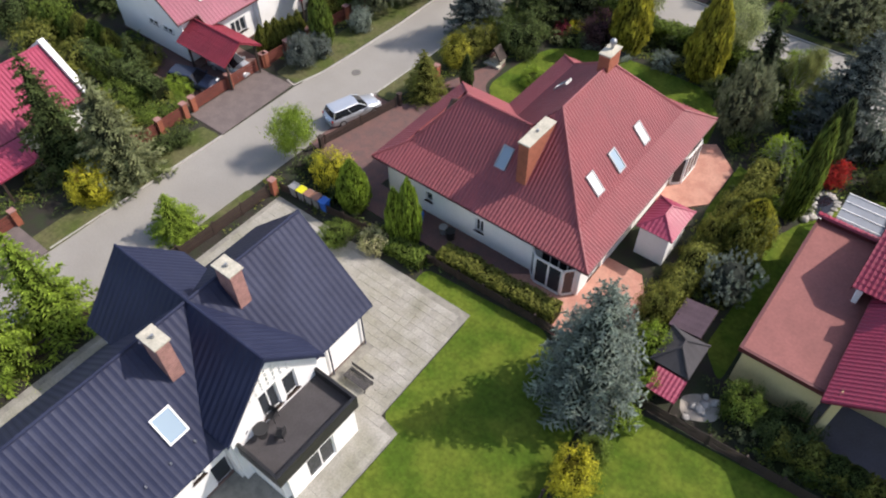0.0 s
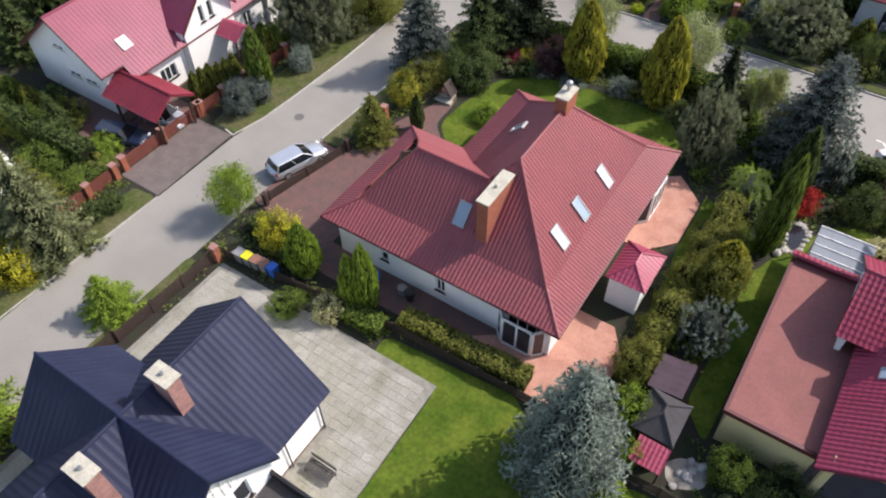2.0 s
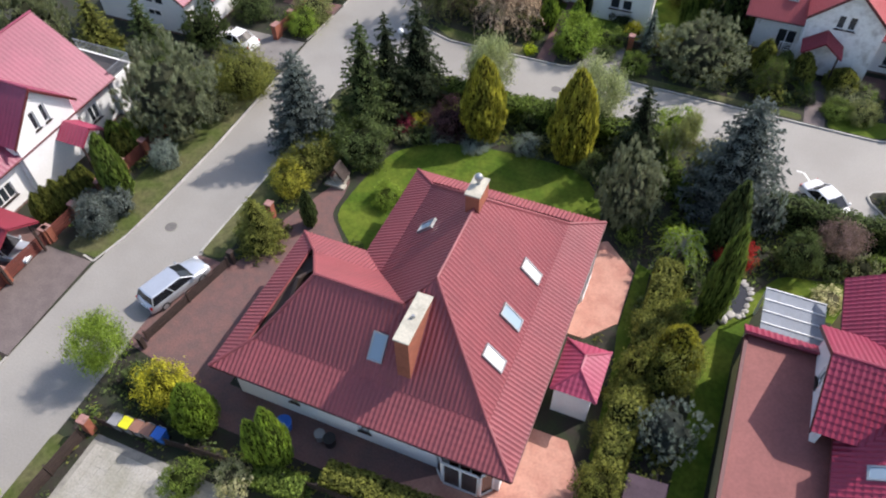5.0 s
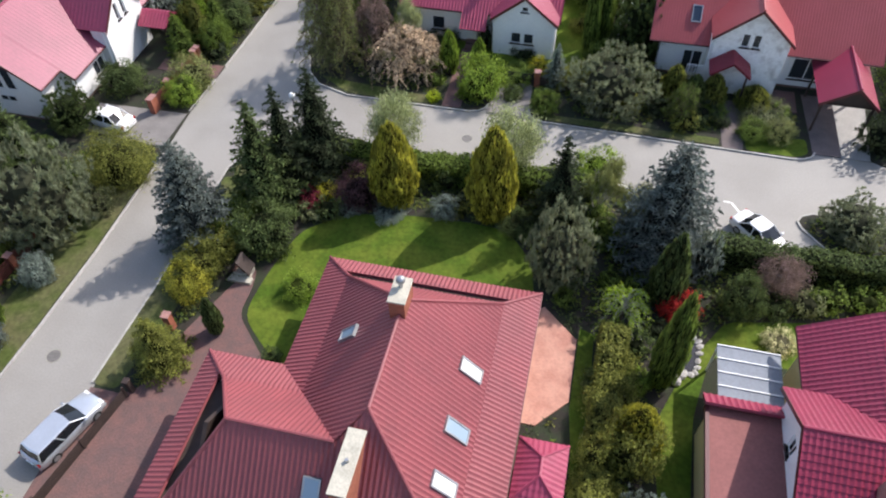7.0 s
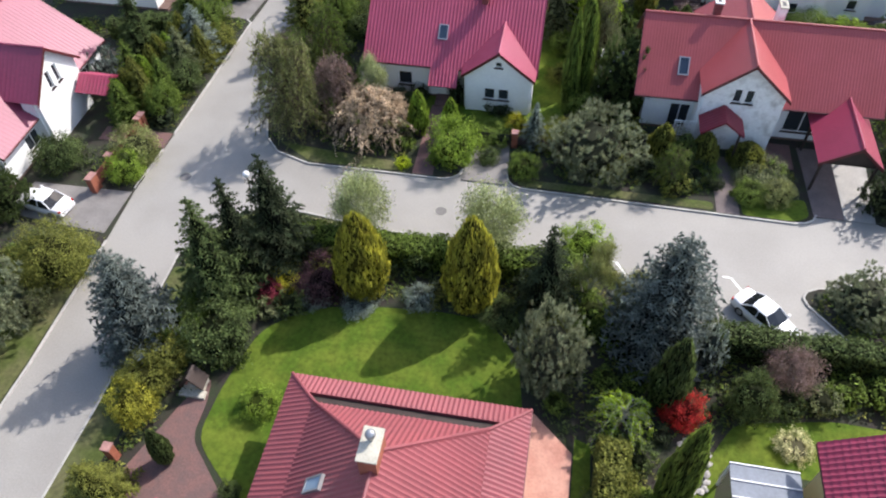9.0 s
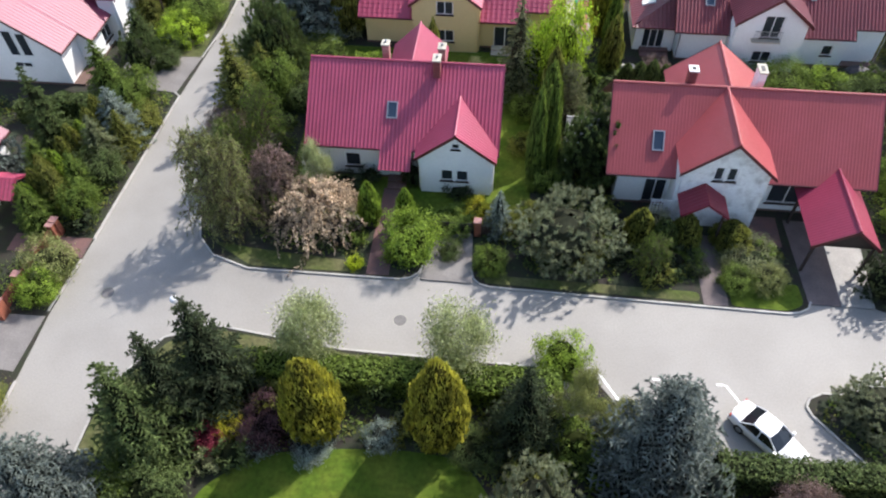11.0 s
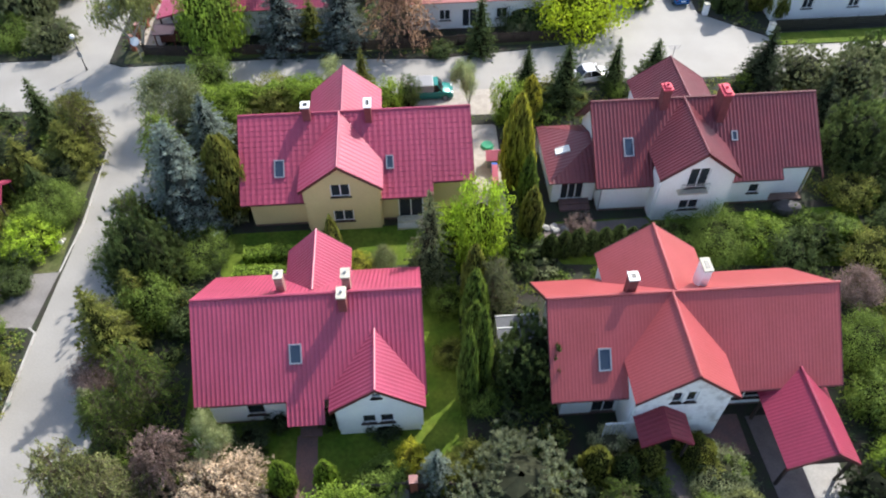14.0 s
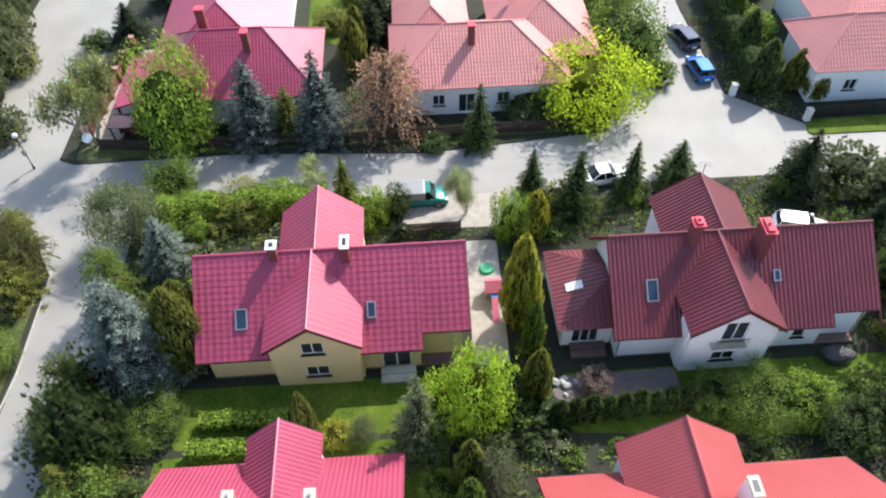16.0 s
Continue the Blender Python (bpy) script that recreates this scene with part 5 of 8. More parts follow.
# ---- plants ----
def leaf_blades(centres, normals, ups, w, l):
    """Leaf blades as pointed triangles: arrays of centre, normal, long direction, half width, half length."""
    side = np.cross(normals, ups)
    side /= np.linalg.norm(side, axis=1, keepdims=True) + 1e-9
    w, l = np.asarray(w)[:, None], np.asarray(l)[:, None]
    pts = np.stack([centres - ups * l - side * w, centres - ups * l + side * w, centres + ups * l], 1).reshape(-1, 3)
    idx = np.arange(len(pts)).reshape(-1, 3)
    return pts, idx


def unit(v):
    return v / (np.linalg.norm(v, axis=1, keepdims=True) + 1e-9)


def mesh_of(name, pieces, mats):
    """One mesh from (points, quads or triangles, material index) pieces."""
    vs, fs, mi, base = [], [], [], 0
    for pts, idx, m in pieces:
        vs.append(np.asarray(pts, float))
        fs += [tuple(int(i) + base for i in f) for f in idx]
        mi += [m] * len(idx)
        base += len(pts)
    me = bpy.data.meshes.new(name)
    me.from_pydata(np.concatenate(vs).tolist(), [], fs)
    for m in mats:
        me.materials.append(m)
    me.polygons.foreach_set("material_index", mi)
    return me


def lumpy(rng, profile, rings=10, segs=12, rough=0.12):
    """A closed uneven body of revolution: profile(t) gives radius and height."""
    pts, idx = [], []
    for i in range(rings + 1):
        r, z = profile(i / rings)
        for s in range(segs):
            a = 2 * math.pi * s / segs
            k = r * (1 + rng.uniform(-rough, rough))
            pts.append((k * math.cos(a), k * math.sin(a), z))
    for i in range(rings):
        for s in range(segs):
            a, b = i * segs + s, i * segs + (s + 1) % segs
            idx.append((a, b, b + segs, a + segs))
    return np.array(pts), idx


def spruce_crown(seed, dense=1.0, droop=0.25, taper=0.85, whorls=17, needles=96, size=0.046, heart=0.46):
    """Unit tree, height 1, radius 1: tiers of drooping boughs, each with a row of side shoots clad in needles."""
    rng = np.random.default_rng(seed)
    c, n, u, w, l = [], [], [], [], []
    for k in range(whorls):
        z = 0.06 + 0.90 * (k / (whorls - 1)) ** 0.92
        reach = max(0.07, 1.08 * (1.02 - z) ** taper)
        count = max(5, int((4 + 6 * reach) * dense))
        turn = rng.uniform(0, 6.28)
        for j in range(count):
            a = turn + 6.283 * j / count + rng.normal(0, 0.16)
            length = reach * rng.uniform(0.78, 1.10)
            d, s = np.array([math.cos(a), math.sin(a), 0]), np.array([-math.sin(a), math.cos(a), 0])
            lift = z + rng.normal(0, 0.012)
            m = max(16, int(needles * (0.25 + length)))
            pairs = max(3, int(3 + 6 * length))
            root = (rng.integers(0, pairs, m) + 0.6) / pairs
            hand = rng.choice([-1.0, 1.0], m)
            hand[rng.uniform(0, 1, m) < 0.22] = 0.0
            along = rng.uniform(0.05, 1.0, m)
            side = length * (0.34 * (1.05 - root) ** 0.7 + 0.04)
            f = np.clip(np.where(hand == 0, 0.15 + 0.85 * along, root + 0.55 * side / length * along), 0.05, 1.03)
            v = hand * side * along * 0.85
            sag = -droop * 0.34 * length * f ** 1.3 + 0.07 * length * f ** 3 - 0.10 * np.abs(v) * along
            at = d * (length * f)[:, None] + s * v[:, None]
            at[:, 2] = lift + sag + rng.normal(0, 0.004, m)
            out = d * np.where(hand == 0, 1.0, 0.62)[:, None] + s * (hand * 0.85)[:, None] + rng.normal(0, 0.22, (m, 3)) * np.array([1, 1, 0.2])
            c.append(at)
            u.append(out)
            n.append(np.array([0, 0, 1.0]) + rng.normal(0, 0.3, (m, 3)) + d * 0.2)
            l.append(size * rng.uniform(0.72, 1.26, m) * (0.5 + 0.6 * length))
            w.append(size * rng.uniform(0.30, 0.46, m) * (0.5 + 0.6 * length))
    leader = 26
    c.append(np.stack([rng.normal(0, 0.012, leader), rng.normal(0, 0.012, leader), rng.uniform(0.90, 1.0, leader)], 1))
    u.append(rng.normal(0, 0.5, (leader, 3)) + np.array([0, 0, 0.6]))
    n.append(rng.normal(0, 1, (leader, 3)))
    l.append(np.full(leader, 0.025))
    w.append(np.full(leader, 0.012))
    body = lumpy(rng, lambda t: (heart * max(0.015, (1 - t) ** taper), 0.05 + 0.84 * t), 10, 10, 0.2)
    return [(*leaf_blades(np.concatenate(c), unit(np.concatenate(n)), unit(np.concatenate(u)), np.concatenate(w), np.concatenate(l)), 0), (*body, 1)]


def arching_crown(seed, branches=70, leaves=11000, low=0.30, high=0.62, rise=0.34, drop=0.42, upright=0.0):
    """A spreading crown of arching branches with side twigs; leaves and blossom sit close along the wood."""
    rng = np.random.default_rng(seed)
    pts, idx = [], []

    def stick(p, q, ra, rb):
        g = unit((q - p)[None])[0]
        a = unit(np.cross(g, [0.31, 0.52, 0.79])[None])[0]
        b = np.cross(g, a)
        base = len(pts)
        for at, r0 in ((p, ra), (q, rb)):
            for k in range(3):
                pts.append(at + (a * math.cos(2.094 * k) + b * math.sin(2.094 * k)) * r0)
        idx.extend((base + k, base + (k + 1) % 3, base + 3 + (k + 1) % 3, base + 3 + k) for k in range(3))

    spots, dirs = [], []
    for k in range(branches):
        a = 2.4 * k + rng.normal(0, 0.25)
        tall = (k + 0.5) / branches
        reach = (1.0 - 0.55 * tall ** 2) * rng.uniform(0.65, 1.08)
        z0 = low + (high - low) * tall
        bend = rng.normal(0, 0.3)

        def at(f):
            b = a + bend * f
            lift = z0 + rise * (0.6 + 0.5 * tall) * math.sin(min(1.0, f * 1.15) * math.pi * 0.62) - drop * (1 - 0.6 * tall) * f * f
            lift += upright * f * (0.5 + tall * 0.4)
            return np.array([math.cos(b) * reach * f, math.sin(b) * reach * f, min(0.99, max(0.05, lift))])

        for i in range(5):
            stick(at(i / 5), at((i + 1) / 5), 0.012 * (1 - i / 6), 0.012 * (1 - (i + 1) / 6))
        for i in range(9):
            f = 0.25 + 0.75 * (i + rng.uniform(0, 1)) / 9
            p = at(f)
            out = unit((at(min(1.1, f + 0.1)) - at(f - 0.05) + rng.normal(0, 0.09, 3) * np.array([1, 1, 0.5]))[None])[0]
            q = p + out * rng.uniform(0.12, 0.26) - np.array([0, 0, 0.03])
            stick(p, q, 0.005, 0.002)
            m = leaves // (branches * 9)
            t = rng.uniform(0, 1.05, m)[:, None]
            spots.append(p + (q - p) * t + rng.normal(0, 0.016, (m, 3)))
            dirs.append(np.tile(out, (m, 1)))
    c, d = np.concatenate(spots), np.concatenate(dirs)
    count = len(c)
    nrm = unit(rng.normal(0, 0.7, c.shape) + np.array([0, 0, 1.0]))
    up = unit(d + rng.normal(0, 0.5, c.shape))
    return [(*leaf_blades(c, nrm, up, rng.uniform(0.008, 0.014, count), rng.uniform(0.012, 0.024, count)), 0), (np.array(pts), idx, 1)]


def shell(rng, count, profile):
    """Random points on a body of revolution, with outward directions."""
    t = rng.uniform(0, 1, count * 3)
    rz = np.array([profile(x) for x in t])
    keep = rng.uniform(0, 1, len(t)) < rz[:, 0] / rz[:, 0].max() + 0.05
    t, rz = t[keep][:count], rz[keep][:count]
    a = rng.uniform(0, 2 * math.pi, len(t))
    pts = np.stack([rz[:, 0] * np.cos(a), rz[:, 0] * np.sin(a), rz[:, 1]], 1)
    e = 0.02
    dr = np.array([profile(min(1, x + e))[0] - profile(max(0, x - e))[0] for x in t])
    dz = np.array([profile(min(1, x + e))[1] - profile(max(0, x - e))[1] for x in t])
    out = unit(np.stack([dz * np.cos(a), dz * np.sin(a), -dr], 1))
    return pts, out


def thuja_crown(seed):
    rng = np.random.default_rng(seed)

    def prof(t):
        return (0.02 + (1 - 0.42 * (1 - min(1.0, t / 0.36)) ** 2) * (1 - 0.99 * max(0.0, (t - 0.26) / 0.74) ** 1.7) ** 0.72, 0.01 + 0.98 * t)

    pts, out = shell(rng, 3600, prof)
    fac = rng.uniform(0.80, 1.10, len(pts))[:, None]
    lump = np.array([noise.noise(Vector((p[0] * 2.2, p[1] * 2.2, p[2] * 7 + seed))) for p in pts])[:, None]
    pts = pts * np.concatenate([fac * (1 + 0.22 * lump)] * 2 + [np.ones_like(fac)], 1)
    up = unit(out * 0.35 + np.array([0, 0, 0.35]) + rng.normal(0, 0.12, pts.shape))
    nrm = unit(out + rng.normal(0, 0.45, pts.shape))
    body = lumpy(rng, lambda t: (prof(t)[0] * 0.86, prof(t)[1]), 12, 12, 0.08)
    return [(*leaf_blades(pts, nrm, up, rng.uniform(0.04, 0.07, len(pts)), rng.uniform(0.025, 0.045, len(pts))), 0), (*body, 1)]


def bush_crown(seed, count=4800, clusters=120, size=(0.025, 0.046), low=0.0):
    """Unit shrub, height 1, radius 1: clumps of leaves on an uneven dome."""
    rng = np.random.default_rng(seed)

    def prof(t):
        return (0.25 + 0.75 * math.sin(math.pi * (0.12 + 0.86 * t)) ** 0.7 if t < 0.999 else 0.05, low + 0.02 + (0.94 - low) * t)

    centres, out = shell(rng, clusters, prof)
    lump = np.array([noise.noise(Vector((p[0] * 1.7, p[1] * 1.7, p[2] * 2.2 + seed))) for p in centres])[:, None]
    centres = centres * (rng.uniform(0.70, 1.0, (len(centres), 1)) * (1 + 0.5 * lump)) * np.array([1, 1, 0]) + centres * (1 + 0.3 * lump) * np.array([0, 0, 1])
    pick = rng.integers(0, len(centres), count)
    local = rng.normal(0, 1, (count, 3)) * np.array([0.115, 0.115, 0.075])
    pts = centres[pick] + local + out[pick] * np.array([0.05, 0.05, 0.03])
    pts[:, 2] = np.clip(pts[:, 2], low + 0.01, 1.03)
    nrm = unit(out[pick] * 0.8 + np.array([0, 0, 0.5]) + rng.normal(0, 0.6, pts.shape))
    up = unit(np.cross(nrm, rng.normal(0, 1, pts.shape)))
    body = lumpy(rng, lambda t: (prof(t)[0] * 0.62, low + 0.02 + (0.74 - low) * t), 8, 10, 0.2)
    return [(*leaf_blades(pts, nrm, up, rng.uniform(*size, count) * 0.75, rng.uniform(*size, count)), 0), (*body, 1)]


def haze_crown(seed, count=12000):
    """A round cloud of fine leaves right through the crown, thinner towards its edge."""
    rng = np.random.default_rng(seed)
    centres = unit(rng.normal(0, 1, (150, 3))) * rng.uniform(0.25, 0.86, (150, 1)) ** 0.6
    pts = centres[rng.integers(0, 150, count)] + rng.normal(0, 0.14, (count, 3))
    pts = pts * np.array([0.86, 0.86, 0.42]) + np.array([0, 0, 0.55])
    pts[:, 2] = np.maximum(pts[:, 2], 0.04 + 0.1 * rng.uniform(0, 1, count))
    nrm, up = unit(rng.normal(0, 1, pts.shape) + np.array([0, 0, 0.5])), unit(rng.normal(0, 1, pts.shape))
    p, i, _ = limbs(rng, 4, 0.24, 0.6, 0.016)
    return [(*leaf_blades(pts, nrm, up, rng.uniform(0.009, 0.017, count), rng.uniform(0.014, 0.028, count)), 0), (p * np.array([0.7, 0.7, 0.8]), i, 1)]


def limbs(rng, trunks, top, spread, r=0.02):
    """Branching sticks from the ground up, as four-sided tapers; also the twig tips."""
    pts, idx, tips = [], [], []

    def stick(p, q, ra, rb):
        d = unit((q - p)[None])[0]
        s = unit(np.cross(d, [0.31, 0.52, 0.79])[None])[0]
        t = np.cross(d, s)
        b = len(pts)
        for c, r0 in ((p, ra), (q, rb)):
            for k in range(4):
                a = math.pi / 2 * k
                pts.append(c + (s * math.cos(a) + t * math.sin(a)) * r0)
        idx.extend((b + k, b + (k + 1) % 4, b + 4 + (k + 1) % 4, b + 4 + k) for k in range(4))

    def grow(p, d, length, rad, depth):
        q = p + d * length
        stick(p, q, rad, rad * 0.65)
        tips.append((q, d))
        if depth:
            for _ in range(3):
                nd = unit((d + rng.normal(0, 0.42, 3) * np.array([1, 1, 0.6]) + np.array([0, 0, 0.12]))[None])[0]
                grow(q, nd, length * rng.uniform(0.6, 0.8), rad * 0.6, depth - 1)

    for k in range(trunks):
        a = 6.283 * k / trunks + rng.uniform(0, 1)
        d = unit(np.array([[math.cos(a) * spread, math.sin(a) * spread, 1.0]]))[0]
        grow(np.array([0, 0, 0.0]), d, top, r, 4)
    return np.array(pts), idx, tips


def willow_crown(seed, leaves=12000):
    """A loose see-through crown round visible limbs."""
    rng = np.random.default_rng(seed)
    p, i, tips = limbs(rng, 4, 0.26, 0.55, 0.016)
    far = np.array([t for t, _ in tips])
    k = np.array([1 / max(0.01, np.abs(far[:, :2]).max()), 1 / max(0.01, np.abs(far[:, :2]).max()), 0.97 / far[:, 2].max()])
    p, far = p * k, far * k
    far = far[len(far) // 6:]
    pick = rng.integers(0, len(far), leaves)
    pts = far[pick] + rng.normal(0, 0.105, (leaves, 3)) * np.array([1, 1, 0.65])
    up = unit(rng.normal(0, 0.6, pts.shape) + np.array([0, 0, 0.5]))
    nrm = unit(rng.normal(0, 1, pts.shape) + np.array([0, 0, 0.4]))
    return [(*leaf_blades(pts, nrm, up, rng.uniform(0.008, 0.014, leaves), rng.uniform(0.015, 0.029, leaves)), 0), (p, i, 1)]


def pine_crown(seed, clumps=300, blades=22, size=(0.034, 0.066)):
    """Tufts of needles on a broad dome, with gaps between them."""
    rng = np.random.default_rng(seed)

    def prof(t):
        return (0.30 + 0.70 * math.sin(math.pi * (0.14 + 0.84 * t)) ** 0.8 if t < 0.99 else 0.1, 0.06 + 0.9 * t)

    at, out = shell(rng, clumps, prof)
    lump = np.array([noise.noise(Vector((p[0] * 1.9, p[1] * 1.9, p[2] * 2.6 + seed))) for p in at])[:, None]
    at = at * ((rng.uniform(0.62, 1.0, (len(at), 1)) * (1 + 0.55 * lump)) * np.array([1, 1, 0]) + (1 + 0.28 * lump) * np.array([0, 0, 1]))
    pick = np.repeat(np.arange(len(at)), blades)
    d = unit(out[pick] * 0.8 + np.array([0, 0, 0.45]) + rng.normal(0, 0.6, (len(pick), 3)))
    l = rng.uniform(*size, len(pick))
    pts = at[pick] + d * l[:, None] * np.array([1, 1, 0.7])
    nrm = unit(np.cross(d, rng.normal(0, 1, d.shape)))
    body = lumpy(rng, lambda t: (prof(t)[0] * 0.52, 0.08 + 0.72 * t), 8, 10, 0.3)
    return [(*leaf_blades(pts, nrm, d, l * 0.26, l), 0), (*body, 1)]


def trunk_mesh(name, r0, r1, top, mat):
    bm = bmesh.new()
    bmesh.ops.create_cone(bm, cap_ends=True, segments=8, radius1=r0, radius2=r1, depth=top, matrix=Matrix.Translation((0, 0, top / 2)))
    me = bpy.data.meshes.new(name)
    bm.to_mesh(me)
    bm.free()
    me.materials.append(mat)
    return me


SHAPES = {
    "wide_bush": [bush_crown(45, 12000, 240, (0.015, 0.028)), bush_crown(46, 12000, 260, (0.015, 0.028))], "low_bush": [bush_crown(47, 620, 45, (0.06, 0.10)), bush_crown(48, 620, 60, (0.06, 0.10))], "wide_pine": [pine_crown(75, 620, 30, (0.028, 0.056)), pine_crown(76, 660, 30, (0.028, 0.056))],
    "spruce": [spruce_crown(11, 1.2, 0.34, 0.74), spruce_crown(12, 1.1, 0.45, 0.78)], "blue_spruce": [spruce_crown(21, 1.9, 0.14, 0.50, 16, 140, 0.036, 0.58), spruce_crown(22, 1.8, 0.18, 0.56, 16, 140, 0.036, 0.58)],
    "thuja": [thuja_crown(31), thuja_crown(32)], "bush": [bush_crown(41), bush_crown(42, 4800, 150), bush_crown(43, 4800, 90)],
    "haze": [haze_crown(81), haze_crown(82)], "willow": [willow_crown(51), willow_crown(52)], "larch": [arching_crown(61, 80, 11000, 0.08, 0.84, 0.20, 0.22, 0.10), arching_crown(62, 80, 11000, 0.08, 0.84, 0.20, 0.22, 0.10)], "arching": [arching_crown(63), arching_crown(64)], "contorted": [arching_crown(65, 34, 6500, 0.35, 0.7, 0.25, 0.5)], "pine": [pine_crown(71), pine_crown(72)],
}
TRUNKS = {"spruce": (0.05, 0.008, 0.95), "blue_spruce": (0.05, 0.01, 0.9), "thuja": (0.10, 0.03, 0.5), "bush": (0.06, 0.03, 0.5), "haze": (0.03, 0.02, 0.25), "willow": (0.03, 0.02, 0.25), "larch": (0.04, 0.01, 0.95), "arching": (0.04, 0.025, 0.45), "contorted": (0.05, 0.03, 0.4), "pine": (0.06, 0.03, 0.7)}
TRUNK_MESHES = {k: trunk_mesh("trunk", *v, BARK) for k, v in TRUNKS.items()}
CROWNS = {}
WORDS = {
    "spruce": ("spruce tree", "{} spruce with layered branches down to the ground"), "blue_spruce": ("spruce tree", "dense broad {} spruce with full layered boughs"), "thuja": ("thuja", "upright {} thuja with dense scaly foliage"),
    "bush": ("shrub", "rounded {} leafy shrub in a garden bed"), "willow": ("tree", "airy {} small tree with thin spring leaves"), "haze": ("tree", "round {} small tree with fine hazy twigs and leaves"), "larch": ("tree", "feathery {} tree with drooping shoots"), "arching": ("tree", "spreading {} tree with arching branches"), "contorted": ("tree", "low {} tree with bare pale twisted limbs"), "pine": ("pine tree", "rounded {} pine with tufted needles"),
}
TINTS = {"pale": "pale grey-green", "deep": "deep green", "dark": "very dark green", "blue": "silver-blue", "grey": "grey-green", "ash": "ashy grey-green", "gold": "golden-tipped", "lime": "fresh light green", "spring": "bright spring-green", "sage": "soft sage-green", "steel": "dusky blue-green", "white": "white-flowering", "mauve": "mauve-brown",
         "peach": "peach-brown", "brown": "reddish brown budding", "yellowgreen": "bright yellow-green", "crimson": "crimson-leaved", "purple": "dark purple"}
PLANT_COUNT = [0]


def plant(kind, tint, x, y, height, width, low=False):
    """One tree or shrub at (x, y): a trunk and a crown."""
    PLANT_COUNT[0] += 1
    shapes = SHAPES["wide_" + kind if kind in ("bush", "pine") and width > 4.2 else "low_bush" if kind == "bush" and low else kind]
    which = PLANT_COUNT[0] % len(shapes)
    far = y > 111 or x < -53 or width < 2.3
    key = (id(shapes), which, tint, far)
    if key not in CROWNS:
        # Dense crowns get a dark body that paints the shade between their leaves.
        inner = BARK_PALE if kind in ("willow", "haze", "contorted") else BARK if kind in ("larch", "arching") else INNER_SHADE[tint]
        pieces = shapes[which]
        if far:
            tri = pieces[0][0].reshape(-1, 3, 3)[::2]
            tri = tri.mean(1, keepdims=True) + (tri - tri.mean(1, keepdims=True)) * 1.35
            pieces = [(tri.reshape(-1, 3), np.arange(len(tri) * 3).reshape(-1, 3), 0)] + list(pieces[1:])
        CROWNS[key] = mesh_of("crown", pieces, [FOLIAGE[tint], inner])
    category, words = WORDS[kind]
    big = height > 3.2
    name = {"spruce": "spruce_tree", "blue_spruce": "spruce_tree", "thuja": "thuja", "bush": "tree" if big else "shrub", "willow": "tree", "haze": "tree", "larch": "tree", "arching": "tree", "contorted": "tree", "pine": "pine_tree"}[kind]
    if kind == "bush" and big:
        category, words = "tree", "full-crowned {} leafy tree in a garden"
    ob = new(name)
    tagged(ob, words.format(TINTS.get(tint, tint)), category, "garden plants")
    ob.empty_display_size = 0.3
    ob.matrix_basis = Matrix.LocRotScale((x, y, 0.08), Euler((0, 0, PLANT_COUNT[0] * 2.4)), (width / 2, width / 2, height))
    for nm, me in (("trunk", TRUNK_MESHES[kind]), ("crown", CROWNS[key])):
        o = new(nm, me)
        o.parent = ob
    return ob


plant("blue_spruce", "blue", -7.8, 22.4, 10.9, 6.8)
plant("thuja", "lime", -24.6, 25.0, 5.2, 1.4)
plant("thuja", "lime", -23.8, 25.5, 6.1, 1.7)
plant("bush", "yellow", -31.9, 26.4, 3.0, 2.9)
plant("thuja", "lime", -29.1, 25.6, 4.7, 2.3)
plant("haze", "lime", -36.7, 26.9, 4.7, 4.4)
plant("spruce", "lime", -37.6, 16.0, 3.8, 4.4)
plant("spruce", "lime", -36.8, 2.4, 8.6, 5.4)
plant("spruce", "lime", -36.9, 6.2, 9.2, 6.2)
plant("bush", "yellow", -45.3, 14.5, 2.8, 3.1)
plant("spruce", "deep", -50.0, 15.6, 10.4, 6.8)
plant("spruce", "grey", -45.4, 17.4, 9.6, 6.8)
plant("bush", "green", -50.6, 23.8, 1.4, 5.6)
plant("bush", "deep", -45.5, 20.9, 1.2, 1.9)
plant("bush", "deep", -45.0, 22.3, 1.2, 1.8)
plant("thuja", "green", -45.3, 38.9, 6.2, 2.1)
plant("bush", "steel", -44.8, 35.6, 2.8, 2.4)
plant("bush", "steel", -44.4, 37.7, 2.2, 2.0)
plant("bush", "blue", -44.4, 43.0, 2.1, 1.9)
plant("spruce", "olive", -33.3, 38.9, 4.6, 4.2)
plant("bush", "deep", -30.7, 49.5, 3.3, 4.2)
for k, (x, y, h, w) in enumerate(((-34.0, 44.2, 2.4, 2.7), (-33.9, 45.9, 2.6, 2.8), (-33.6, 47.7, 2.6, 2.9), (-33.1, 49.5, 2.7, 3.0), (-32.3, 51.2, 2.6, 2.9))):
    plant("bush", "gold" if k == 0 else "olive" if k < 3 else "green", x, y, h, w)
plant("bush", "white", -25.4, 23.4, 1.7, 2.0)
plant("bush", "green", -28.0, 22.3, 1.5, 2.2)
plant("pine", "blue", -4.4, 34.5, 3.6, 3.8)
plant("bush", "olive", -7.2, 30.1, 2.9, 2.5)
plant("bush", "lime", -6.1, 27.1, 2.8, 2.2)
plant("bush", "lime", -5.3, 24.6, 2.3, 1.7)
plant("bush", "olive", -7.0, 36.2, 1.3, 2.7)
plant("thuja", "gold", -5.0, 39.4, 4.6, 2.9)
plant("bush", "olive", -7.2, 33.7, 1.5, 2.3)
plant("bush", "green", -0.1, 26.8, 2.4, 2.3)
plant("bush", "deep", 2.7, 27.0, 1.9, 3.2)
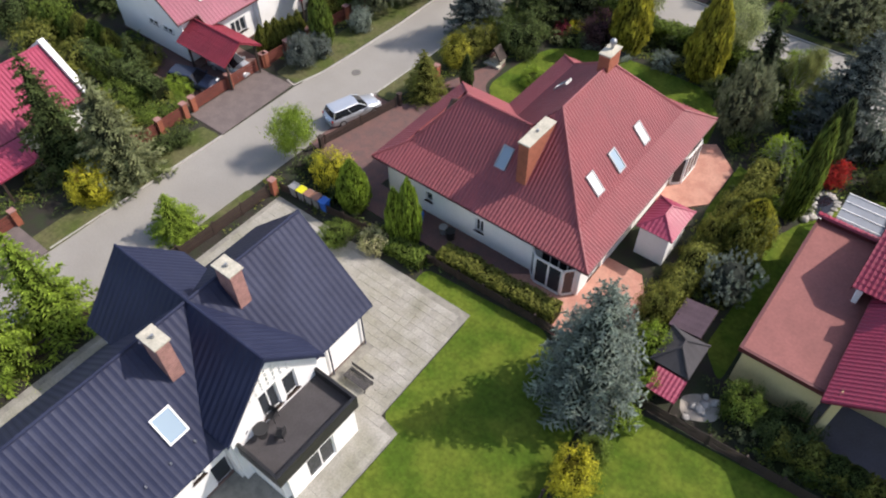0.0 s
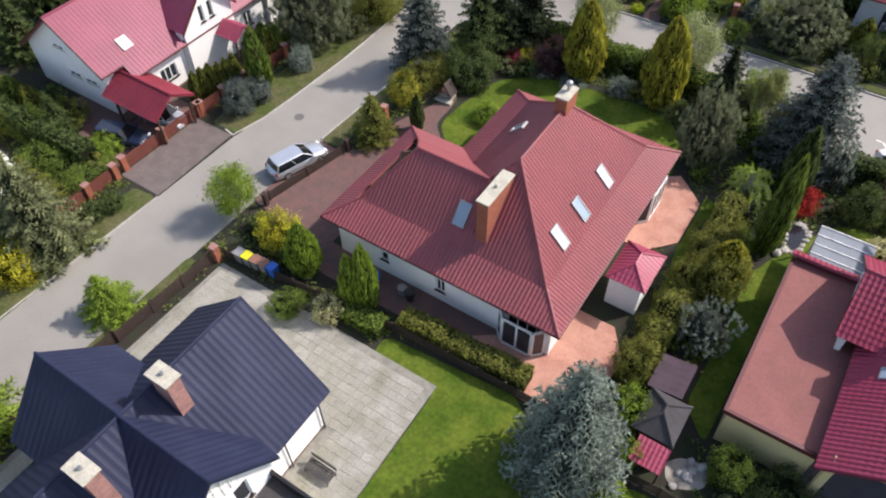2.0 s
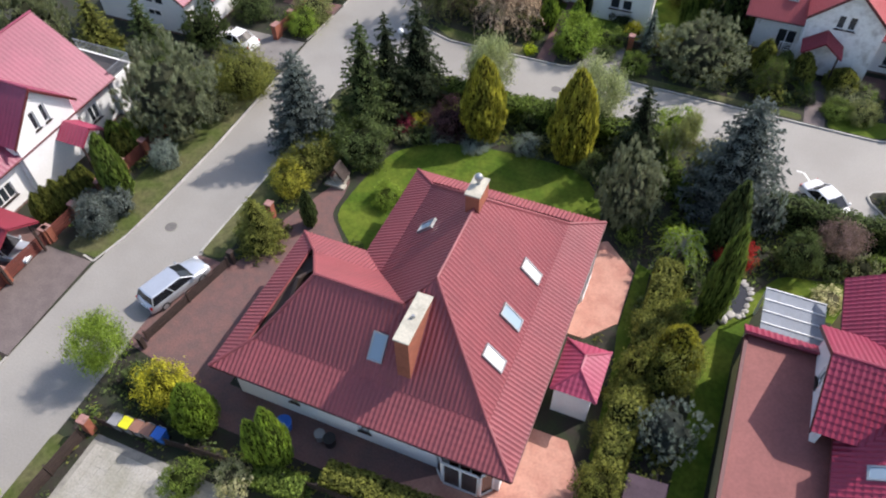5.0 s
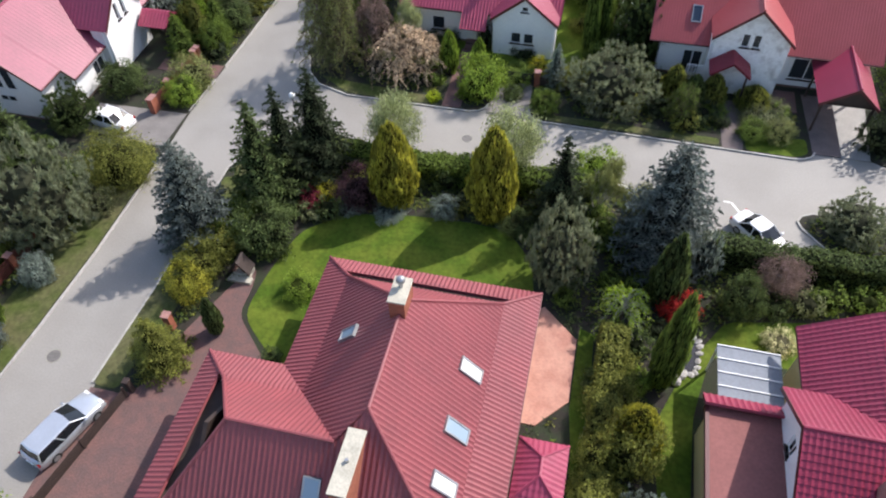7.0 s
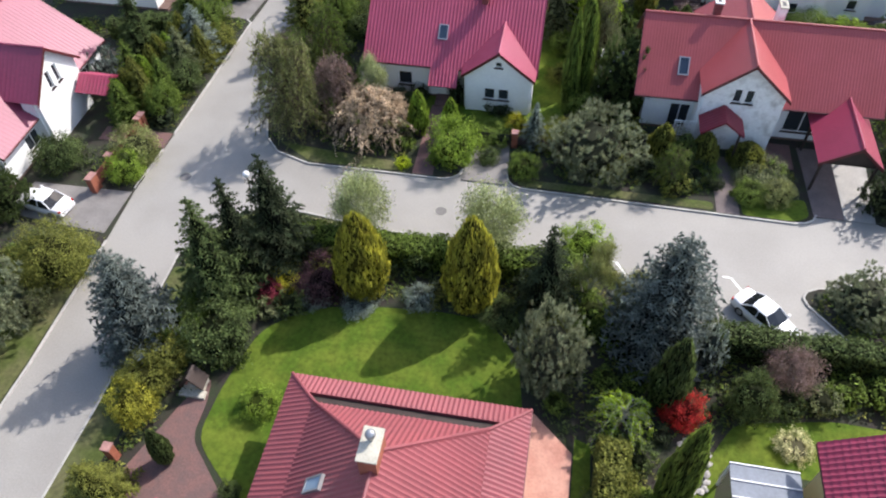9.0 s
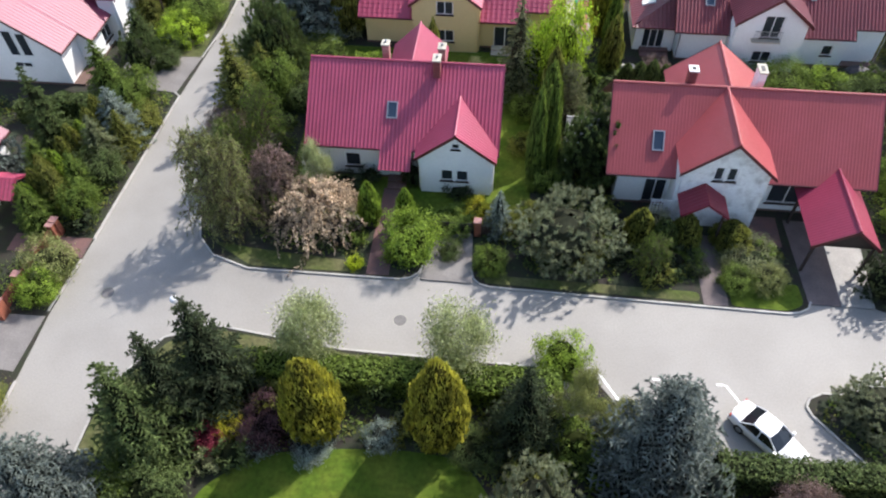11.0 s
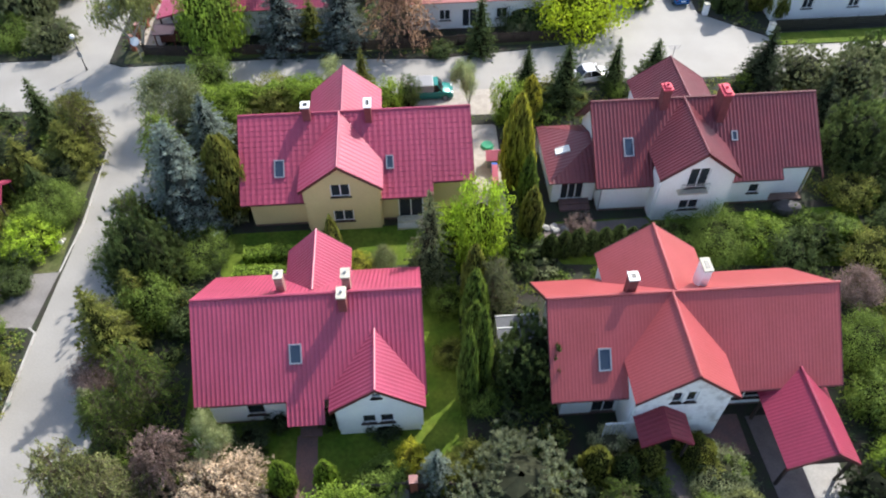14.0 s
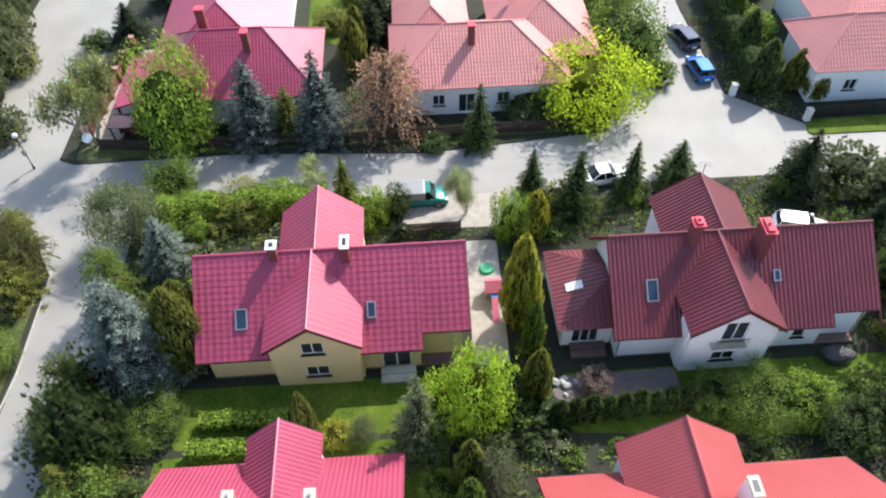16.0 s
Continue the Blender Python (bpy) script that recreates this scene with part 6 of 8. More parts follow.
plant("thuja", "deep", 5.3, 26.0, 2.6, 1.8)
plant("thuja", "deep", 6.4, 26.1, 2.4, 1.8)
plant("bush", "yellow", -5.6, 17.4, 2.3, 2.6)
plant("bush", "green", -5.5, 19.4, 1.5, 1.9)
plant("bush", "lime", -5.2, 22.3, 1.1, 2.0)
plant("blue_spruce", "steel", -35.3, 48.9, 8.9, 5.8)
plant("spruce", "deep", -31.8, 52.8, 9.8, 6.2)
plant("spruce", "dark", -30.8, 54.8, 9.6, 5.4)
plant("spruce", "dark", -29.2, 57.0, 9.6, 6.2)
plant("thuja", "gold", -23.0, 55.2, 7.5, 3.3)
plant("thuja", "gold", -15.9, 55.3, 8.3, 3.3)
plant("spruce", "dark", -11.2, 55.6, 8.2, 5.2)
plant("pine", "ash", -10.5, 50.6, 6.5, 4.4)
plant("blue_spruce", "steel", -4.1, 54.4, 9.8, 7.2)
plant("pine", "blue", -1.3, 52.9, 4.2, 2.0)
plant("haze", "pale", -24.2, 59.7, 6.2, 4.8)
plant("haze", "pale", -15.2, 60.0, 6.2, 5.4)
plant("bush", "lime", -8.9, 60.9, 2.3, 3.0)
plant("willow", "sage", -8.6, 57.0, 5.0, 3.0)
plant("willow", "sage", -6.2, 55.6, 4.4, 2.6)
plant("bush", "purple", -25.5, 54.6, 2.9, 3.0)
plant("bush", "red", -29.0, 53.7, 1.3, 1.9)
plant("bush", "yellow", -27.9, 54.5, 1.3, 1.7)
plant("bush", "blue", -23.1, 54.0, 0.7, 2.4)
plant("bush", "blue", -26.0, 53.8, 0.9, 1.9)
plant("bush", "blue", -19.1, 54.7, 1.5, 2.0)
plant("bush", "deep", -13.8, 54.6, 1.0, 2.8)
plant("bush", "deep", -22.1, 57.4, 1.1, 2.1)
plant("thuja", "deep", -3.7, 50.1, 6.7, 2.1)
plant("thuja", "green", -3.6, 44.0, 8.9, 1.8)
plant("contorted", "spring", -6.2, 47.7, 3.8, 4.6)
plant("bush", "crimson", -2.8, 49.3, 1.9, 2.4)
plant("bush", "olive", -6.2, 43.5, 1.8, 2.7)
plant("bush", "deep", -7.1, 42.9, 1.4, 2.0)
plant("bush", "olive", -6.4, 41.5, 2.0, 3.2)
plant("bush", "olive", -5.1, 38.7, 3.8, 3.2)
plant("bush", "olive", -7.0, 37.8, 3.4, 2.0)
plant("bush", "lime", -5.0, 43.4, 1.3, 1.7)
plant("haze", "mauve", 3.5, 52.7, 3.0, 4.0)
plant("bush", "deep", 1.1, 50.5, 2.9, 2.7)
plant("bush", "deep", -0.6, 54.7, 1.8, 2.3)
plant("pine", "ash", 8.9, 59.0, 2.8, 4.6)
plant("bush", "lime", -26.9, 45.8, 1.4, 2.3)
plant("bush", "deep", -26.7, 40.4, 1.1, 1.2)
plant("thuja", "deep", -31.0, 41.7, 3.6, 1.1)
plant("bush", "white", 3.5, 48.4, 0.7, 2.1)
plant("pine", "ash", -46.2, 47.3, 7.6, 7.2)
plant("pine", "grey", -43.8, 49.7, 2.2, 2.7)
plant("bush", "olive", -43.8, 53.4, 3.7, 4.8)
plant("pine", "deep", -50.9, 58.0, 3.4, 4.5)
plant("bush", "steel", -45.5, 36.8, 2.2, 2.6)
plant("thuja", "green", -48.4, 42.8, 3.4, 1.7)
plant("thuja", "green", -47.8, 43.6, 3.1, 1.5)
plant("bush", "blue", -44.5, 43.1, 2.1, 1.8)
plant("bush", "deep", -49.3, 63.4, 2.4, 3.6)
plant("bush", "lime", -43.6, 62.8, 2.0, 2.8)
plant("bush", "sage", -43.7, 64.9, 2.6, 3.4)
plant("bush", "green", -43.9, 70.3, 3.1, 2.6)
plant("spruce", "green", -46.5, 68.8, 4.4, 3.4)
plant("spruce", "olive", -45.6, 70.8, 5.0, 3.4)
plant("spruce", "green", -44.5, 72.3, 4.4, 3.2)
plant("bush", "deep", -43.9, 74.0, 2.6, 3.4)
plant("spruce", "grey", -44.4, 75.8, 4.8, 4.0)
plant("spruce", "olive", -43.3, 77.5, 4.0, 3.6)
plant("spruce", "deep", -48.4, 76.7, 8.4, 4.2)
plant("pine", "blue", -50.2, 73.2, 3.2, 4.2)
plant("spruce", "blue", -44.0, 78.6, 5.3, 4.7)
plant("spruce", "green", -47.0, 83.6, 6.0, 4.5)
plant("pine", "deep", -45.8, 87.4, 4.3, 3.6)
plant("bush", "spring", -43.9, 92.6, 2.4, 4.1)
plant("spruce", "olive", -34.8, 81.7, 8.3, 5.2)
plant("larch", "sage", -33.3, 70.4, 8.2, 5.4)
plant("larch", "sage", -31.6, 69.7, 8.4, 4.4)
plant("arching", "mauve", -29.6, 72.4, 6.0, 5.0)
plant("arching", "peach", -26.4, 70.6, 4.4, 7.6)
plant("arching", "peach", -25.2, 71.4, 3.6, 4.8)
plant("willow", "pale", -27.1, 73.4, 4.8, 3.0)
plant("thuja", "lime", -22.6, 71.4, 4.2, 1.6)
plant("thuja", "lime", -20.0, 71.4, 3.8, 1.5)
plant("bush", "lime", -19.3, 68.8, 3.3, 3.8)
plant("bush", "green", -16.8, 71.5, 1.2, 3.1)
plant("bush", "yellow", -15.0, 72.8, 1.4, 2.1)
plant("bush", "yellowgreen", -23.0, 67.4, 0.6, 1.2)
plant("spruce", "blue", -13.4, 71.5, 4.2, 2.7)
plant("bush", "green", -13.8, 68.1, 1.6, 2.3)
plant("bush", "dark", -25.0, 74.7, 1.3, 2.4)
plant("bush", "dark", -23.4, 75.9, 1.3, 1.6)
plant("bush", "dark", -20.1, 75.8, 2.3, 1.6)
plant("bush", "dark", -16.5, 75.1, 1.0, 2.2)
plant("pine", "deep", -6.7, 77.6, 6.4, 5.7)
plant("pine", "ash", -8.7, 69.8, 5.0, 6.8)
plant("thuja", "olive", -3.8, 71.0, 3.8, 2.1)
plant("thuja", "olive", -0.6, 71.3, 3.2, 2.1)
plant("thuja", "olive", 2.7, 71.7, 2.2, 2.7)
plant("bush", "green", -0.6, 70.1, 1.0, 2.6)
plant("bush", "grey", 3.7, 70.6, 1.3, 4.4)
plant("bush", "sage", 4.5, 68.3, 1.6, 2.4)
plant("bush", "green", 2.6, 68.0, 1.3, 2.3)
plant("larch", "green", -3.0, 68.7, 3.4, 3.2)
plant("bush", "white", -2.4, 72.9, 1.4, 2.5)
plant("bush", "green", -10.3, 76.4, 1.8, 2.6)
plant("pine", "dark", 12.1, 68.4, 3.2, 4.2)
plant("pine", "deep", -34.6, 87.4, 4.0, 4.1)
plant("pine", "deep", -33.8, 88.8, 6.5, 5.5)
plant("pine", "deep", -30.7, 90.4, 1.7, 4.7)
plant("larch", "green", -31.6, 77.6, 6.8, 4.3)
plant("haze", "mauve", -35.6, 79.7, 3.0, 4.2)
plant("spruce", "blue", -31.2, 94.9, 8.1, 5.4)
plant("thuja", "olive", -28.6, 97.1, 7.0, 3.0)
plant("larch", "lime", -34.6, 100.8, 5.6, 4.6)
plant("pine", "deep", -34.6, 93.6, 4.2, 3.9)
plant("spruce", "grey", -12.8, 87.6, 9.3, 4.5)
plant("bush", "spring", -9.2, 89.4, 7.4, 4.1)
plant("bush", "spring", -11.4, 89.0, 5.4, 3.6)
plant("larch", "grey", -8.7, 84.0, 5.3, 3.3)
plant("thuja", "green", -10.1, 77.8, 9.0, 1.4)
plant("thuja", "green", -11.1, 76.6, 9.0, 1.3)
plant("thuja", "gold", -5.3, 97.0, 9.7, 2.7)
plant("thuja", "green", -4.7, 94.4, 6.0, 1.5)
plant("thuja", "olive", -4.9, 91.0, 5.6, 1.9)
plant("bush", "green", -4.8, 91.9, 2.2, 1.9)
plant("bush", "mauve", -0.8, 91.2, 1.5, 2.2)
plant("bush", "green", 9.3, 88.8, 2.8, 4.8)
plant("bush", "lime", 12.5, 88.6, 2.7, 3.7)
plant("bush", "green", 6.7, 89.5, 2.1, 3.4)
plant("pine", "deep", 16.5, 88.3, 3.1, 4.8)
plant("bush", "deep", 14.3, 86.7, 3.2, 3.6)
plant("blue_spruce", "blue", -31.6, 94.5, 10.6, 6.2)
plant("spruce", "blue", -31.7, 104.4, 5.5, 4.9)
plant("thuja", "olive", -28.6, 95.5, 8.2, 3.5)
plant("larch", "green", -33.6, 97.6, 5.4, 4.2)
plant("haze", "grey", -35.0, 107.2, 6.0, 7.0)
plant("bush", "lime", -30.7, 108.8, 2.1, 4.6)
plant("bush", "olive", -26.4, 109.6, 2.3, 5.1)
plant("bush", "lime", -23.8, 110.0, 2.3, 3.3)
plant("bush", "green", -33.0, 112.4, 3.5, 4.3)
plant("willow", "pale", -21.8, 112.2, 2.2, 4.3)
plant("spruce", "olive", -18.0, 109.5, 6.0, 3.1)
plant("bush", "lime", -16.1, 107.8, 3.3, 3.2)
plant("bush", "deep", -13.8, 108.5, 2.9, 2.1)
plant("willow", "pale", -8.2, 108.0, 4.6, 3.4)
plant("spruce", "deep", -2.5, 110.1, 4.9, 3.2)
plant("spruce", "deep", 0.6, 107.4, 7.0, 4.6)
plant("spruce", "deep", 5.7, 109.4, 5.8, 3.2)
plant("spruce", "deep", 9.8, 110.3, 4.8, 4.2)
plant("spruce", "dark", 19.6, 108.6, 6.8, 5.0)
plant("bush", "green", 5.8, 108.4, 1.5, 1.7)
plant("bush", "green", 18.5, 108.4, 1.9, 1.9)
plant("pine", "grey", 24.3, 109.2, 3.3, 6.1)
plant("bush", "lime", -4.8, 105.6, 4.3, 3.0)
plant("thuja", "gold", -2.9, 105.4, 5.0, 2.1)
plant("bush", "lime", -33.2, 119.0, 10.2, 7.0)
plant("spruce", "steel", -26.3, 119.0, 8.6, 6.4)
plant("spruce", "olive", -23.3, 119.2, 5.6, 4.2)
plant("spruce", "steel", -20.3, 118.6, 9.4, 6.2)
plant("larch", "brown", -14.2, 118.9, 7.8, 8.0)
plant("spruce", "deep", -6.3, 116.3, 6.9, 3.7)
plant("bush", "deep", -1.3, 121.1, 2.7, 5.3)
plant("bush", "yellowgreen", 4.5, 121.0, 6.0, 9.4)
plant("bush", "green", 9.2, 128.4, 6.2, 9.0)
plant("bush", "deep", -10.3, 116.2, 1.4, 2.3)
plant("spruce", "dark", -15.8, 132.6, 5.4, 5.3)
plant("willow", "sage", -41.0, 119.2, 8.4, 7.0)
plant("thuja", "deep", 21.4, 122.2, 5.7, 2.7)
plant("thuja", "deep", 21.4, 127.2, 5.6, 2.8)
plant("thuja", "olive", 24.5, 122.2, 4.4, 2.2)
plant("bush", "deep", -34.7, 91.5, 1.7, 7.3)
plant("bush", "deep", -35.2, 89.5, 2.8, 3.8)
plant("bush", "green", -30.7, 91.1, 1.7, 4.8)
plant("thuja", "olive", -20.0, 88.9, 5.9, 1.4)
plant("bush", "gold", -18.3, 88.6, 1.5, 2.2)
plant("haze", "grey", -16.4, 88.4, 2.6, 2.4)
plant("bush", "lime", -19.6, 88.7, 1.0, 1.5)
plant("pine", "grey", -8.6, 85.5, 2.1, 4.5)
plant("spruce", "olive", -43.2, 102.1, 5.2, 5.4)
plant("larch", "olive", -42.4, 104.6, 5.5, 4.6)
plant("bush", "green", -43.3, 96.2, 2.5, 4.7)
plant("spruce", "dark", -41.5, 136.8, 4.0, 4.8)
plant("pine", "grey", -53.6, 132.2, 6.0, 7.3)
plant("pine", "grey", -50.0, 121.0, 3.0, 5.2)
plant("bush", "deep", -44.7, 134.9, 1.8, 2.9)
# west gardens, between the houses
for kind, tint, x, y, h, w in (
    ("thuja", "green", -66, 25, 3.6, 2.2), ("thuja", "green", -64.2, 25.4, 3.4, 2.0), ("thuja", "olive", -62.4, 25.6, 3.6, 2.1), ("thuja", "green", -60.6, 25.9, 3.5, 2.1), ("thuja", "olive", -58.8, 26.1, 3.2, 2.0),
    ("bush", "olive", -60.0, 23.2, 2.6, 3.6), ("bush", "green", -57.0, 24.4, 2.4, 3.0), ("spruce", "deep", -54.8, 25.6, 4.5, 3.2), ("bush", "olive", -55.7, 27.3, 2.0, 2.6), ("bush", "deep", -71, 23.6, 3.4, 4.4), ("bush", "green", -69, 26.2, 3.0, 4.0),
    ("spruce", "deep", -72.5, 27.5, 6.0, 4.6), ("bush", "olive", -65.5, 22.8, 2.6, 4.0), ("bush", "green", -52.6, 22.4, 2.2, 3.2), ("bush", "lime", -50.2, 26.2, 1.7, 2.4), ("spruce", "olive", -49.0, 19.6, 5.2, 4.0),
    ("spruce", "dark", -49.2, 101.6, 7.0, 5.2), ("spruce", "olive", -45.8, 99.6, 5.6, 4.6), ("spruce", "deep", -46.4, 106.5, 6.4, 4.4), ("thuja", "olive", -47.6, 98.4, 3.8, 2.4), ("bush", "lime", -44.6, 94.4, 2.2, 3.6), ("spruce", "deep", -47.0, 90.8, 4.4, 4.0),
    ("bush", "green", -45.2, 84.0, 2.4, 3.4), ("spruce", "green", -44.2, 81.2, 4.2, 3.8), ("bush", "olive", -42.9, 80.2, 2.0, 2.8), ("spruce", "green", -47.4, 72.8, 5.2, 3.8), ("bush", "deep", -46.0, 79.4, 2.6, 3.2),
    # beside and behind the eastern gardens
    ("bush", "green", 16.2, 78.5, 3.2, 4.4), ("haze", "mauve", 17.6, 82.7, 3.6, 4.2), ("bush", "green", 15.6, 74.4, 3.0, 4.1), ("bush", "olive", 20.3, 86.3, 2.8, 4.2), ("bush", "lime", 15.0, 70.2, 2.4, 3.2), ("bush", "deep", 19.0, 75.6, 3.4, 4.0),
    ("bush", "olive", 20.6, 80.0, 3.0, 4.1), ("bush", "green", 22.8, 84.0, 3.2, 4.1), ("spruce", "deep", 23.6, 89.0, 6.0, 4.6), ("pine", "deep", 23.4, 97.4, 6.4, 6.4), ("spruce", "dark", 22.0, 101.6, 6.4, 4.4), ("bush", "olive", 21.8, 93.2, 2.2, 3.8), ("bush", "deep", 25.8, 92.6, 3.0, 4.1),
    ("bush", "green", -11.8, 84.6, 1.6, 2.6), ("bush", "olive", -12.0, 80.2, 1.4, 2.2), ("bush", "deep", -30.2, 84.2, 2.6, 3.6), ("larch", "green", -33.4, 75.4, 5.4, 3.8), ("spruce", "grey", -35.4, 77.4, 3.6, 3.0), ("spruce", "olive", -34.0, 85.6, 5.2, 4.0),
):
    plant(kind, tint, x, y, h, w)
# a clipped row of thujas before the front window
for k in range(6):
    plant("thuja", "olive", -48.9 + 0.26 * k, 34.9 + 0.68 * k, 2.9 + 0.12 * (k % 3), 1.25)
for k in range(4):
    plant("thuja", "olive", -47.9 + 0.12 * k, 42.3 + 0.7 * k, 2.7 + 0.1 * (k % 2), 1.2)
# gardens and woods beyond the far houses
for kind, tint, x, y, h, w in (
    ("pine", "grey", -54.5, 127, 7.5, 7.5), ("pine", "deep", -57, 133, 8.0, 8.0), ("pine", "grey", -55, 137, 8.0, 7.0), ("pine", "deep", -57, 143, 8.5, 8.5), ("bush", "green", -57, 147, 4.0, 6.5), ("pine", "deep", -63, 127, 8.0, 8.0), ("bush", "sage", -51.6, 131.5, 2.6, 4.0), ("bush", "green", -55, 122, 2.6, 5.0),
    ("spruce", "dark", -38.5, 143.5, 6.0, 5.0), ("bush", "dark", -40.3, 131.6, 2.4, 2.6), ("thuja", "olive", -17.6, 128.5, 6.2, 2.6), ("thuja", "olive", -17.4, 131.5, 5.6, 2.4), ("spruce", "dark", -15.2, 135.6, 7.8, 5.6), ("bush", "olive", -20.2, 136.2, 2.2, 3.6), ("bush", "olive", -17.6, 142, 2.0, 3.6),
    ("bush", "green", 12.0, 124.4, 2.6, 3.2), ("bush", "green", 9.0, 136.5, 4.6, 6.5), ("bush", "olive", 5.4, 142.0, 3.2, 5.5), ("bush", "lime", 24.2, 131.6, 2.4, 4.0), ("thuja", "green", 22.2, 133.4, 5.0, 2.4), ("bush", "deep", 26.2, 140.0, 3.0, 5.0), ("bush", "green", 36.0, 142.0, 4.0, 7.0), ("thuja", "olive", 26.0, 120.6, 3.8, 2.2),
    ("bush", "deep", 0.8, 120.2, 2.6, 4.2), ("bush", "grey", -1.9, 119.4, 1.6, 2.6), ("bush", "dark", 20.8, 110.6, 2.6, 3.0), ("pine", "grey", 27.6, 106.8, 5.0, 6.0), ("pine", "deep", 31.0, 110.0, 4.0, 5.0), ("bush", "green", 28.5, 101.0, 2.8, 4.2), ("spruce", "deep", 27.4, 96.0, 6.0, 4.2),
):
    plant(kind, tint, x, y, h, w)
for kind, tint, x, y, h, w in (("thuja", "green", -10.3, 80.2, 6.4, 1.8), ("thuja", "green", -10.1, 82.4, 7.0, 1.9), ("thuja", "olive", -9.9, 84.8, 6.6, 1.9), ("spruce", "deep", -67, 31, 7.0, 5.0), ("pine", "deep", -70, 37, 7.0, 7.0), ("bush", "olive", -66, 43, 3.6, 5.5), ("spruce", "dark", -69, 48, 8.0, 5.5),
                               ("bush", "green", -72, 31, 3.4, 5.0), ("bush", "olive", -64.5, 37, 2.6, 4.0), ("pine", "grey", -64, 51.5, 6.0, 6.0), ("spruce", "olive", -58, 52.6, 7.0, 5.0), ("spruce", "deep", -53.4, 53.6, 6.6, 4.6), ("bush", "green", -33.0, 85.2, 4.2, 4.1)):
    plant(kind, tint, x, y, h, w)
for kind, tint, x, y, h, w in (("larch", "green", -35.4, 92.6, 5.0, 3.8), ("spruce", "deep", -35.2, 90.2, 5.4, 4.0), ("larch", "sage", -35.2, 82.8, 5.0, 3.8), ("spruce", "deep", -44.6, 98.0, 4.2, 3.4), ("bush", "deep", -44.4, 91.4, 1.8, 2.8), ("bush", "dark", -43.6, 100.2, 2.0, 2.8), ("bush", "deep", -44.0, 88.6, 1.6, 2.4),
                               ("spruce", "olive", -48.0, 95.2, 4.8, 4.2), ("bush", "deep", -43.8, 106.4, 2.0, 3.0), ("bush", "olive", -45.2, 108.6, 2.0, 3.2), ("bush", "deep", -16.6, 69.0, 1.0, 1.6), ("bush", "olive", -13.0, 71.6, 1.6, 2.2), ("bush", "olive", -11.2, 72.4, 1.7, 2.4), ("bush", "dark", 0.2, 69.0, 1.0, 1.4), ("thuja", "deep", -2.2, 70.6, 3.4, 1.9)):
    plant(kind, tint, x, y, h, w)

# ---- hedges ----
def hedge(x0, y0, x1, y1, width, height, tint, label, lumps=0.12):
    """A hedge along a line: leaves with an uneven top over a core coloured as inner shade."""
    rng = np.random.default_rng(int(abs(x0 * 31 + y0 * 17) * 10) + 5)
    a, b = np.array([x0, y0]), np.array([x1, y1])
    length = np.linalg.norm(b - a)
    d = (b - a) / length
    s = np.array([-d[1], d[0]])
    n = int(min(16000, (length * (width + 2 * height) + 2 * width * height) * 150))
    u = rng.uniform(0, length, n)
    rows = np.array([noise.noise(Vector((k * 0.8, x0, y0))) for k in np.linspace(0, length, 200)])
    top = height * (1 + lumps * 2 * np.interp(u, np.linspace(0, length, 200), rows))
    side = rng.uniform(0, 1, n)
    share = width / (width + 2 * height)
    on_top = side < share
    v = np.where(on_top, rng.uniform(-width / 2, width / 2, n), np.where(side < (1 + share) / 2, -width / 2, width / 2) * rng.uniform(0.9, 1.08, n))
    z = np.where(on_top, top * rng.uniform(0.94, 1.05, n), top * rng.uniform(0.02, 1.0, n))
    edge = np.clip(np.abs(v) / (width / 2), 0, 1)
    z = np.where(on_top, z - 0.16 * height * edge ** 3, z)
    pts = np.stack([a[0] + d[0] * u + s[0] * v, a[1] + d[1] * u + s[1] * v, 0.09 + z], 1) + rng.normal(0, 0.04, (n, 3))
    out = np.where(on_top[:, None], np.array([[0, 0, 1.0]]), np.sign(v)[:, None] * np.array([[s[0], s[1], 0.3]]))
    nrm = unit(out + rng.normal(0, 0.5, (n, 3)))
    up = unit(np.cross(nrm, rng.normal(0, 1, (n, 3))))
    pieces = [(*leaf_blades(pts, nrm, up, rng.uniform(0.05, 0.085, n), rng.uniform(0.07, 0.12, n)), 0)]
    steps = max(2, int(length / 0.8))
    ring, idx = [], []
    for k in range(steps + 1):
        q = length * k / steps
        h = height * (1 + lumps * 2 * float(np.interp(q, np.linspace(0, length, 200), rows))) * 0.93
        for v0, z0 in ((-0.46, 0), (-0.46, 0.8), (-0.3, 1), (0.3, 1), (0.46, 0.8), (0.46, 0)):
            ring.append((a[0] + d[0] * q + s[0] * v0 * width, a[1] + d[1] * q + s[1] * v0 * width, 0.06 + z0 * h))
    for k in range(steps):
        idx += [(6 * k + i, 6 * k + i + 1, 6 * k + 7 + i, 6 * k + 6 + i) for i in range(5)]
    idx += [(5, 4, 3, 2, 1, 0), tuple(6 * steps + i for i in range(6))]
    pieces.append((np.array(ring), idx, 1))
    top_ob = thing("hedge", label, "hedge", (x0, y0, 0.09), "hedges")
    # The second mesh is a dark filler, coloured as the hedge's inner shade.
    for nm, piece, mat in (("leaves", pieces[0], FOLIAGE[tint]), ("inner_growth", pieces[1], INNER_SHADE[tint])):
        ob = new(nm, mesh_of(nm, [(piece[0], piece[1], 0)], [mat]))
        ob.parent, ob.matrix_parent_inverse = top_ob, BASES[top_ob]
    return top_ob


hedge(-21.0, 25.55, -12.0, 25.9, 1.3, 1.35, "olive", "golden-green clipped hedge along the fence")
hedge(-24.6, 24.15, -21.6, 24.3, 1.3, 0.9, "green", "low square-clipped green hedge")
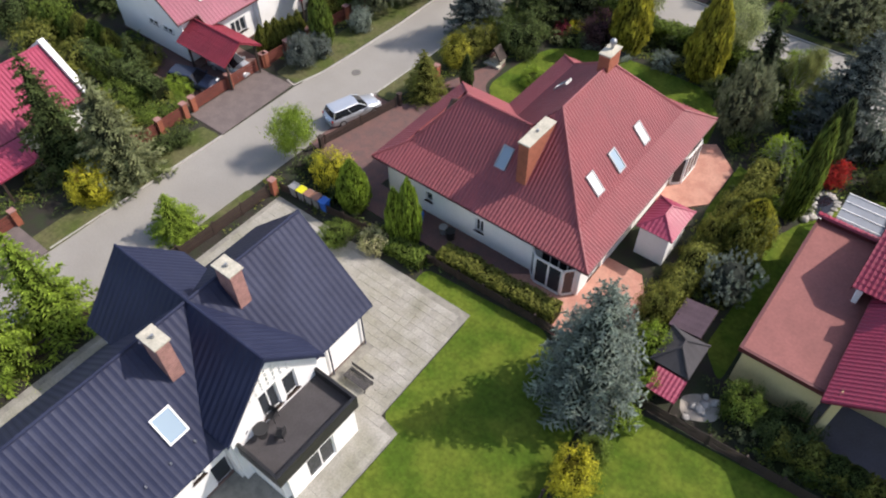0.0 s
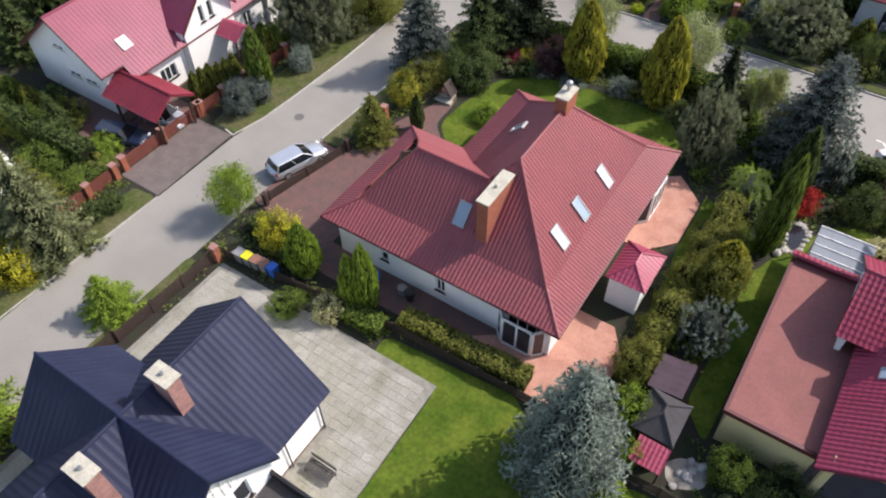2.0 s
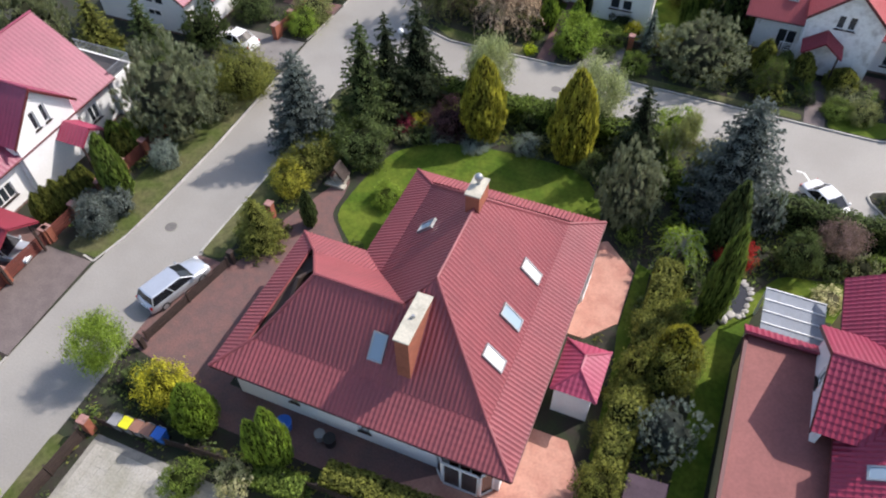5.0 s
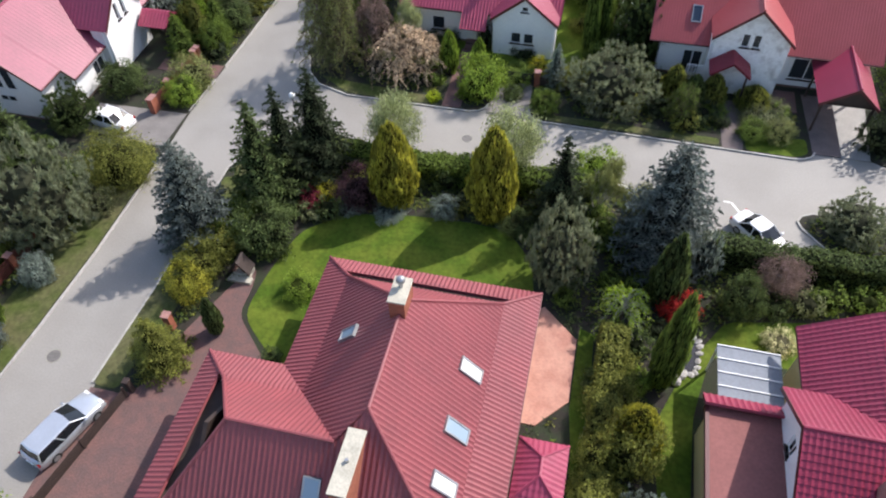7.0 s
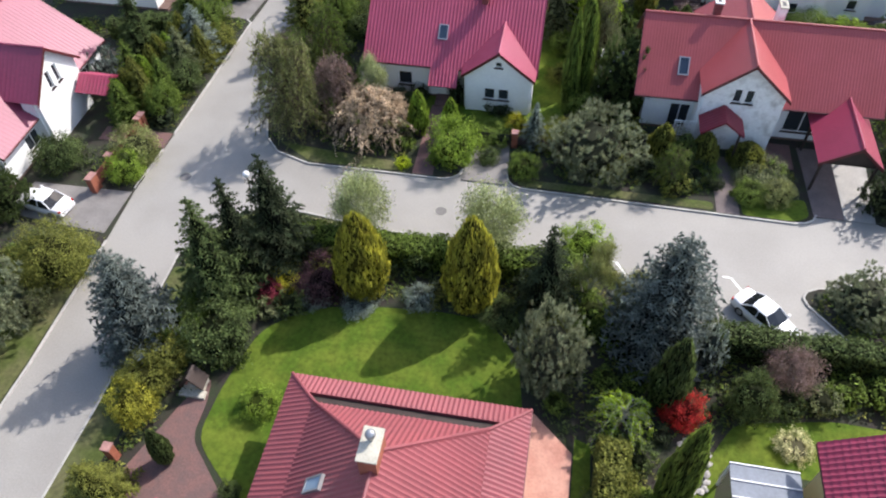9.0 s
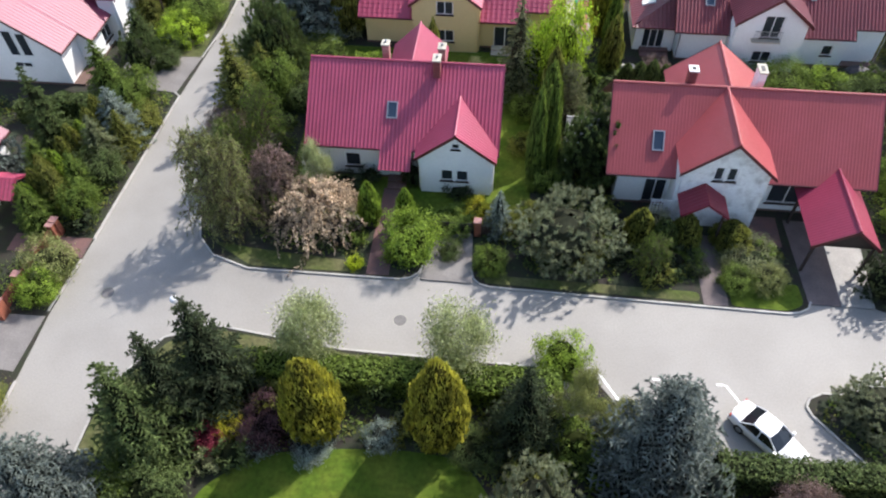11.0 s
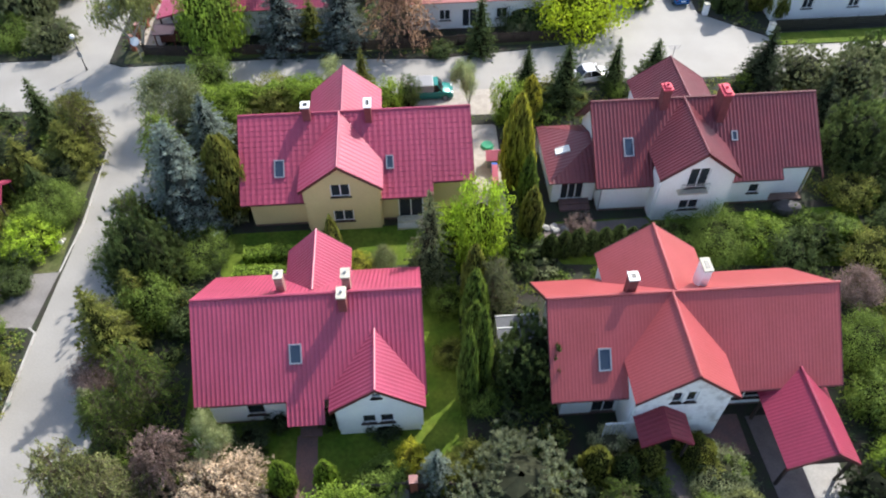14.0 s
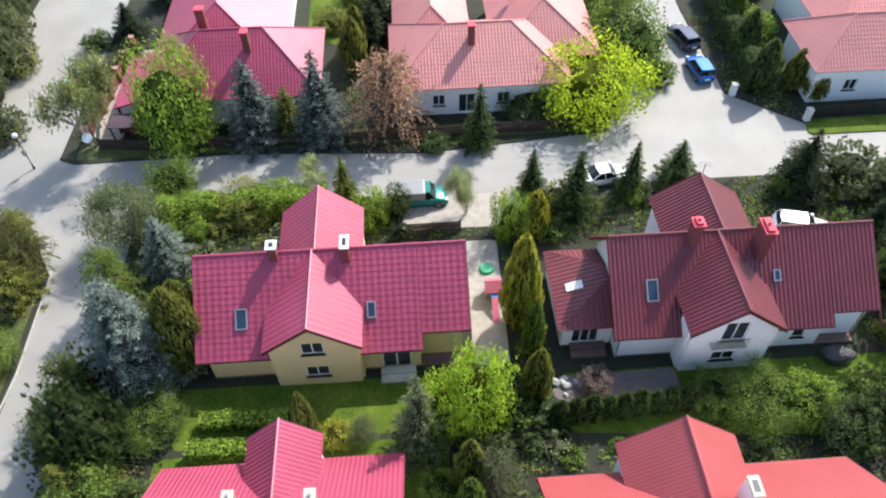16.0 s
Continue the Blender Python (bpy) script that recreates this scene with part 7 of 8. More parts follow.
hedge(-31.5, 58.2, -9.0, 58.4, 1.7, 2.0, "green", "long green hedge behind the road kerb")
hedge(-0.8, 54.3, 24, 54.4, 1.4, 2.2, "deep", "dark green thuja hedge beside the parking bays")
hedge(-27.6, 88.1, -21.3, 88.0, 1.0, 1.3, "lime", "light green clipped hedge behind the house")
hedge(-27.2, 90.2, -21.4, 90.1, 1.0, 1.1, "lime", "light green clipped hedge behind the house")
hedge(10, 89.2, 20, 88.5, 1.8, 2.2, "green", "broad green hedge between two gardens", 0.2)
hedge(20.6, 121.5, 21.6, 140, 1.5, 2.8, "deep", "tall dark hedge beside the far street")
hedge(-33.3, 109.2, -19.5, 109.6, 1.6, 2.3, "lime", "golden-green hedge along the far road", 0.2)
hedge(-55, 50.5, -47.5, 49.6, 1.3, 2.6, "deep", "dark thuja hedge between two gardens", 0.2)
hedge(-60, 24.0, -49.5, 24.4, 1.4, 2.4, "deep", "dark thuja hedge between two gardens", 0.2)
hedge(-53.5, 80.3, -46.2, 80.6, 1.3, 2.0, "deep", "dark green hedge between two gardens", 0.2)
hedge(-6.9, 31.5, -6.6, 46.5, 1.6, 1.8, "olive", "loose olive-green hedge along the garden boundary", 0.25)
hedge(-34.9, 26.9, -30.4, 25.3, 1.1, 1.0, "deep", "low green hedge by the bins")
hedge(-18.0, 71.6, -15.4, 71.6, 0.8, 1.1, "green", "green hedge behind the garden gate")
hedge(2.2, 25.9, 16, 26.4, 1.3, 1.6, "olive", "loose olive-green hedge along the boundary fence", 0.35)


# ---- fences and gates ----
def fence(points, height, mat, label, panel=2.0, brick_posts=False, gap=0.04, boards=5):
    """Posts with panels of level boards between them."""
    f = thing("fence", label, "fence", (points[0][0], points[0][1], 0.09), "fences")
    for (xa, ya), (xb, yb) in zip(points, points[1:]):
        length = math.hypot(xb - xa, yb - ya)
        count = max(1, round(length / panel))
        ang = math.atan2(yb - ya, xb - xa)
        for k in range(count + 1):
            x, y = xa + (xb - xa) * k / count, ya + (yb - ya) * k / count
            if k == count and (xb, yb) != points[-1]:
                continue
            h = 0.22 if brick_posts else 0.06
            bm = bmesh.new()
            box(bm, x - h, y - h, 0.03, x + h, y + h, height + 0.15, math.degrees(ang))
            p = part("post", bm, BRICK if brick_posts else mat, f)
            if brick_posts:
                part("post_cap", box(bmesh.new(), x - h - 0.05, y - h - 0.05, height + 0.151, x + h + 0.05, y + h + 0.05, height + 0.22, math.degrees(ang)), BRICK_PALE, p)
        for k in range(count):
            s0, s1 = (k + 0.0) / count * length + 0.07, (k + 1.0) / count * length - 0.07
            h = (height - 0.12) / boards
            turn = Matrix.Translation((xa, ya, 0)) @ Matrix.Rotation(ang, 4, "Z")
            strips = [("board", s0, -0.015 - 0.008 * (q % 2), 0.16 + q * h, s1, 0.015 - 0.008 * (q % 2), 0.16 + (q + 1) * h - gap) for q in range(boards)]
            for nm, *q in strips:
                bm = box(bmesh.new(), *q)
                bmesh.ops.transform(bm, matrix=turn, verts=bm.verts)
                part(nm, bm, mat, f)
    return f


fence([(-36.0, -6), (-35.9, 2), (-35.4, 14.5)], 1.35, TRIM_BROWN, "dark brown timber fence along the pavement")
fence([(-35.2, 17.5), (-34.95, 22.4)], 1.25, TRIM_BROWN, "dark brown timber gate panels by the drive", 2.5)
fence([(-35.3, 14.6), (-35.2, 17.4)], 1.2, TRIM_BROWN, "dark brown slatted gate at the pavement", 2.8)
fence([(-34.6, 23.4), (-21.0, 24.75), (-9.0, 25.0)], 0.95, TRIM_BROWN, "low dark brown fence between two gardens")
fence([(-35.7, 29.2), (-34.3, 36.2)], 1.0, TRIM_BROWN, "low brown sliding gate in front of the drive", 3.5)
fence([(-47.2, 14.5), (-47.2, 24.6)], 1.35, FENCE_RED, "red-brown fence with brick posts", 2.5, True)
fence([(-47.4, 25.6), (-47.3, 33.4)], 1.3, FENCE_RED, "red-brown sliding gate with brick posts", 3.9, True)
fence([(-47.2, 33.6), (-46.6, 46)], 1.3, FENCE_RED, "red-brown fence with brick posts", 2.5, True)
fence([(-47.3, 6.4), (-47.3, 9.4)], 1.3, FENCE_RED, "red-brown gate between brick posts", 3.0, True)
fence([(-45.3, 61.2), (-44.9, 67.9)], 1.3, FENCE_RED, "red-brown fence with brick posts", 2.5, True)
fence([(-4.9, 23.75), (16, 24.6)], 1.1, TRIM_BROWN, "dark brown fence between two lawns")
fence([(-6.45, 12), (-6.35, 21.2)], 0.9, TRIM_BROWN, "low dark fence between two lawns")
fence([(-17.9, 71.0), (-15.2, 71.0)], 1.2, BLACK, "dark metal garden gate", 2.7)
fence([(-14.9, 70.9), (-8, 70.6), (-1.0, 70.4)], 1.1, TRIM_BROWN, "dark brown timber fence behind the shrubs")
fence([(-30, 70.2), (-22.4, 70.8)], 1.1, TRIM_BROWN, "dark brown timber fence behind the shrubs")
fence([(-41.8, 119.6), (-41.2, 126), (-40.6, 134)], 1.6, FENCE_RED, "bright red-brown fence with brick posts", 2.5, True)
fence([(-40.5, 118.6), (-36, 118.0), (-30, 117.8), (-18, 117.6), (5, 118.0)], 1.3, TRIM_BROWN, "dark brown fence along the far road")
fence([(24.6, 117.6), (48, 118.2)], 1.4, BLACK, "dark fence in front of the far house", 3.0)
fence([(-13.2, 106.2), (-8.8, 106.2)], 1.2, TRIM_BROWN, "brown slatted gate behind the house")


def brick_post(x, y, h=1.5, w=0.45, mat=None, label="red brick gate post with a pale cap"):
    p = thing("gate_post", label, "gate post", (x, y, 0.09), "gate posts")
    part("shaft", boxes((x - w / 2, y - w / 2, 0.06, x + w / 2, y + w / 2, h)), mat or BRICK, p)
    part("cap", boxes((x - w / 2 - 0.05, y - w / 2 - 0.05, h, x + w / 2 + 0.05, y + w / 2 + 0.05, h + 0.09, 0, 0.015)), BRICK_PALE if mat is None else mat if mat is TRIM_BROWN else CAP, p)


for x, y in ((-34.85, 22.9), (-33.95, 41.3), (-45.3, 60.8), (-14.85, 71.0), (-44.8, 68.3)):
    brick_post(x, y)
for x, y in ((-35.6, 28.7), (-34.2, 36.6)):
    brick_post(x, y, 1.25, 0.3, TRIM_BROWN, "dark timber gate post beside the drive")
for x, y in ((18.6, 121.6), (24.2, 117.4)):
    brick_post(x, y, 1.3, 0.5, WHITE_PAINT, "white gate post at the far street")

# ---- paving slabs of the dark house's yard ----
YARD = [(-34.4, 22.9), (-16.6, 22.9), (-16.45, 14.0), (-14.95, 13.7), (-15.0, -4), (-34.6, -4)]
yard = patch("yard", YARD, PAVER_JOINT, "grey concrete slab paving with sandy joints", "paving", 0.112, 0)


def inside(x, y, poly):
    hit = False
    for (xa, ya), (xb, yb) in zip(poly, poly[1:] + poly[:1]):
        if (ya > y) != (yb > y) and x < (xb - xa) * (y - ya) / (yb - ya) + xa:
            hit = not hit
    return hit


_b = boxes((-0.275, -0.275, -0.03, 0.275, 0.275, 0.022, 0, 0.008))
SLAB_MESH = bpy.data.meshes.new("paving_slab")
_b.to_mesh(SLAB_MESH)
_b.free()
SLAB_MESH.materials.append(PAVER_GREY)
rest = []
slab_count = 0
rng_yard = random.Random(4)
for ix in range(-62, -25):
    for iy in range(-7, 41):
        x, y = ix * 0.565 + 0.1, iy * 0.565 + 0.05
        if not all(inside(x + a, y + b, YARD) for a in (-0.27, 0.27) for b in (-0.27, 0.27)):
            continue
        if -30.6 < x < -20.0 and y < 17.5 or -21 < x < -17.2 and y < 12.6:
            continue
        z = 0.115 + rng_yard.uniform(-0.004, 0.004)
        if x > -27.5 and y > 8 and slab_count < 300:
            ob = new("paving_slab", SLAB_MESH)
            ob.parent = yard
            ob.matrix_basis = pose(x, y, z, rng_yard.uniform(-0.4, 0.4), rng_yard.uniform(-0.4, 0.4), rng_yard.uniform(-0.8, 0.8))
            slab_count += 1
        else:
            rest.append((x, y, z))
bm = bmesh.new()
for x, y, z in rest:
    box(bm, x - 0.275, y - 0.275, z - 0.03, x + 0.275, y + 0.275, z + 0.022)
tagged(part("paving_slabs", bm, PAVER_GREY, yard), kind="stuff")
# raised edge beds and the pale drive slabs
patch("terrace", [(-17.6, 13.3), (-15.1, 13.3), (-15.1, 8.8), (-17.3, 8.8)], PAVER_GREY, "paved apron below the balcony", "terrace", 0.128, 0)


# ---- road furniture ----
def manhole(x, y, r=0.42):
    m = thing("manhole", "round iron manhole cover in the road", "manhole cover", (x, y, 0.0), "manhole covers", "structure")
    part("ring", tube(bmesh.new(), (x, y, -0.05), (x, y, 0.010), r + 0.07, sides=28), PAVER_GREY, m)
    part("cover", tube(bmesh.new(), (x, y, -0.05), (x, y, 0.018), r, sides=28), GREY_IRON, m, "worn iron cover")


GREY_IRON = material("worn_iron", (0.16, 0.15, 0.14), 0.6, 0.25, 6.0, 30.0, 0.5, 60)
for x, y in ((-40.3, 37.8), (-19.3, 63.2), (-39.3, 63.5), (6.9, 59.6)):
    manhole(x, y)
LINE = material("road_marking_white", (0.78, 0.77, 0.74), 0.8, 0.15, 3.0, 20.0)
for (xa, ya), (xb, yb) in (((-6.6, 60.5), (-4.6, 57.4)), ((-2.8, 60.4), (-0.9, 57.4)), ((1.0, 60.4), (2.9, 57.3))):
    dx, dy = (xb - xa) / 3.6, (yb - ya) / 3.6
    nx, ny = -dy * 0.075, dx * 0.075
    bm = slab([(xa - nx, ya - ny), (xb - nx, yb - ny), (xb + nx, yb + ny), (xa + nx, ya + ny)], 0.001, 0.006)
    solid("parking_line", bm, LINE, "white painted parking bay line", "road marking", "parking lines", "structure")
    solid("parking_line", slab([(xa - 0.55, ya - 0.07), (xa - 0.08, ya - 0.07), (xa - 0.08, ya + 0.07), (xa - 0.55, ya + 0.07)], 0.001, 0.006), LINE, "white painted parking bay line", "road marking", "parking lines", "structure")


def street_lamp(x, y, h, label="slim street lamp with a white globe"):
    s = thing("street_lamp", label, "street lamp", (x, y, 0.0), "street lamps")
    part("base", tube(bmesh.new(), (x, y, 0), (x, y, 0.35), 0.11, 0.09, 10), BLACK, s)
    part("pole", tube(bmesh.new(), (x, y, 0.35), (x, y, h), 0.05, 0.04, 10), BLACK, s)
    bm = bmesh.new()
    bmesh.ops.create_uvsphere(bm, u_segments=16, v_segments=10, radius=0.24, matrix=Matrix.Translation((x, y, h + 0.22)))
    part("globe", bm, WHITE_PAINT, s, "white globe shade")
    part("meter_box", boxes((x - 0.2, y - 0.16, 1.6, x + 0.2, y - 0.05, 2.2, 0, 0.02)), GREY_METAL, s)


street_lamp(-32.4, 60.6, 3.9)
street_lamp(-46.0, 116.6, 3.6)


# ---- vehicles ----
def car(x, y, heading, paint, label, length=4.7, width=1.82, height=1.5, kind="estate"):
    """A car pointing along heading (degrees from +x): body, glasshouse, roof, wheels, lamps."""
    c = new("car")
    tagged(c, label, "car", "parked cars")
    c.matrix_basis = pose(x, y, 0.012, 0, 0, heading)
    L, W = length, width / 2
    hood, belt = 0.62 * height / 1.5, 0.92 * height / 1.5
    # stations along the body: fraction, top height, half width, underside
    st = {"estate": [(0.0, 0.52, 0.80, 0.32), (0.02, 0.66, 0.90, 0.24), (0.10, 0.78, 0.97, 0.20), (0.27, 0.92, 1.0, 0.18), (0.5, 0.95, 1.0, 0.18), (0.8, 0.97, 1.0, 0.18), (0.95, 0.98, 0.95, 0.22), (0.99, 0.90, 0.90, 0.28), (1.0, 0.62, 0.86, 0.34)],
          "sedan": [(0.0, 0.50, 0.78, 0.32), (0.02, 0.64, 0.88, 0.24), (0.10, 0.76, 0.96, 0.20), (0.29, 0.90, 1.0, 0.18), (0.5, 0.92, 1.0, 0.18), (0.78, 0.95, 1.0, 0.18), (0.92, 0.97, 0.95, 0.22), (0.985, 0.92, 0.90, 0.28), (1.0, 0.60, 0.86, 0.34)]}["estate" if kind != "sedan" else "sedan"]
    vs, fs = [], []
    for f, top, w, low in st:
        px = L / 2 - f * L
        t = top * height / 1.5
        for yy, zz in ((-0.90 * w, low), (-w, low + 0.14), (-w, 0.6 * t + 0.08), (-0.93 * w, t - 0.05), (-0.80 * w, t), (0, t + 0.03), (0.80 * w, t), (0.93 * w, t - 0.05), (w, 0.6 * t + 0.08), (w, low + 0.14), (0.90 * w, low)):
            vs.append((px, yy * W, zz))
    m = 11
    for k in range(len(st) - 1):
        fs += [(m * k + i, m * k + (i + 1) % m, m * k + m + (i + 1) % m, m * k + m + i) for i in range(m)]
    fs += [tuple(range(m)), tuple(range(len(vs) - 1, len(vs) - m - 1, -1))]
    body = part("body", (vs, fs), paint, c)
    for p in body.data.polygons:
        p.use_smooth = True
    b0, b1, r0, r1 = {"estate": (0.25, 0.97, 0.43, 0.92), "sedan": (0.27, 0.86, 0.44, 0.70), "van": (0.22, 0.99, 0.32, 0.97)}[kind]
    zb, zr = 0.90 * height / 1.5, height - 0.05

    def outline(f0, f1, w, z, bow=0.06):
        xa, xb = L / 2 - f0 * L, L / 2 - f1 * L
        return [(xa - bow, -w, z), (xa + 0.02, 0, z), (xa - bow, w, z), ((xa + xb) / 2, w * 1.02, z), (xb + bow, w, z), (xb - 0.01, 0, z), (xb + bow, -w, z), ((xa + xb) / 2, -w * 1.02, z)]

    low, up = outline(b0, b1, W * 0.93, zb), outline(r0, r1, W * 0.74, zr)
    part("glasshouse", (low + up, [(i, (i + 1) % 8, 8 + (i + 1) % 8, 8 + i) for i in range(8)] + [tuple(range(8, 16))]), CAR_GLASS, body, "dark tinted car windows")
    cap = [(px, py, zr + 0.002) for px, py, _ in outline(r0 - 0.005, r1 + 0.005, W * 0.755, zr)]
    cap2 = [(px * 0.96, py * 0.9, zr + 0.055) for px, py, _ in cap]
    part("roof", (cap + cap2, [(i, (i + 1) % 8, 8 + (i + 1) % 8, 8 + i) for i in range(8)] + [tuple(range(8, 16)), tuple(range(7, -1, -1))]), paint, body)
    for i in (0, 2, 3, 4, 6, 7):
        bm = tube(bmesh.new(), Vector(low[i]) * 1.004, Vector(up[i]) * 1.004, 0.038, sides=6)
        part("pillar", bm, paint, body)
    for fx in (0.18, 0.80):
        for sy in (-1, 1):
            px = L / 2 - fx * L
            t = part("wheel", tube(bmesh.new(), (px, sy * (W - 0.20), 0.31), (px, sy * (W + 0.012), 0.31), 0.315, sides=20), TYRE, c, "black tyre")
            part("rim", tube(bmesh.new(), (px, sy * (W - 0.02), 0.31), (px, sy * (W + 0.024), 0.31), 0.20, sides=14), GREY_METAL, t)
    for sy in (-1, 1):
        part("headlight", boxes((L / 2 - 0.32, sy * W * 0.62 - 0.17, 0.60 * height / 1.5, L / 2 - 0.035, sy * W * 0.62 + 0.17, 0.70 * height / 1.5, 0, 0.03)), WHITE_PAINT, body)
        part("tail_light", boxes((-L / 2 + 0.02, sy * W * 0.80 - 0.10, 0.70 * height / 1.5, -L / 2 + 0.14, sy * W * 0.80 + 0.10, 0.90 * height / 1.5, 0, 0.02)), TAIL, body)
        part("mirror", boxes((L * 0.5 - 0.30 * L - 0.08, sy * (W + 0.08) - 0.09, zb + 0.02, L * 0.5 - 0.30 * L + 0.08, sy * (W + 0.08) + 0.09, zb + 0.16, 0, 0.03)), paint, body)
    part("bumper", boxes((L / 2 - 0.08, -W * 0.78, 0.24, L / 2 + 0.02, W * 0.78, 0.46, 0, 0.03)), paint, body)
    part("bumper", boxes((-L / 2 - 0.03, -W * 0.82, 0.28, -L / 2 + 0.08, W * 0.82, 0.52, 0, 0.03)), paint, body)
    part("number_plate", boxes((-L / 2 - 0.045, -0.26, 0.55, -L / 2 + 0.03, 0.26, 0.66)), WHITE_PAINT, body, "blank pale number plate")
    return c


def paint(name, rgb, metal=0.5):
    return material(name, rgb, 0.25, 0.04, 2.0, 10.0, metal=metal)


CAR_GLASS = material("car_glass", (0.012, 0.014, 0.017), 0.06, 0.05, 1.0, 5.0)
TYRE = material("tyre_rubber", (0.02, 0.02, 0.02), 0.85, 0.2, 5.0, 30.0)
TAIL = material("tail_light_red", (0.35, 0.01, 0.01), 0.2, 0.05)
SILVER, PEARL, NAVY = paint("silver_paint", (0.62, 0.65, 0.68), 0.6), paint("white_car_paint", (0.80, 0.80, 0.80), 0.0), paint("dark_blue_paint", (0.045, 0.06, 0.10), 0.3)
AZURE, TEAL = paint("azure_paint", (0.02, 0.14, 0.42), 0.3), paint("teal_paint", (0.02, 0.20, 0.17), 0.2)
car(-36.55, 33.35, 73, SILVER, "silver estate car parked beside the brown gate", 4.75, 1.85, 1.52)
car(2.75, 57.05, -45, PEARL, "white saloon car parked in a bay", 4.4, 1.75, 1.42, "sedan")
car(-48.2, 58.8, 170, PEARL, "white car parked on a side drive", 4.2, 1.75, 1.45, "sedan")
car(-50.3, 27.9, 20, NAVY, "dark car parked beside the carport", 4.4, 1.78, 1.45)
car(-49.4, 31.4, 10, SILVER, "pale car parked under the carport", 4.2, 1.75, 1.45)
pickup = car(-11.8, 109.8, 0, TEAL, "teal pickup with a grey cover parked on the forecourt", 4.4, 1.8, 1.7, "van")
car(4.0, 111.2, 10, PEARL, "white car parked beside the far road", 4.2, 1.75, 1.45, "sedan")
car(16.4, 130.9, 103, NAVY, "dark blue car parked in the far street", 4.4, 1.8, 1.5)
car(16.5, 125.4, 95, AZURE, "bright blue hatchback parked in the far street", 4.0, 1.75, 1.5)
car(-44.9, 128.8, 72, SILVER, "silver car parked beside the red fence", 4.4, 1.8, 1.45)
car(18.4, 104.2, -15, PEARL, "white car parked behind the maroon-roofed house", 4.3, 1.78, 1.45)
part("bed_cover", boxes((-2.16, -0.86, 0.95, 0.35, 0.86, 1.78, 0, 0.12)), PLASTIC["grey"], pickup, "grey tarpaulin over the loading bed")

# ---- small things in the gardens ----
def bin_(x, y, tint, label):
    b = thing("wheelie_bin", label, "bin", (x, y, 0.115), "bins")
    body = bmesh.new()
    bmesh.ops.create_cone(body, cap_ends=True, segments=4, radius1=0.33, radius2=0.42, depth=0.92, matrix=Matrix.Translation((x, y, 0.64)) @ Matrix.Rotation(radians(45), 4, "Z"))
    part("body", body, PLASTIC["grey"] if tint != "blue" else PLASTIC["blue"], b)
    part("lid", boxes((x - 0.32, y - 0.36, 1.10, x + 0.32, y + 0.34, 1.19, 0, 0.03)), PLASTIC[tint], b)
    for s in (-1, 1):
        part("wheel", tube(bmesh.new(), (x + s * 0.22, y + 0.28, 0.22), (x + s * 0.28, y + 0.28, 0.22), 0.10, sides=12), TYRE, b)
    part("handle", tube(bmesh.new(), (x - 0.24, y + 0.40, 1.10), (x + 0.24, y + 0.40, 1.10), 0.02, sides=6), PLASTIC["grey"], b)


for x, tint, lab in ((-33.4, "grey", "grey-lidded rubbish bin"), (-32.7, "yellow", "rubbish bin with a bright yellow lid"), (-32.0, "brown", "rubbish bin with a brown lid"), (-31.3, "brown", "rubbish bin with a brown lid"), (-30.6, "blue", "blue recycling bin")):
    bin_(x, 23.75 + (x + 33) * 0.09, tint, lab + " beside the fence")


def tub(x, y, r, h, mat, label):
    t = thing("tub", label, "tub", (x, y, 0.116), "tubs")
    part("shell", tube(bmesh.new(), (x, y, 0.116), (x, y, 0.116 + h), r * 0.85, r, 18), mat, t)
    part("rim", tube(bmesh.new(), (x, y, 0.116 + h), (x, y, 0.15 + h), r * 1.05, r * 1.05, 18), mat, t)


tub(-24.6, 27.3, 0.45, 0.7, PLASTIC["blue"], "round blue plastic tub by the wall")
tub(-22.4, 27.5, 0.3, 0.6, PLASTIC["grey"], "dark bucket by the house wall")
tub(-21.7, 27.4, 0.35, 0.75, BLACK, "black covered barrel by the house wall")


def grill():
    g = thing("garden_fireplace", "low garden fireplace under a small brown pointed roof", "fireplace", (-31.2, 46.4, 0.1))
    part("base", boxes((-31.8, 46.1, 0.08, -30.6, 46.9, 0.55)), CAP, g, "pale stone base")
    part("hearth", boxes((-32.0, 45.6, 0.08, -30.4, 46.09, 0.30)), CAP, g, "pale stone hearth slab")
    for s in (-1, 1):
        part("roof_side", roof_sheet([(-31.2, 45.9, 1.85), (-31.2, 46.9, 1.85), (-31.2 + 0.75 * s, 46.9, 0.75), (-31.2 + 0.75 * s, 45.9, 0.75)], period=0.5, row=0.3, wave=0.004, step=0.01), TRIM_BROWN, g)
        part("pier", boxes((-31.2 + 0.5 * s - 0.09, 46.15, 0.551, -31.2 + 0.5 * s + 0.09, 46.8, 0.95)), BRICK_PALE, g)


grill()


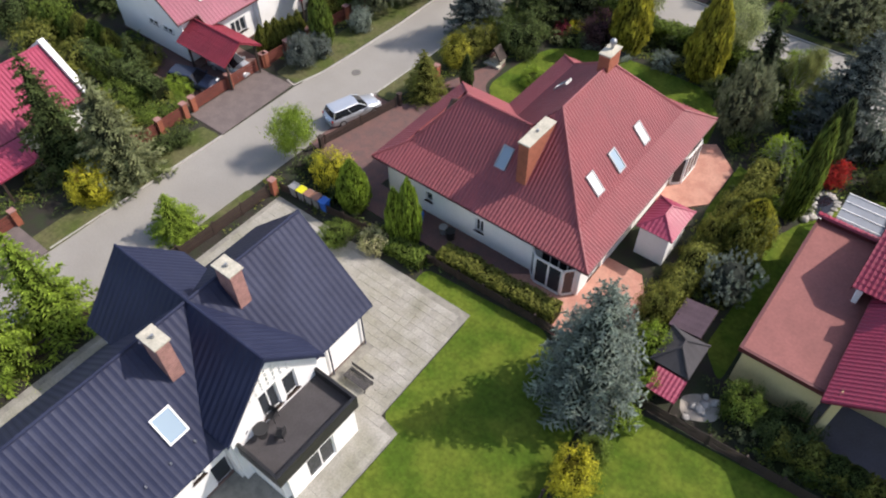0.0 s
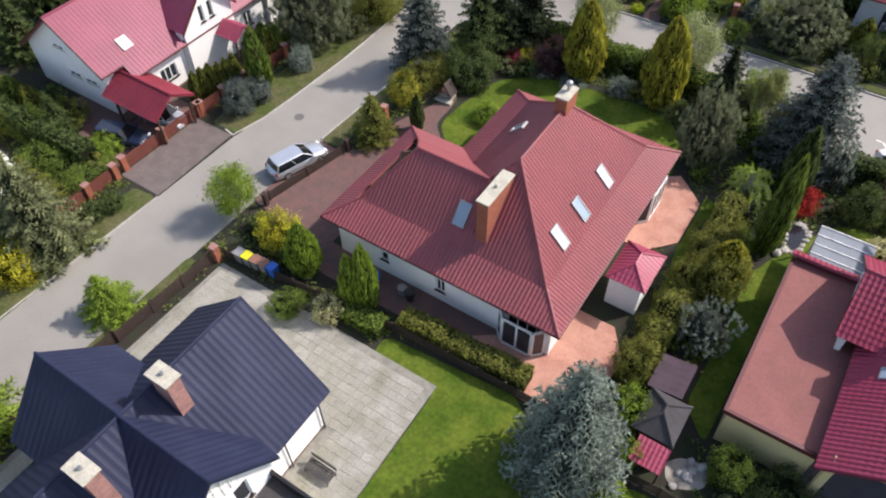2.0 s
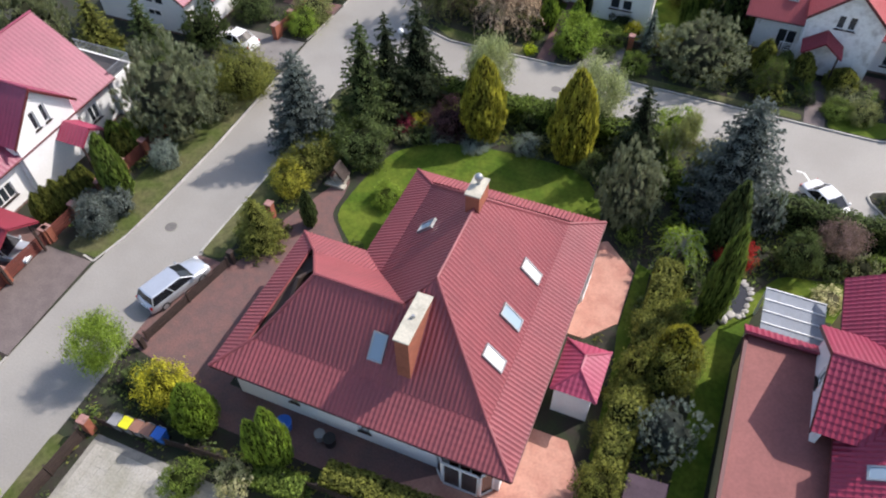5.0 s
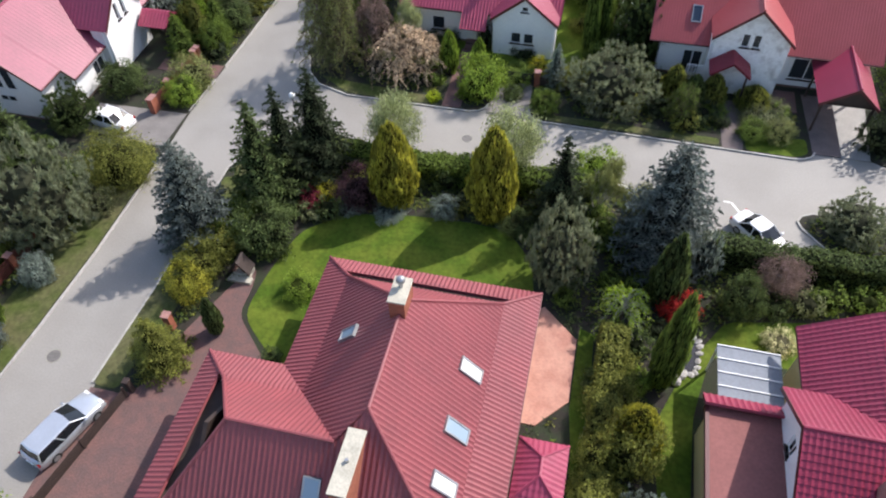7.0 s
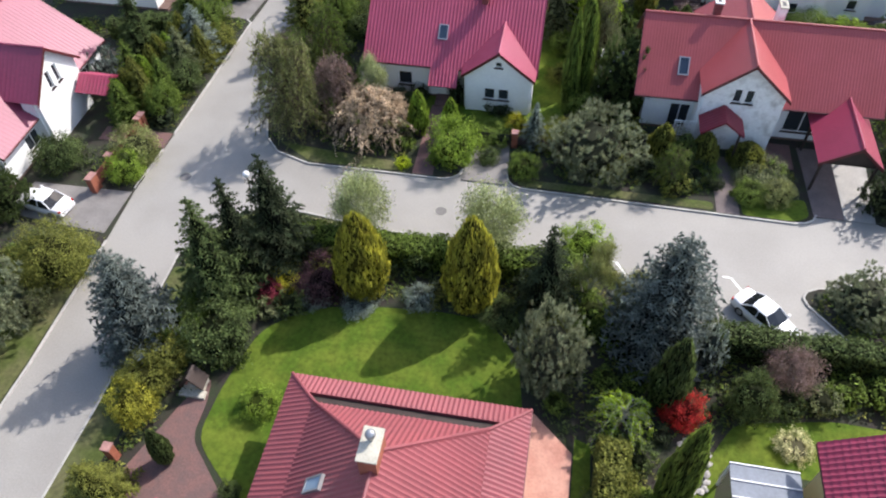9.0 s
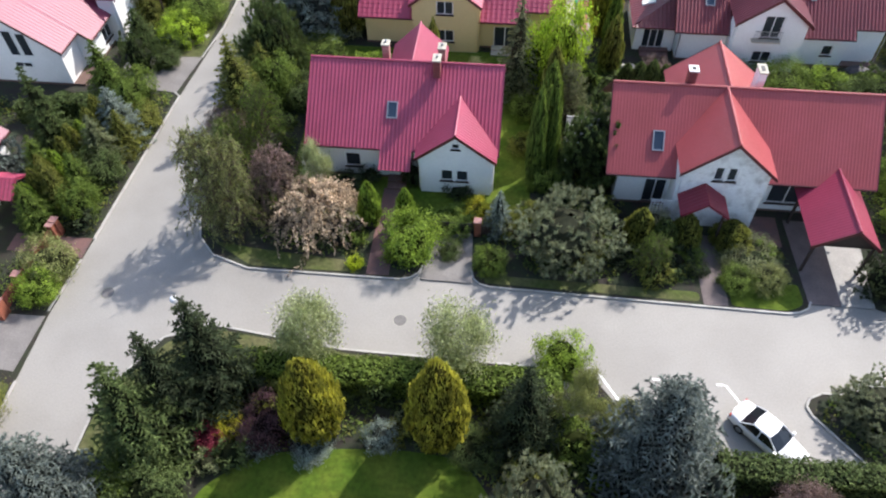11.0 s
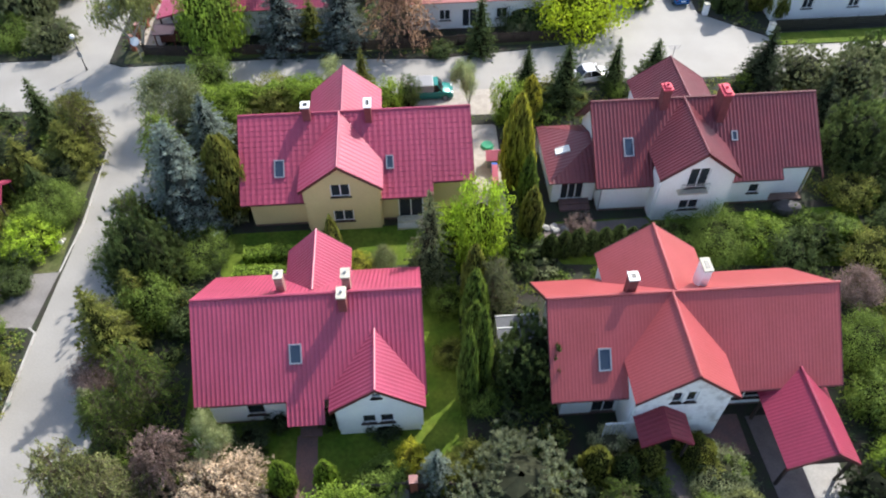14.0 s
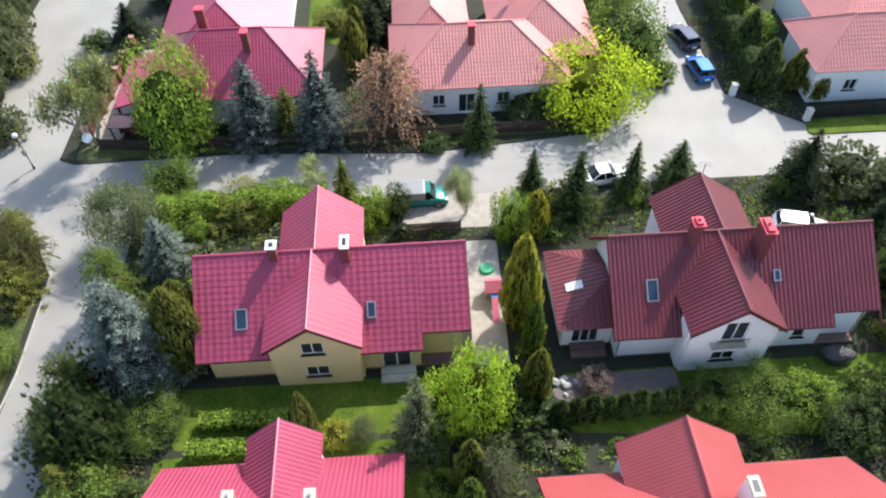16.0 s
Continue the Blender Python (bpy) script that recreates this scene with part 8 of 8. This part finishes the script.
def gazebo():
    g = thing("garden_shed", "timber garden shed under a dark pyramid roof", "shed", (-4.3, 27.1, 0.09), "sheds")
    hip_roof(g, FELT_DARK, -5.6, 25.7, -3.2, 28.6, 2.2, 3.1, 1.2, dict(period=0.5, row=0, wave=0.008, step=0))
    square_walls(g, TRIM_BROWN, -5.3, 26.0, -3.5, 28.3, 2.25)
    r = thing("garden_shed", "brown lean-to shed with a purple-brown felt roof", "shed", (-4.9, 29.8, 0.09), "sheds")
    part("roof", roof_sheet([(-5.9, 28.7, 2.0), (-3.9, 28.7, 2.3), (-3.9, 31.2, 2.3), (-5.9, 31.2, 2.0)], period=0.5, row=0, wave=0.01, step=0), FELT_PURPLE, r)
    square_walls(r, TRIM_BROWN, -5.7, 28.9, -4.1, 31.0, 2.0)
    w = thing("wood_store", "open wood store with a small bright red tile roof", "wood store", (-4.1, 25.0, 0.09), "sheds")
    part("roof", roof_sheet([(-5.0, 24.2, 1.6), (-3.2, 24.2, 1.6), (-3.2, 25.6, 2.1), (-5.0, 25.6, 2.1)], period=0.26, row=0.3, wave=0.04, step=0.03), ROOF_CRIMSON, w)
    for x in (-4.9, -3.3):
        part("post", boxes((x - 0.05, 24.3, 0.09, x + 0.05, 24.4, 1.62)), TRIM_BROWN, w)
    part("back_wall", boxes((-4.95, 25.4, 0.09, -3.25, 25.5, 2.0)), TRIM_BROWN, w)


FELT_DARK = material("dark_roofing_felt", (0.055, 0.052, 0.056), 0.9, 0.2, 1.0, 15.0, 0.4, 50)
FELT_PURPLE = material("purple_brown_felt", (0.075, 0.048, 0.062), 0.9, 0.2, 1.0, 15.0, 0.4, 50)
gazebo()


def pergola(x0, y0, x1, y1, z, bars, label, along="x", sheet=None):
    p = thing("pergola", label, "pergola", ((x0 + x1) / 2, (y0 + y1) / 2, 0.09), "pergolas")
    part("glass_roof", boxes((x0, y0, z, x1, y1, z + 0.03)), sheet or CLOUDY, p, "cloudy glass roof sheet")
    for k in range(bars + 1):
        if along == "x":
            y = y0 + (y1 - y0) * k / bars
            part("rafter", boxes((x0, y - 0.03, z + 0.032, x1, y + 0.03, z + 0.10)), WHITE_PAINT, p)
        else:
            x = x0 + (x1 - x0) * k / bars
            part("rafter", boxes((x - 0.03, y0, z + 0.032, x + 0.03, y1, z + 0.10)), WHITE_PAINT, p)
    for x in (x0 + 0.08, x1 - 0.08):
        for y in (y0 + 0.08, y1 - 0.08):
            part("post", boxes((x - 0.06, y - 0.06, 0.09, x + 0.06, y + 0.06, z - 0.002)), WHITE_PAINT, p)


CLOUDY = material("cloudy_glass", (0.19, 0.215, 0.25), 0.7, 0.12, 0.8, 6.0)
pergola(-0.9, 42.0, 2.6, 45.6, 2.75, 4, "white pergola with a cloudy glass roof")
SMOKED = material("smoked_glass_sheet", (0.085, 0.09, 0.10), 0.75, 0.12, 0.8, 6.0)
pergola(-8.75, 78.9, -5.75, 81.9, 2.3, 3, "low pergola with a smoked grey glass roof beside the house", "x", SMOKED)


def pond():
    pts = [(-2.5 + 0.75 * math.cos(a) * (1 + 0.12 * math.sin(3 * a)) + 0.55, 46.5 + 1.5 * math.sin(a)) for a in [k * 0.35 for k in range(18)]]
    p = thing("garden_pond", "small dark garden pond ringed with pale stones", "pond", (-1.9, 46.5, 0.1))
    part("water", slab(pts, 0.06, 0.12), WATER, p, "still dark pond water")
    rng = random.Random(8)
    for x, y in pts:
        bm = bmesh.new()
        bmesh.ops.create_icosphere(bm, subdivisions=1, radius=1, matrix=Matrix.Translation((x + rng.uniform(-0.1, 0.1), y + rng.uniform(-0.1, 0.1), 0.13)) @ Matrix.Rotation(rng.uniform(0, 3), 4, "Z") @ Matrix.Diagonal((rng.uniform(0.22, 0.36), rng.uniform(0.18, 0.28), 0.14, 1)))
        part("stone", bm, STONE_PALE, p)


WATER = material("pond_water", (0.012, 0.014, 0.02), 0.05, 0.1, 2.0, 8.0)
STONE_PALE = material("pale_field_stone", (0.42, 0.40, 0.37), 0.9, 0.25, 2.0, 12.0, 0.6, 20, random_obj=0.2)
pond()


def stones(x, y, spread, count, seed):
    rng = random.Random(seed)
    for _ in range(count):
        px, py, s = x + rng.gauss(0, spread), y + rng.gauss(0, spread * 0.6), rng.uniform(0.18, 0.42)
        bm = bmesh.new()
        bmesh.ops.create_icosphere(bm, subdivisions=2, radius=1, matrix=Matrix.Translation((px, py, 0.09 + s * 0.3)) @ Matrix.Rotation(rng.uniform(0, 3), 4, "Z") @ Matrix.Diagonal((s, s * rng.uniform(0.6, 0.9), s * 0.6, 1)))
        for v in bm.verts:
            v.co += Vector((rng.uniform(-1, 1), rng.uniform(-1, 1), rng.uniform(-1, 1))) * s * 0.08
        solid("stone", bm, STONE_PALE, "pale rounded field stone in a garden bed", "stone", "garden stones")


stones(-41.9, 93.2, 0.25, 2, 5)
stones(-2.3, 26.0, 0.7, 12, 1)
stones(-2.6, 91.3, 0.9, 9, 2)
stones(-2.4, 44.6, 0.6, 7, 3)


def balcony_set():
    z = 3.352
    t = thing("balcony_table", "small round dark table on the balcony", "table", (-19.3, 8.2, z))
    part("tabletop", tube(bmesh.new(), (-19.3, 8.2, z + 0.70), (-19.3, 8.2, z + 0.74), 0.42, sides=20), BLACK, t)
    part("stem", tube(bmesh.new(), (-19.3, 8.2, z + 0.03), (-19.3, 8.2, z + 0.70), 0.035), BLACK, t)
    part("foot", tube(bmesh.new(), (-19.3, 8.2, z), (-19.3, 8.2, z + 0.03), 0.25, sides=16), BLACK, t)

    def chair(x, y, turn, base, label):
        c = new("garden_chair")
        tagged(c, label, "chair", "garden chairs")
        c.matrix_basis = pose(x, y, base, 0, 0, turn)
        part("seat", boxes((-0.26, -0.26, 0.40, 0.26, 0.26, 0.45, 0, 0.015)), BLACK, c)
        part("backrest", boxes((-0.26, 0.22, 0.47, 0.26, 0.27, 0.95, 0, 0.015)), BLACK, c)
        for sx in (-0.23, 0.23):
            for sy in (-0.23, 0.23):
                part("leg", tube(bmesh.new(), (sx, sy, 0), (sx, sy, 0.40), 0.02, sides=6), BLACK, c)
            part("armrest", boxes((sx - 0.03, -0.22, 0.62, sx + 0.03, 0.24, 0.65)), BLACK, c)

    chair(-18.45, 8.7, -60, z, "dark folding chair beside the balcony table")
    chair(-19.6, 9.2, 20, z, "dark folding chair beside the balcony table")
    b = thing("garden_bench", "dark slatted swing bench on the paving", "bench", (-19.0, 14.9, 0.137))
    for k in range(6):
        part("slat", boxes((-19.85, 14.45 + k * 0.13, 0.55, -18.1, 14.55 + k * 0.13, 0.585)), FELT_DARK, b)
    for k in range(3):
        part("back_slat", boxes((-19.85, 15.25, 0.70 + k * 0.14, -18.1, 15.28, 0.80 + k * 0.14)), FELT_DARK, b)
    for x in (-19.75, -18.2):
        for y in (14.5, 15.2):
            part("leg", boxes((x - 0.03, y - 0.03, 0.137, x + 0.03, y + 0.03, 0.549)), BLACK, b)
    d = thing("satellite_dish", "grey satellite dish on the balcony corner", "satellite dish", (-20.1, 7.6, z))
    bm = bmesh.new()
    bmesh.ops.create_uvsphere(bm, u_segments=18, v_segments=8, radius=0.45, matrix=Matrix.Translation((-20.1, 7.6, z + 0.75)) @ Matrix.Rotation(radians(55), 4, "X") @ Matrix.Diagonal((1, 1, 0.18, 1)))
    part("dish", bm, FELT_DARK, d)
    part("mast", tube(bmesh.new(), (-20.1, 7.6, z), (-20.1, 7.6, z + 0.7), 0.03), GREY_METAL, d)


balcony_set()


def playhouse():
    p = thing("playhouse", "pink and white plastic playhouse on the sand", "playhouse", (-6.7, 99.6, 0.115))
    x, y = -6.9, 99.6
    part("walls", boxes((x - 0.5, y - 0.5, 0.115, x + 0.5, y + 0.5, 1.15)), PLASTIC["grey"], p)
    for s in (-1, 1):
        part("roof", roof_sheet([(x - 0.65, y, 1.75), (x + 0.65, y, 1.75), (x + 0.65, y + s * 0.7, 1.15), (x - 0.65, y + s * 0.7, 1.15)], period=0.3, row=0, wave=0.01, step=0, thick=0.05), PLASTIC["pink"], p)
    s = thing("slide", "small red and blue plastic slide", "slide", (-6.9, 97.8, 0.115))
    part("chute", ([(-7.1, 97.0, 0.15), (-6.6, 97.0, 0.15), (-6.6, 98.6, 1.0), (-7.1, 98.6, 1.0), (-7.1, 97.0, 0.12), (-6.6, 97.0, 0.12), (-6.6, 98.6, 0.94), (-7.1, 98.6, 0.94)], [(0, 1, 2, 3), (7, 6, 5, 4), (0, 4, 5, 1), (1, 5, 6, 2), (2, 6, 7, 3), (3, 7, 4, 0)]), PLASTIC["pink"], s)
    part("ladder", boxes((-7.1, 98.62, 0.115, -6.6, 98.9, 1.0)), PLASTIC["blue"], s)
    t = thing("sandbox", "round green plastic sandbox lid", "sandbox", (-7.1, 102.0, 0.115))
    part("lid", tube(bmesh.new(), (-7.1, 102.0, 0.115), (-7.1, 102.0, 0.33), 0.62, 0.5, 16), PLASTIC["green"], t)


playhouse()


def roadside_sign(x, y):
    s = thing("road_mirror", "round white traffic mirror on a slim pole", "road mirror", (x, y, 0.09))
    part("pole", tube(bmesh.new(), (x, y, 0.09), (x, y, 2.6), 0.04), GREY_METAL, s)
    part("disc", tube(bmesh.new(), (x, y - 0.03, 2.5), (x, y - 0.08, 2.55), 0.45, sides=20), WHITE_PAINT, s)


roadside_sign(-40.6, 117.4)


def open_shed():
    s = thing("bin_shelter", "low red-brown shelter with a grey flat roof", "shelter", (-38.3, 119.9, 0.09))
    part("roof", boxes((-39.4, 118.9, 2.1, -37.2, 120.9, 2.2, 0, 0.02)), FELT_PURPLE, s)
    for x in (-39.2, -37.4):
        for y in (119.1, 120.7):
            part("post", boxes((x - 0.06, y - 0.06, 0.09, x + 0.06, y + 0.06, 2.099)), FENCE_RED, s)
    part("back_wall", boxes((-39.2, 120.76, 0.09, -37.4, 120.82, 2.0)), FENCE_RED, s)


open_shed()

aerial = thing("roof_aerial", "thin metal television aerial on the gable", "aerial", (8.4, 103.6, 7.3))
part("mast", tube(bmesh.new(), (8.4, 103.6, 7.2), (8.4, 103.6, 8.6), 0.03), GREY_METAL, aerial)
for k in range(3):
    part("rod", tube(bmesh.new(), (7.9, 103.4 + k * 0.2, 8.5), (8.9, 103.4 + k * 0.2, 8.5), 0.015, sides=6), GREY_METAL, aerial)

# ---- undergrowth: low shrubs and ground cover that fill the beds ----
KEEP_OUT = [[(-28.4, 27.9), (-11.8, 27.9), (-11.8, 45.8), (-24, 45.8), (-24, 38), (-28.4, 38)], [(-30.6, -3), (-16.8, -3), (-16.8, 18), (-30.6, 18)], [(-27.6, 74.8), (-14.2, 74.8), (-14.2, 86.8), (-27.6, 86.8)],
            [(-5, 73), (12.5, 73), (12.5, 84.8), (-5, 84.8)], [(6.5, 67), (12.2, 67), (12.2, 75), (6.5, 75)], [(-27, 92), (-9.4, 92), (-9.4, 105), (-27, 105)], [(-3.2, 91.8), (18.4, 91.8), (18.4, 104), (-3.2, 104)],
            [(-2, 28), (16, 28), (16, 46.6), (-2, 46.6)], [(-62, 29), (-49.5, 29), (-49.5, 49.5), (-62, 49.5)], [(-67, 6), (-51, 6), (-51, 21.5), (-67, 21.5)], [(-62, 56), (-48, 56), (-48, 76), (-62, 76)], [(-61, 83), (-47, 83), (-47, 102.5), (-61, 102.5)],
            [(-36, 118.6), (-19.4, 118.6), (-19.4, 134), (-36, 134)], [(-13.4, 118.4), (4.4, 118.4), (4.4, 131), (-13.4, 131)], [(24, 118), (40, 118), (40, 130), (24, 130)], [(-11.3, 33.5), (-8.3, 33.5), (-8.3, 37.6), (-11.3, 37.6)],
            [(-6.1, 24), (-3, 24), (-3, 31.4), (-6.1, 31.4)], [(-53, 28), (-46.4, 28), (-46.4, 34), (-53, 34)]] + [p for p in PATCHES]


def free(x, y, gap=0.0):
    pts = ((x, y),) if not gap else ((x, y), (x + gap, y), (x - gap, y), (x, y + gap), (x, y - gap))
    return all(any(inside(a, b, g) for g in GARDENS.values()) and not any(inside(a, b, k) for k in KEEP_OUT) for a, b in pts)


rng_low = random.Random(17)
BEDS = [(-35.6, 50, -27, 60), (-26, 54.9, -8, 60), (-12, 47, -2, 55), (-10, 26, -4.4, 47), (-46.6, 33.5, -43.4, 56), (-62, 49.5, -45, 56), (-35, 67.6, -28.4, 108), (-13.5, 67, -5.4, 92), (12.5, 67, 26, 100), (-29, 86.8, -9, 92),
        (-9, 85, 24, 91.5), (-47, 68, -42, 83), (-60, 76, -47, 83), (-36, 104.8, -8.5, 110), (-8, 104.2, 26, 110), (-41, 117.4, 6, 119), (-8, 67, 8, 73.4), (1, 46.9, 26, 54), (-63, 12, -47.5, 28.5), (-9, 24.8, 18, 28), (-36, 2, -31, 22), (-58, 102.5, -42.5, 110), (-47, 88, -42, 104), (-24, 66.8, -14, 74.8)]
LOW_TINTS = ["deep", "green", "olive", "dark", "grey"]
low_pieces = []
for x0, y0, x1, y1 in BEDS:
    want = min(24, int((x1 - x0) * (y1 - y0) / 6.0))
    for _ in range(want * 2):
        x, y = rng_low.uniform(x0, x1), rng_low.uniform(y0, y1)
        if free(x, y, 0.7):
            w = rng_low.uniform(1.0, 2.4)
            h, turn, tint = w * rng_low.uniform(0.45, 0.8), rng_low.uniform(0, 6.28), rng_low.choice([0, 0, 1, 1, 2, 2, 3, 4])
            for pts, idx, m in SHAPES["low_bush"][rng_low.randrange(2)]:
                c, s = math.cos(turn), math.sin(turn)
                moved = np.column_stack([(pts[:, 0] * c - pts[:, 1] * s) * w / 2 + x, (pts[:, 0] * s + pts[:, 1] * c) * w / 2 + y, pts[:, 2] * h + 0.08])
                low_pieces.append((moved, idx, tint + m * len(LOW_TINTS)))
            want -= 1
            if want <= 0:
                break
# The second set of colours paints the shade inside each low shrub.
low_growth = new("undergrowth", mesh_of("undergrowth", low_pieces, [FOLIAGE[t] for t in LOW_TINTS] + [INNER_SHADE[t] for t in LOW_TINTS]))
tagged(low_growth, "low mixed green shrubs filling the garden beds", "undergrowth", "", "stuff")

rng_cover = np.random.default_rng(23)
for tint, amount in (("deep", 5200), ("olive", 4200), ("green", 4200), ("dark", 2600)):
    spots = []
    while len(spots) < amount:
        x, y = rng_cover.uniform(-62, 26), rng_cover.uniform(-4, 135)
        if noise.noise(Vector((x * 0.35, y * 0.35, len(tint)))) > -0.12 and free(x, y, 0.45):
            spots.append((x, y))
    spots = np.repeat(np.array(spots), 7, axis=0)
    n = len(spots)
    pts = np.column_stack([spots + rng_cover.normal(0, 0.22, (n, 2)), 0.10 + np.abs(rng_cover.normal(0.12, 0.14, n))])
    nrm = unit(rng_cover.normal(0, 0.5, (n, 3)) + np.array([0, 0, 1]))
    up = unit(np.cross(nrm, rng_cover.normal(0, 1, (n, 3))))
    cover = new("ground_cover", mesh_of("ground_cover", [(*leaf_blades(pts, nrm, up, rng_cover.uniform(0.05, 0.10, n), rng_cover.uniform(0.08, 0.16, n)), 0)], [FOLIAGE[tint]]))
    tagged(cover, "low leafy ground cover in the garden beds", "ground cover", "", "stuff")

# ---- further small things ----
def step_block(x0, y0, x1, y1, mat, label, steps=2):
    """A low flight of steps in front of a door, falling towards -y."""
    s = thing("door_steps", label, "steps", ((x0 + x1) / 2, y1, 0.09), "door steps")
    for k in range(steps):
        a, b = y0 + (y1 - y0) * k / steps, y0 + (y1 - y0) * (k + 1) / steps
        part("step", boxes((x0, a, 0.09, x1, b - 0.002, 0.11 + 0.16 * (k + 1), 0, 0.01)), mat, s)


step_block(-15.3, 92.5, -12.9, 93.7, CAP, "pale concrete steps before the glass door", 2)
step_block(-2.0, 93.5, 0.5, 94.68, PAVER_RED, "dark red tiled steps before the annex windows", 2)
step_block(-22.0, 74.9, -20.6, 76.2, PAVER_RED, "dark red steps under the porch roof", 2)


def covered_table(x, y):
    """A garden table and chairs under a slumped dark cover."""
    t = thing("covered_garden_table", "garden table under a dark weatherproof cover beside the wall", "garden furniture", (x, y, 0.09))
    rng = random.Random(8)
    rings, segs = [(0.0, 0.92), (0.35, 0.95), (0.62, 0.86), (0.78, 0.60), (0.84, 0.25)], 18
    pts, fcs = [], []
    for z, r in rings:
        for k in range(segs):
            a = 2 * math.pi * k / segs
            q = r * (1 + 0.10 * math.sin(3 * a + z * 4) + rng.uniform(-0.03, 0.03))
            pts.append((x + 1.25 * q * math.cos(a), y + 0.75 * q * math.sin(a), 0.10 + z + rng.uniform(-0.02, 0.02) * (z > 0.1)))
    for i in range(len(rings) - 1):
        for k in range(segs):
            a, b = i * segs + k, i * segs + (k + 1) % segs
            fcs.append((a, b, b + segs, a + segs))
    fcs.append(tuple(range((len(rings) - 1) * segs, len(rings) * segs)))
    part("cover", (pts, fcs), DECK, t)
    for sx in (-0.8, 0.8):
        for sy in (-0.4, 0.4):
            part("table_leg", boxes((x + sx - 0.03, y + sy - 0.03, 0.09, x + sx + 0.03, y + sy + 0.03, 0.5)), BLACK, t)


covered_table(16.4, 92.3)

# tall windows in the end walls of the western houses
for house, y, rows in ((w3, 85.05, ((-55.7, -54.75, 2.95, 5.4, 1), (-54.55, -53.6, 2.95, 5.2, 1), (-55.8, -54.2, 1.8, 2.35, 2))), (w2, 58.05, ((-56.9, -55.95, 2.95, 5.2, 1), (-55.75, -54.8, 2.95, 5.2, 1), (-56.9, -55.4, 1.7, 2.3, 2)))):
    for xa, xb, za, zb, panes in rows:
        window(house, (-64, y, 0), (-48, y, 0), xa + 64, xb + 64, za, zb, panes=panes, depth=-0.08, sill=False)

# a hedge of single dark thujas between two gardens
for k in range(10):
    plant("thuja", "deep", -3.6 + 1.05 * k, 88.9 + 0.05 * k, 2.5 + 0.22 * (k % 3), 1.45)

# a row of young thujas on the bank beside the west road
for k in range(9):
    plant("thuja", "olive" if k % 3 else "lime", -46.9 + 0.17 * k, 69.6 + 1.15 * k, 3.6 + 0.3 * (k % 3), 1.6)


def trellis(x0, x1, y, z0, z1):
    """A white timber trellis: frame and crossed laths."""
    t = thing("trellis", "white wooden trellis screen beside the porch", "trellis", ((x0 + x1) / 2, y, 0.1))
    for q in ((x0, z0, x1, z0 + 0.06), (x0, z1 - 0.06, x1, z1), (x0, z0 + 0.061, x0 + 0.06, z1 - 0.061), (x1 - 0.06, z0 + 0.061, x1, z1 - 0.061)):
        part("frame_bar", boxes((q[0], y - 0.03, q[1], q[2], y + 0.03, q[3])), WHITE_PAINT, t)
    n = round((x1 - x0) / 0.24)
    for k in range(1, n):
        x = x0 + (x1 - x0) * k / n
        part("lath", boxes((x - 0.02, y - 0.02, z0 + 0.06, x + 0.02, y, z1 - 0.06)), WHITE_PAINT, t)
    m = round((z1 - z0) / 0.24)
    for k in range(1, m):
        z = z0 + (z1 - z0) * k / m
        part("lath", boxes((x0 + 0.06, y + 0.001, z - 0.02, x1 - 0.06, y + 0.021, z + 0.02)), WHITE_PAINT, t)
    for x in (x0, x1 - 0.06):
        part("post", boxes((x, y - 0.03, 0.09, x + 0.06, y + 0.03, z0 - 0.001)), WHITE_PAINT, t)


trellis(-2.9, -1.2, 73.3, 0.9, 2.5)
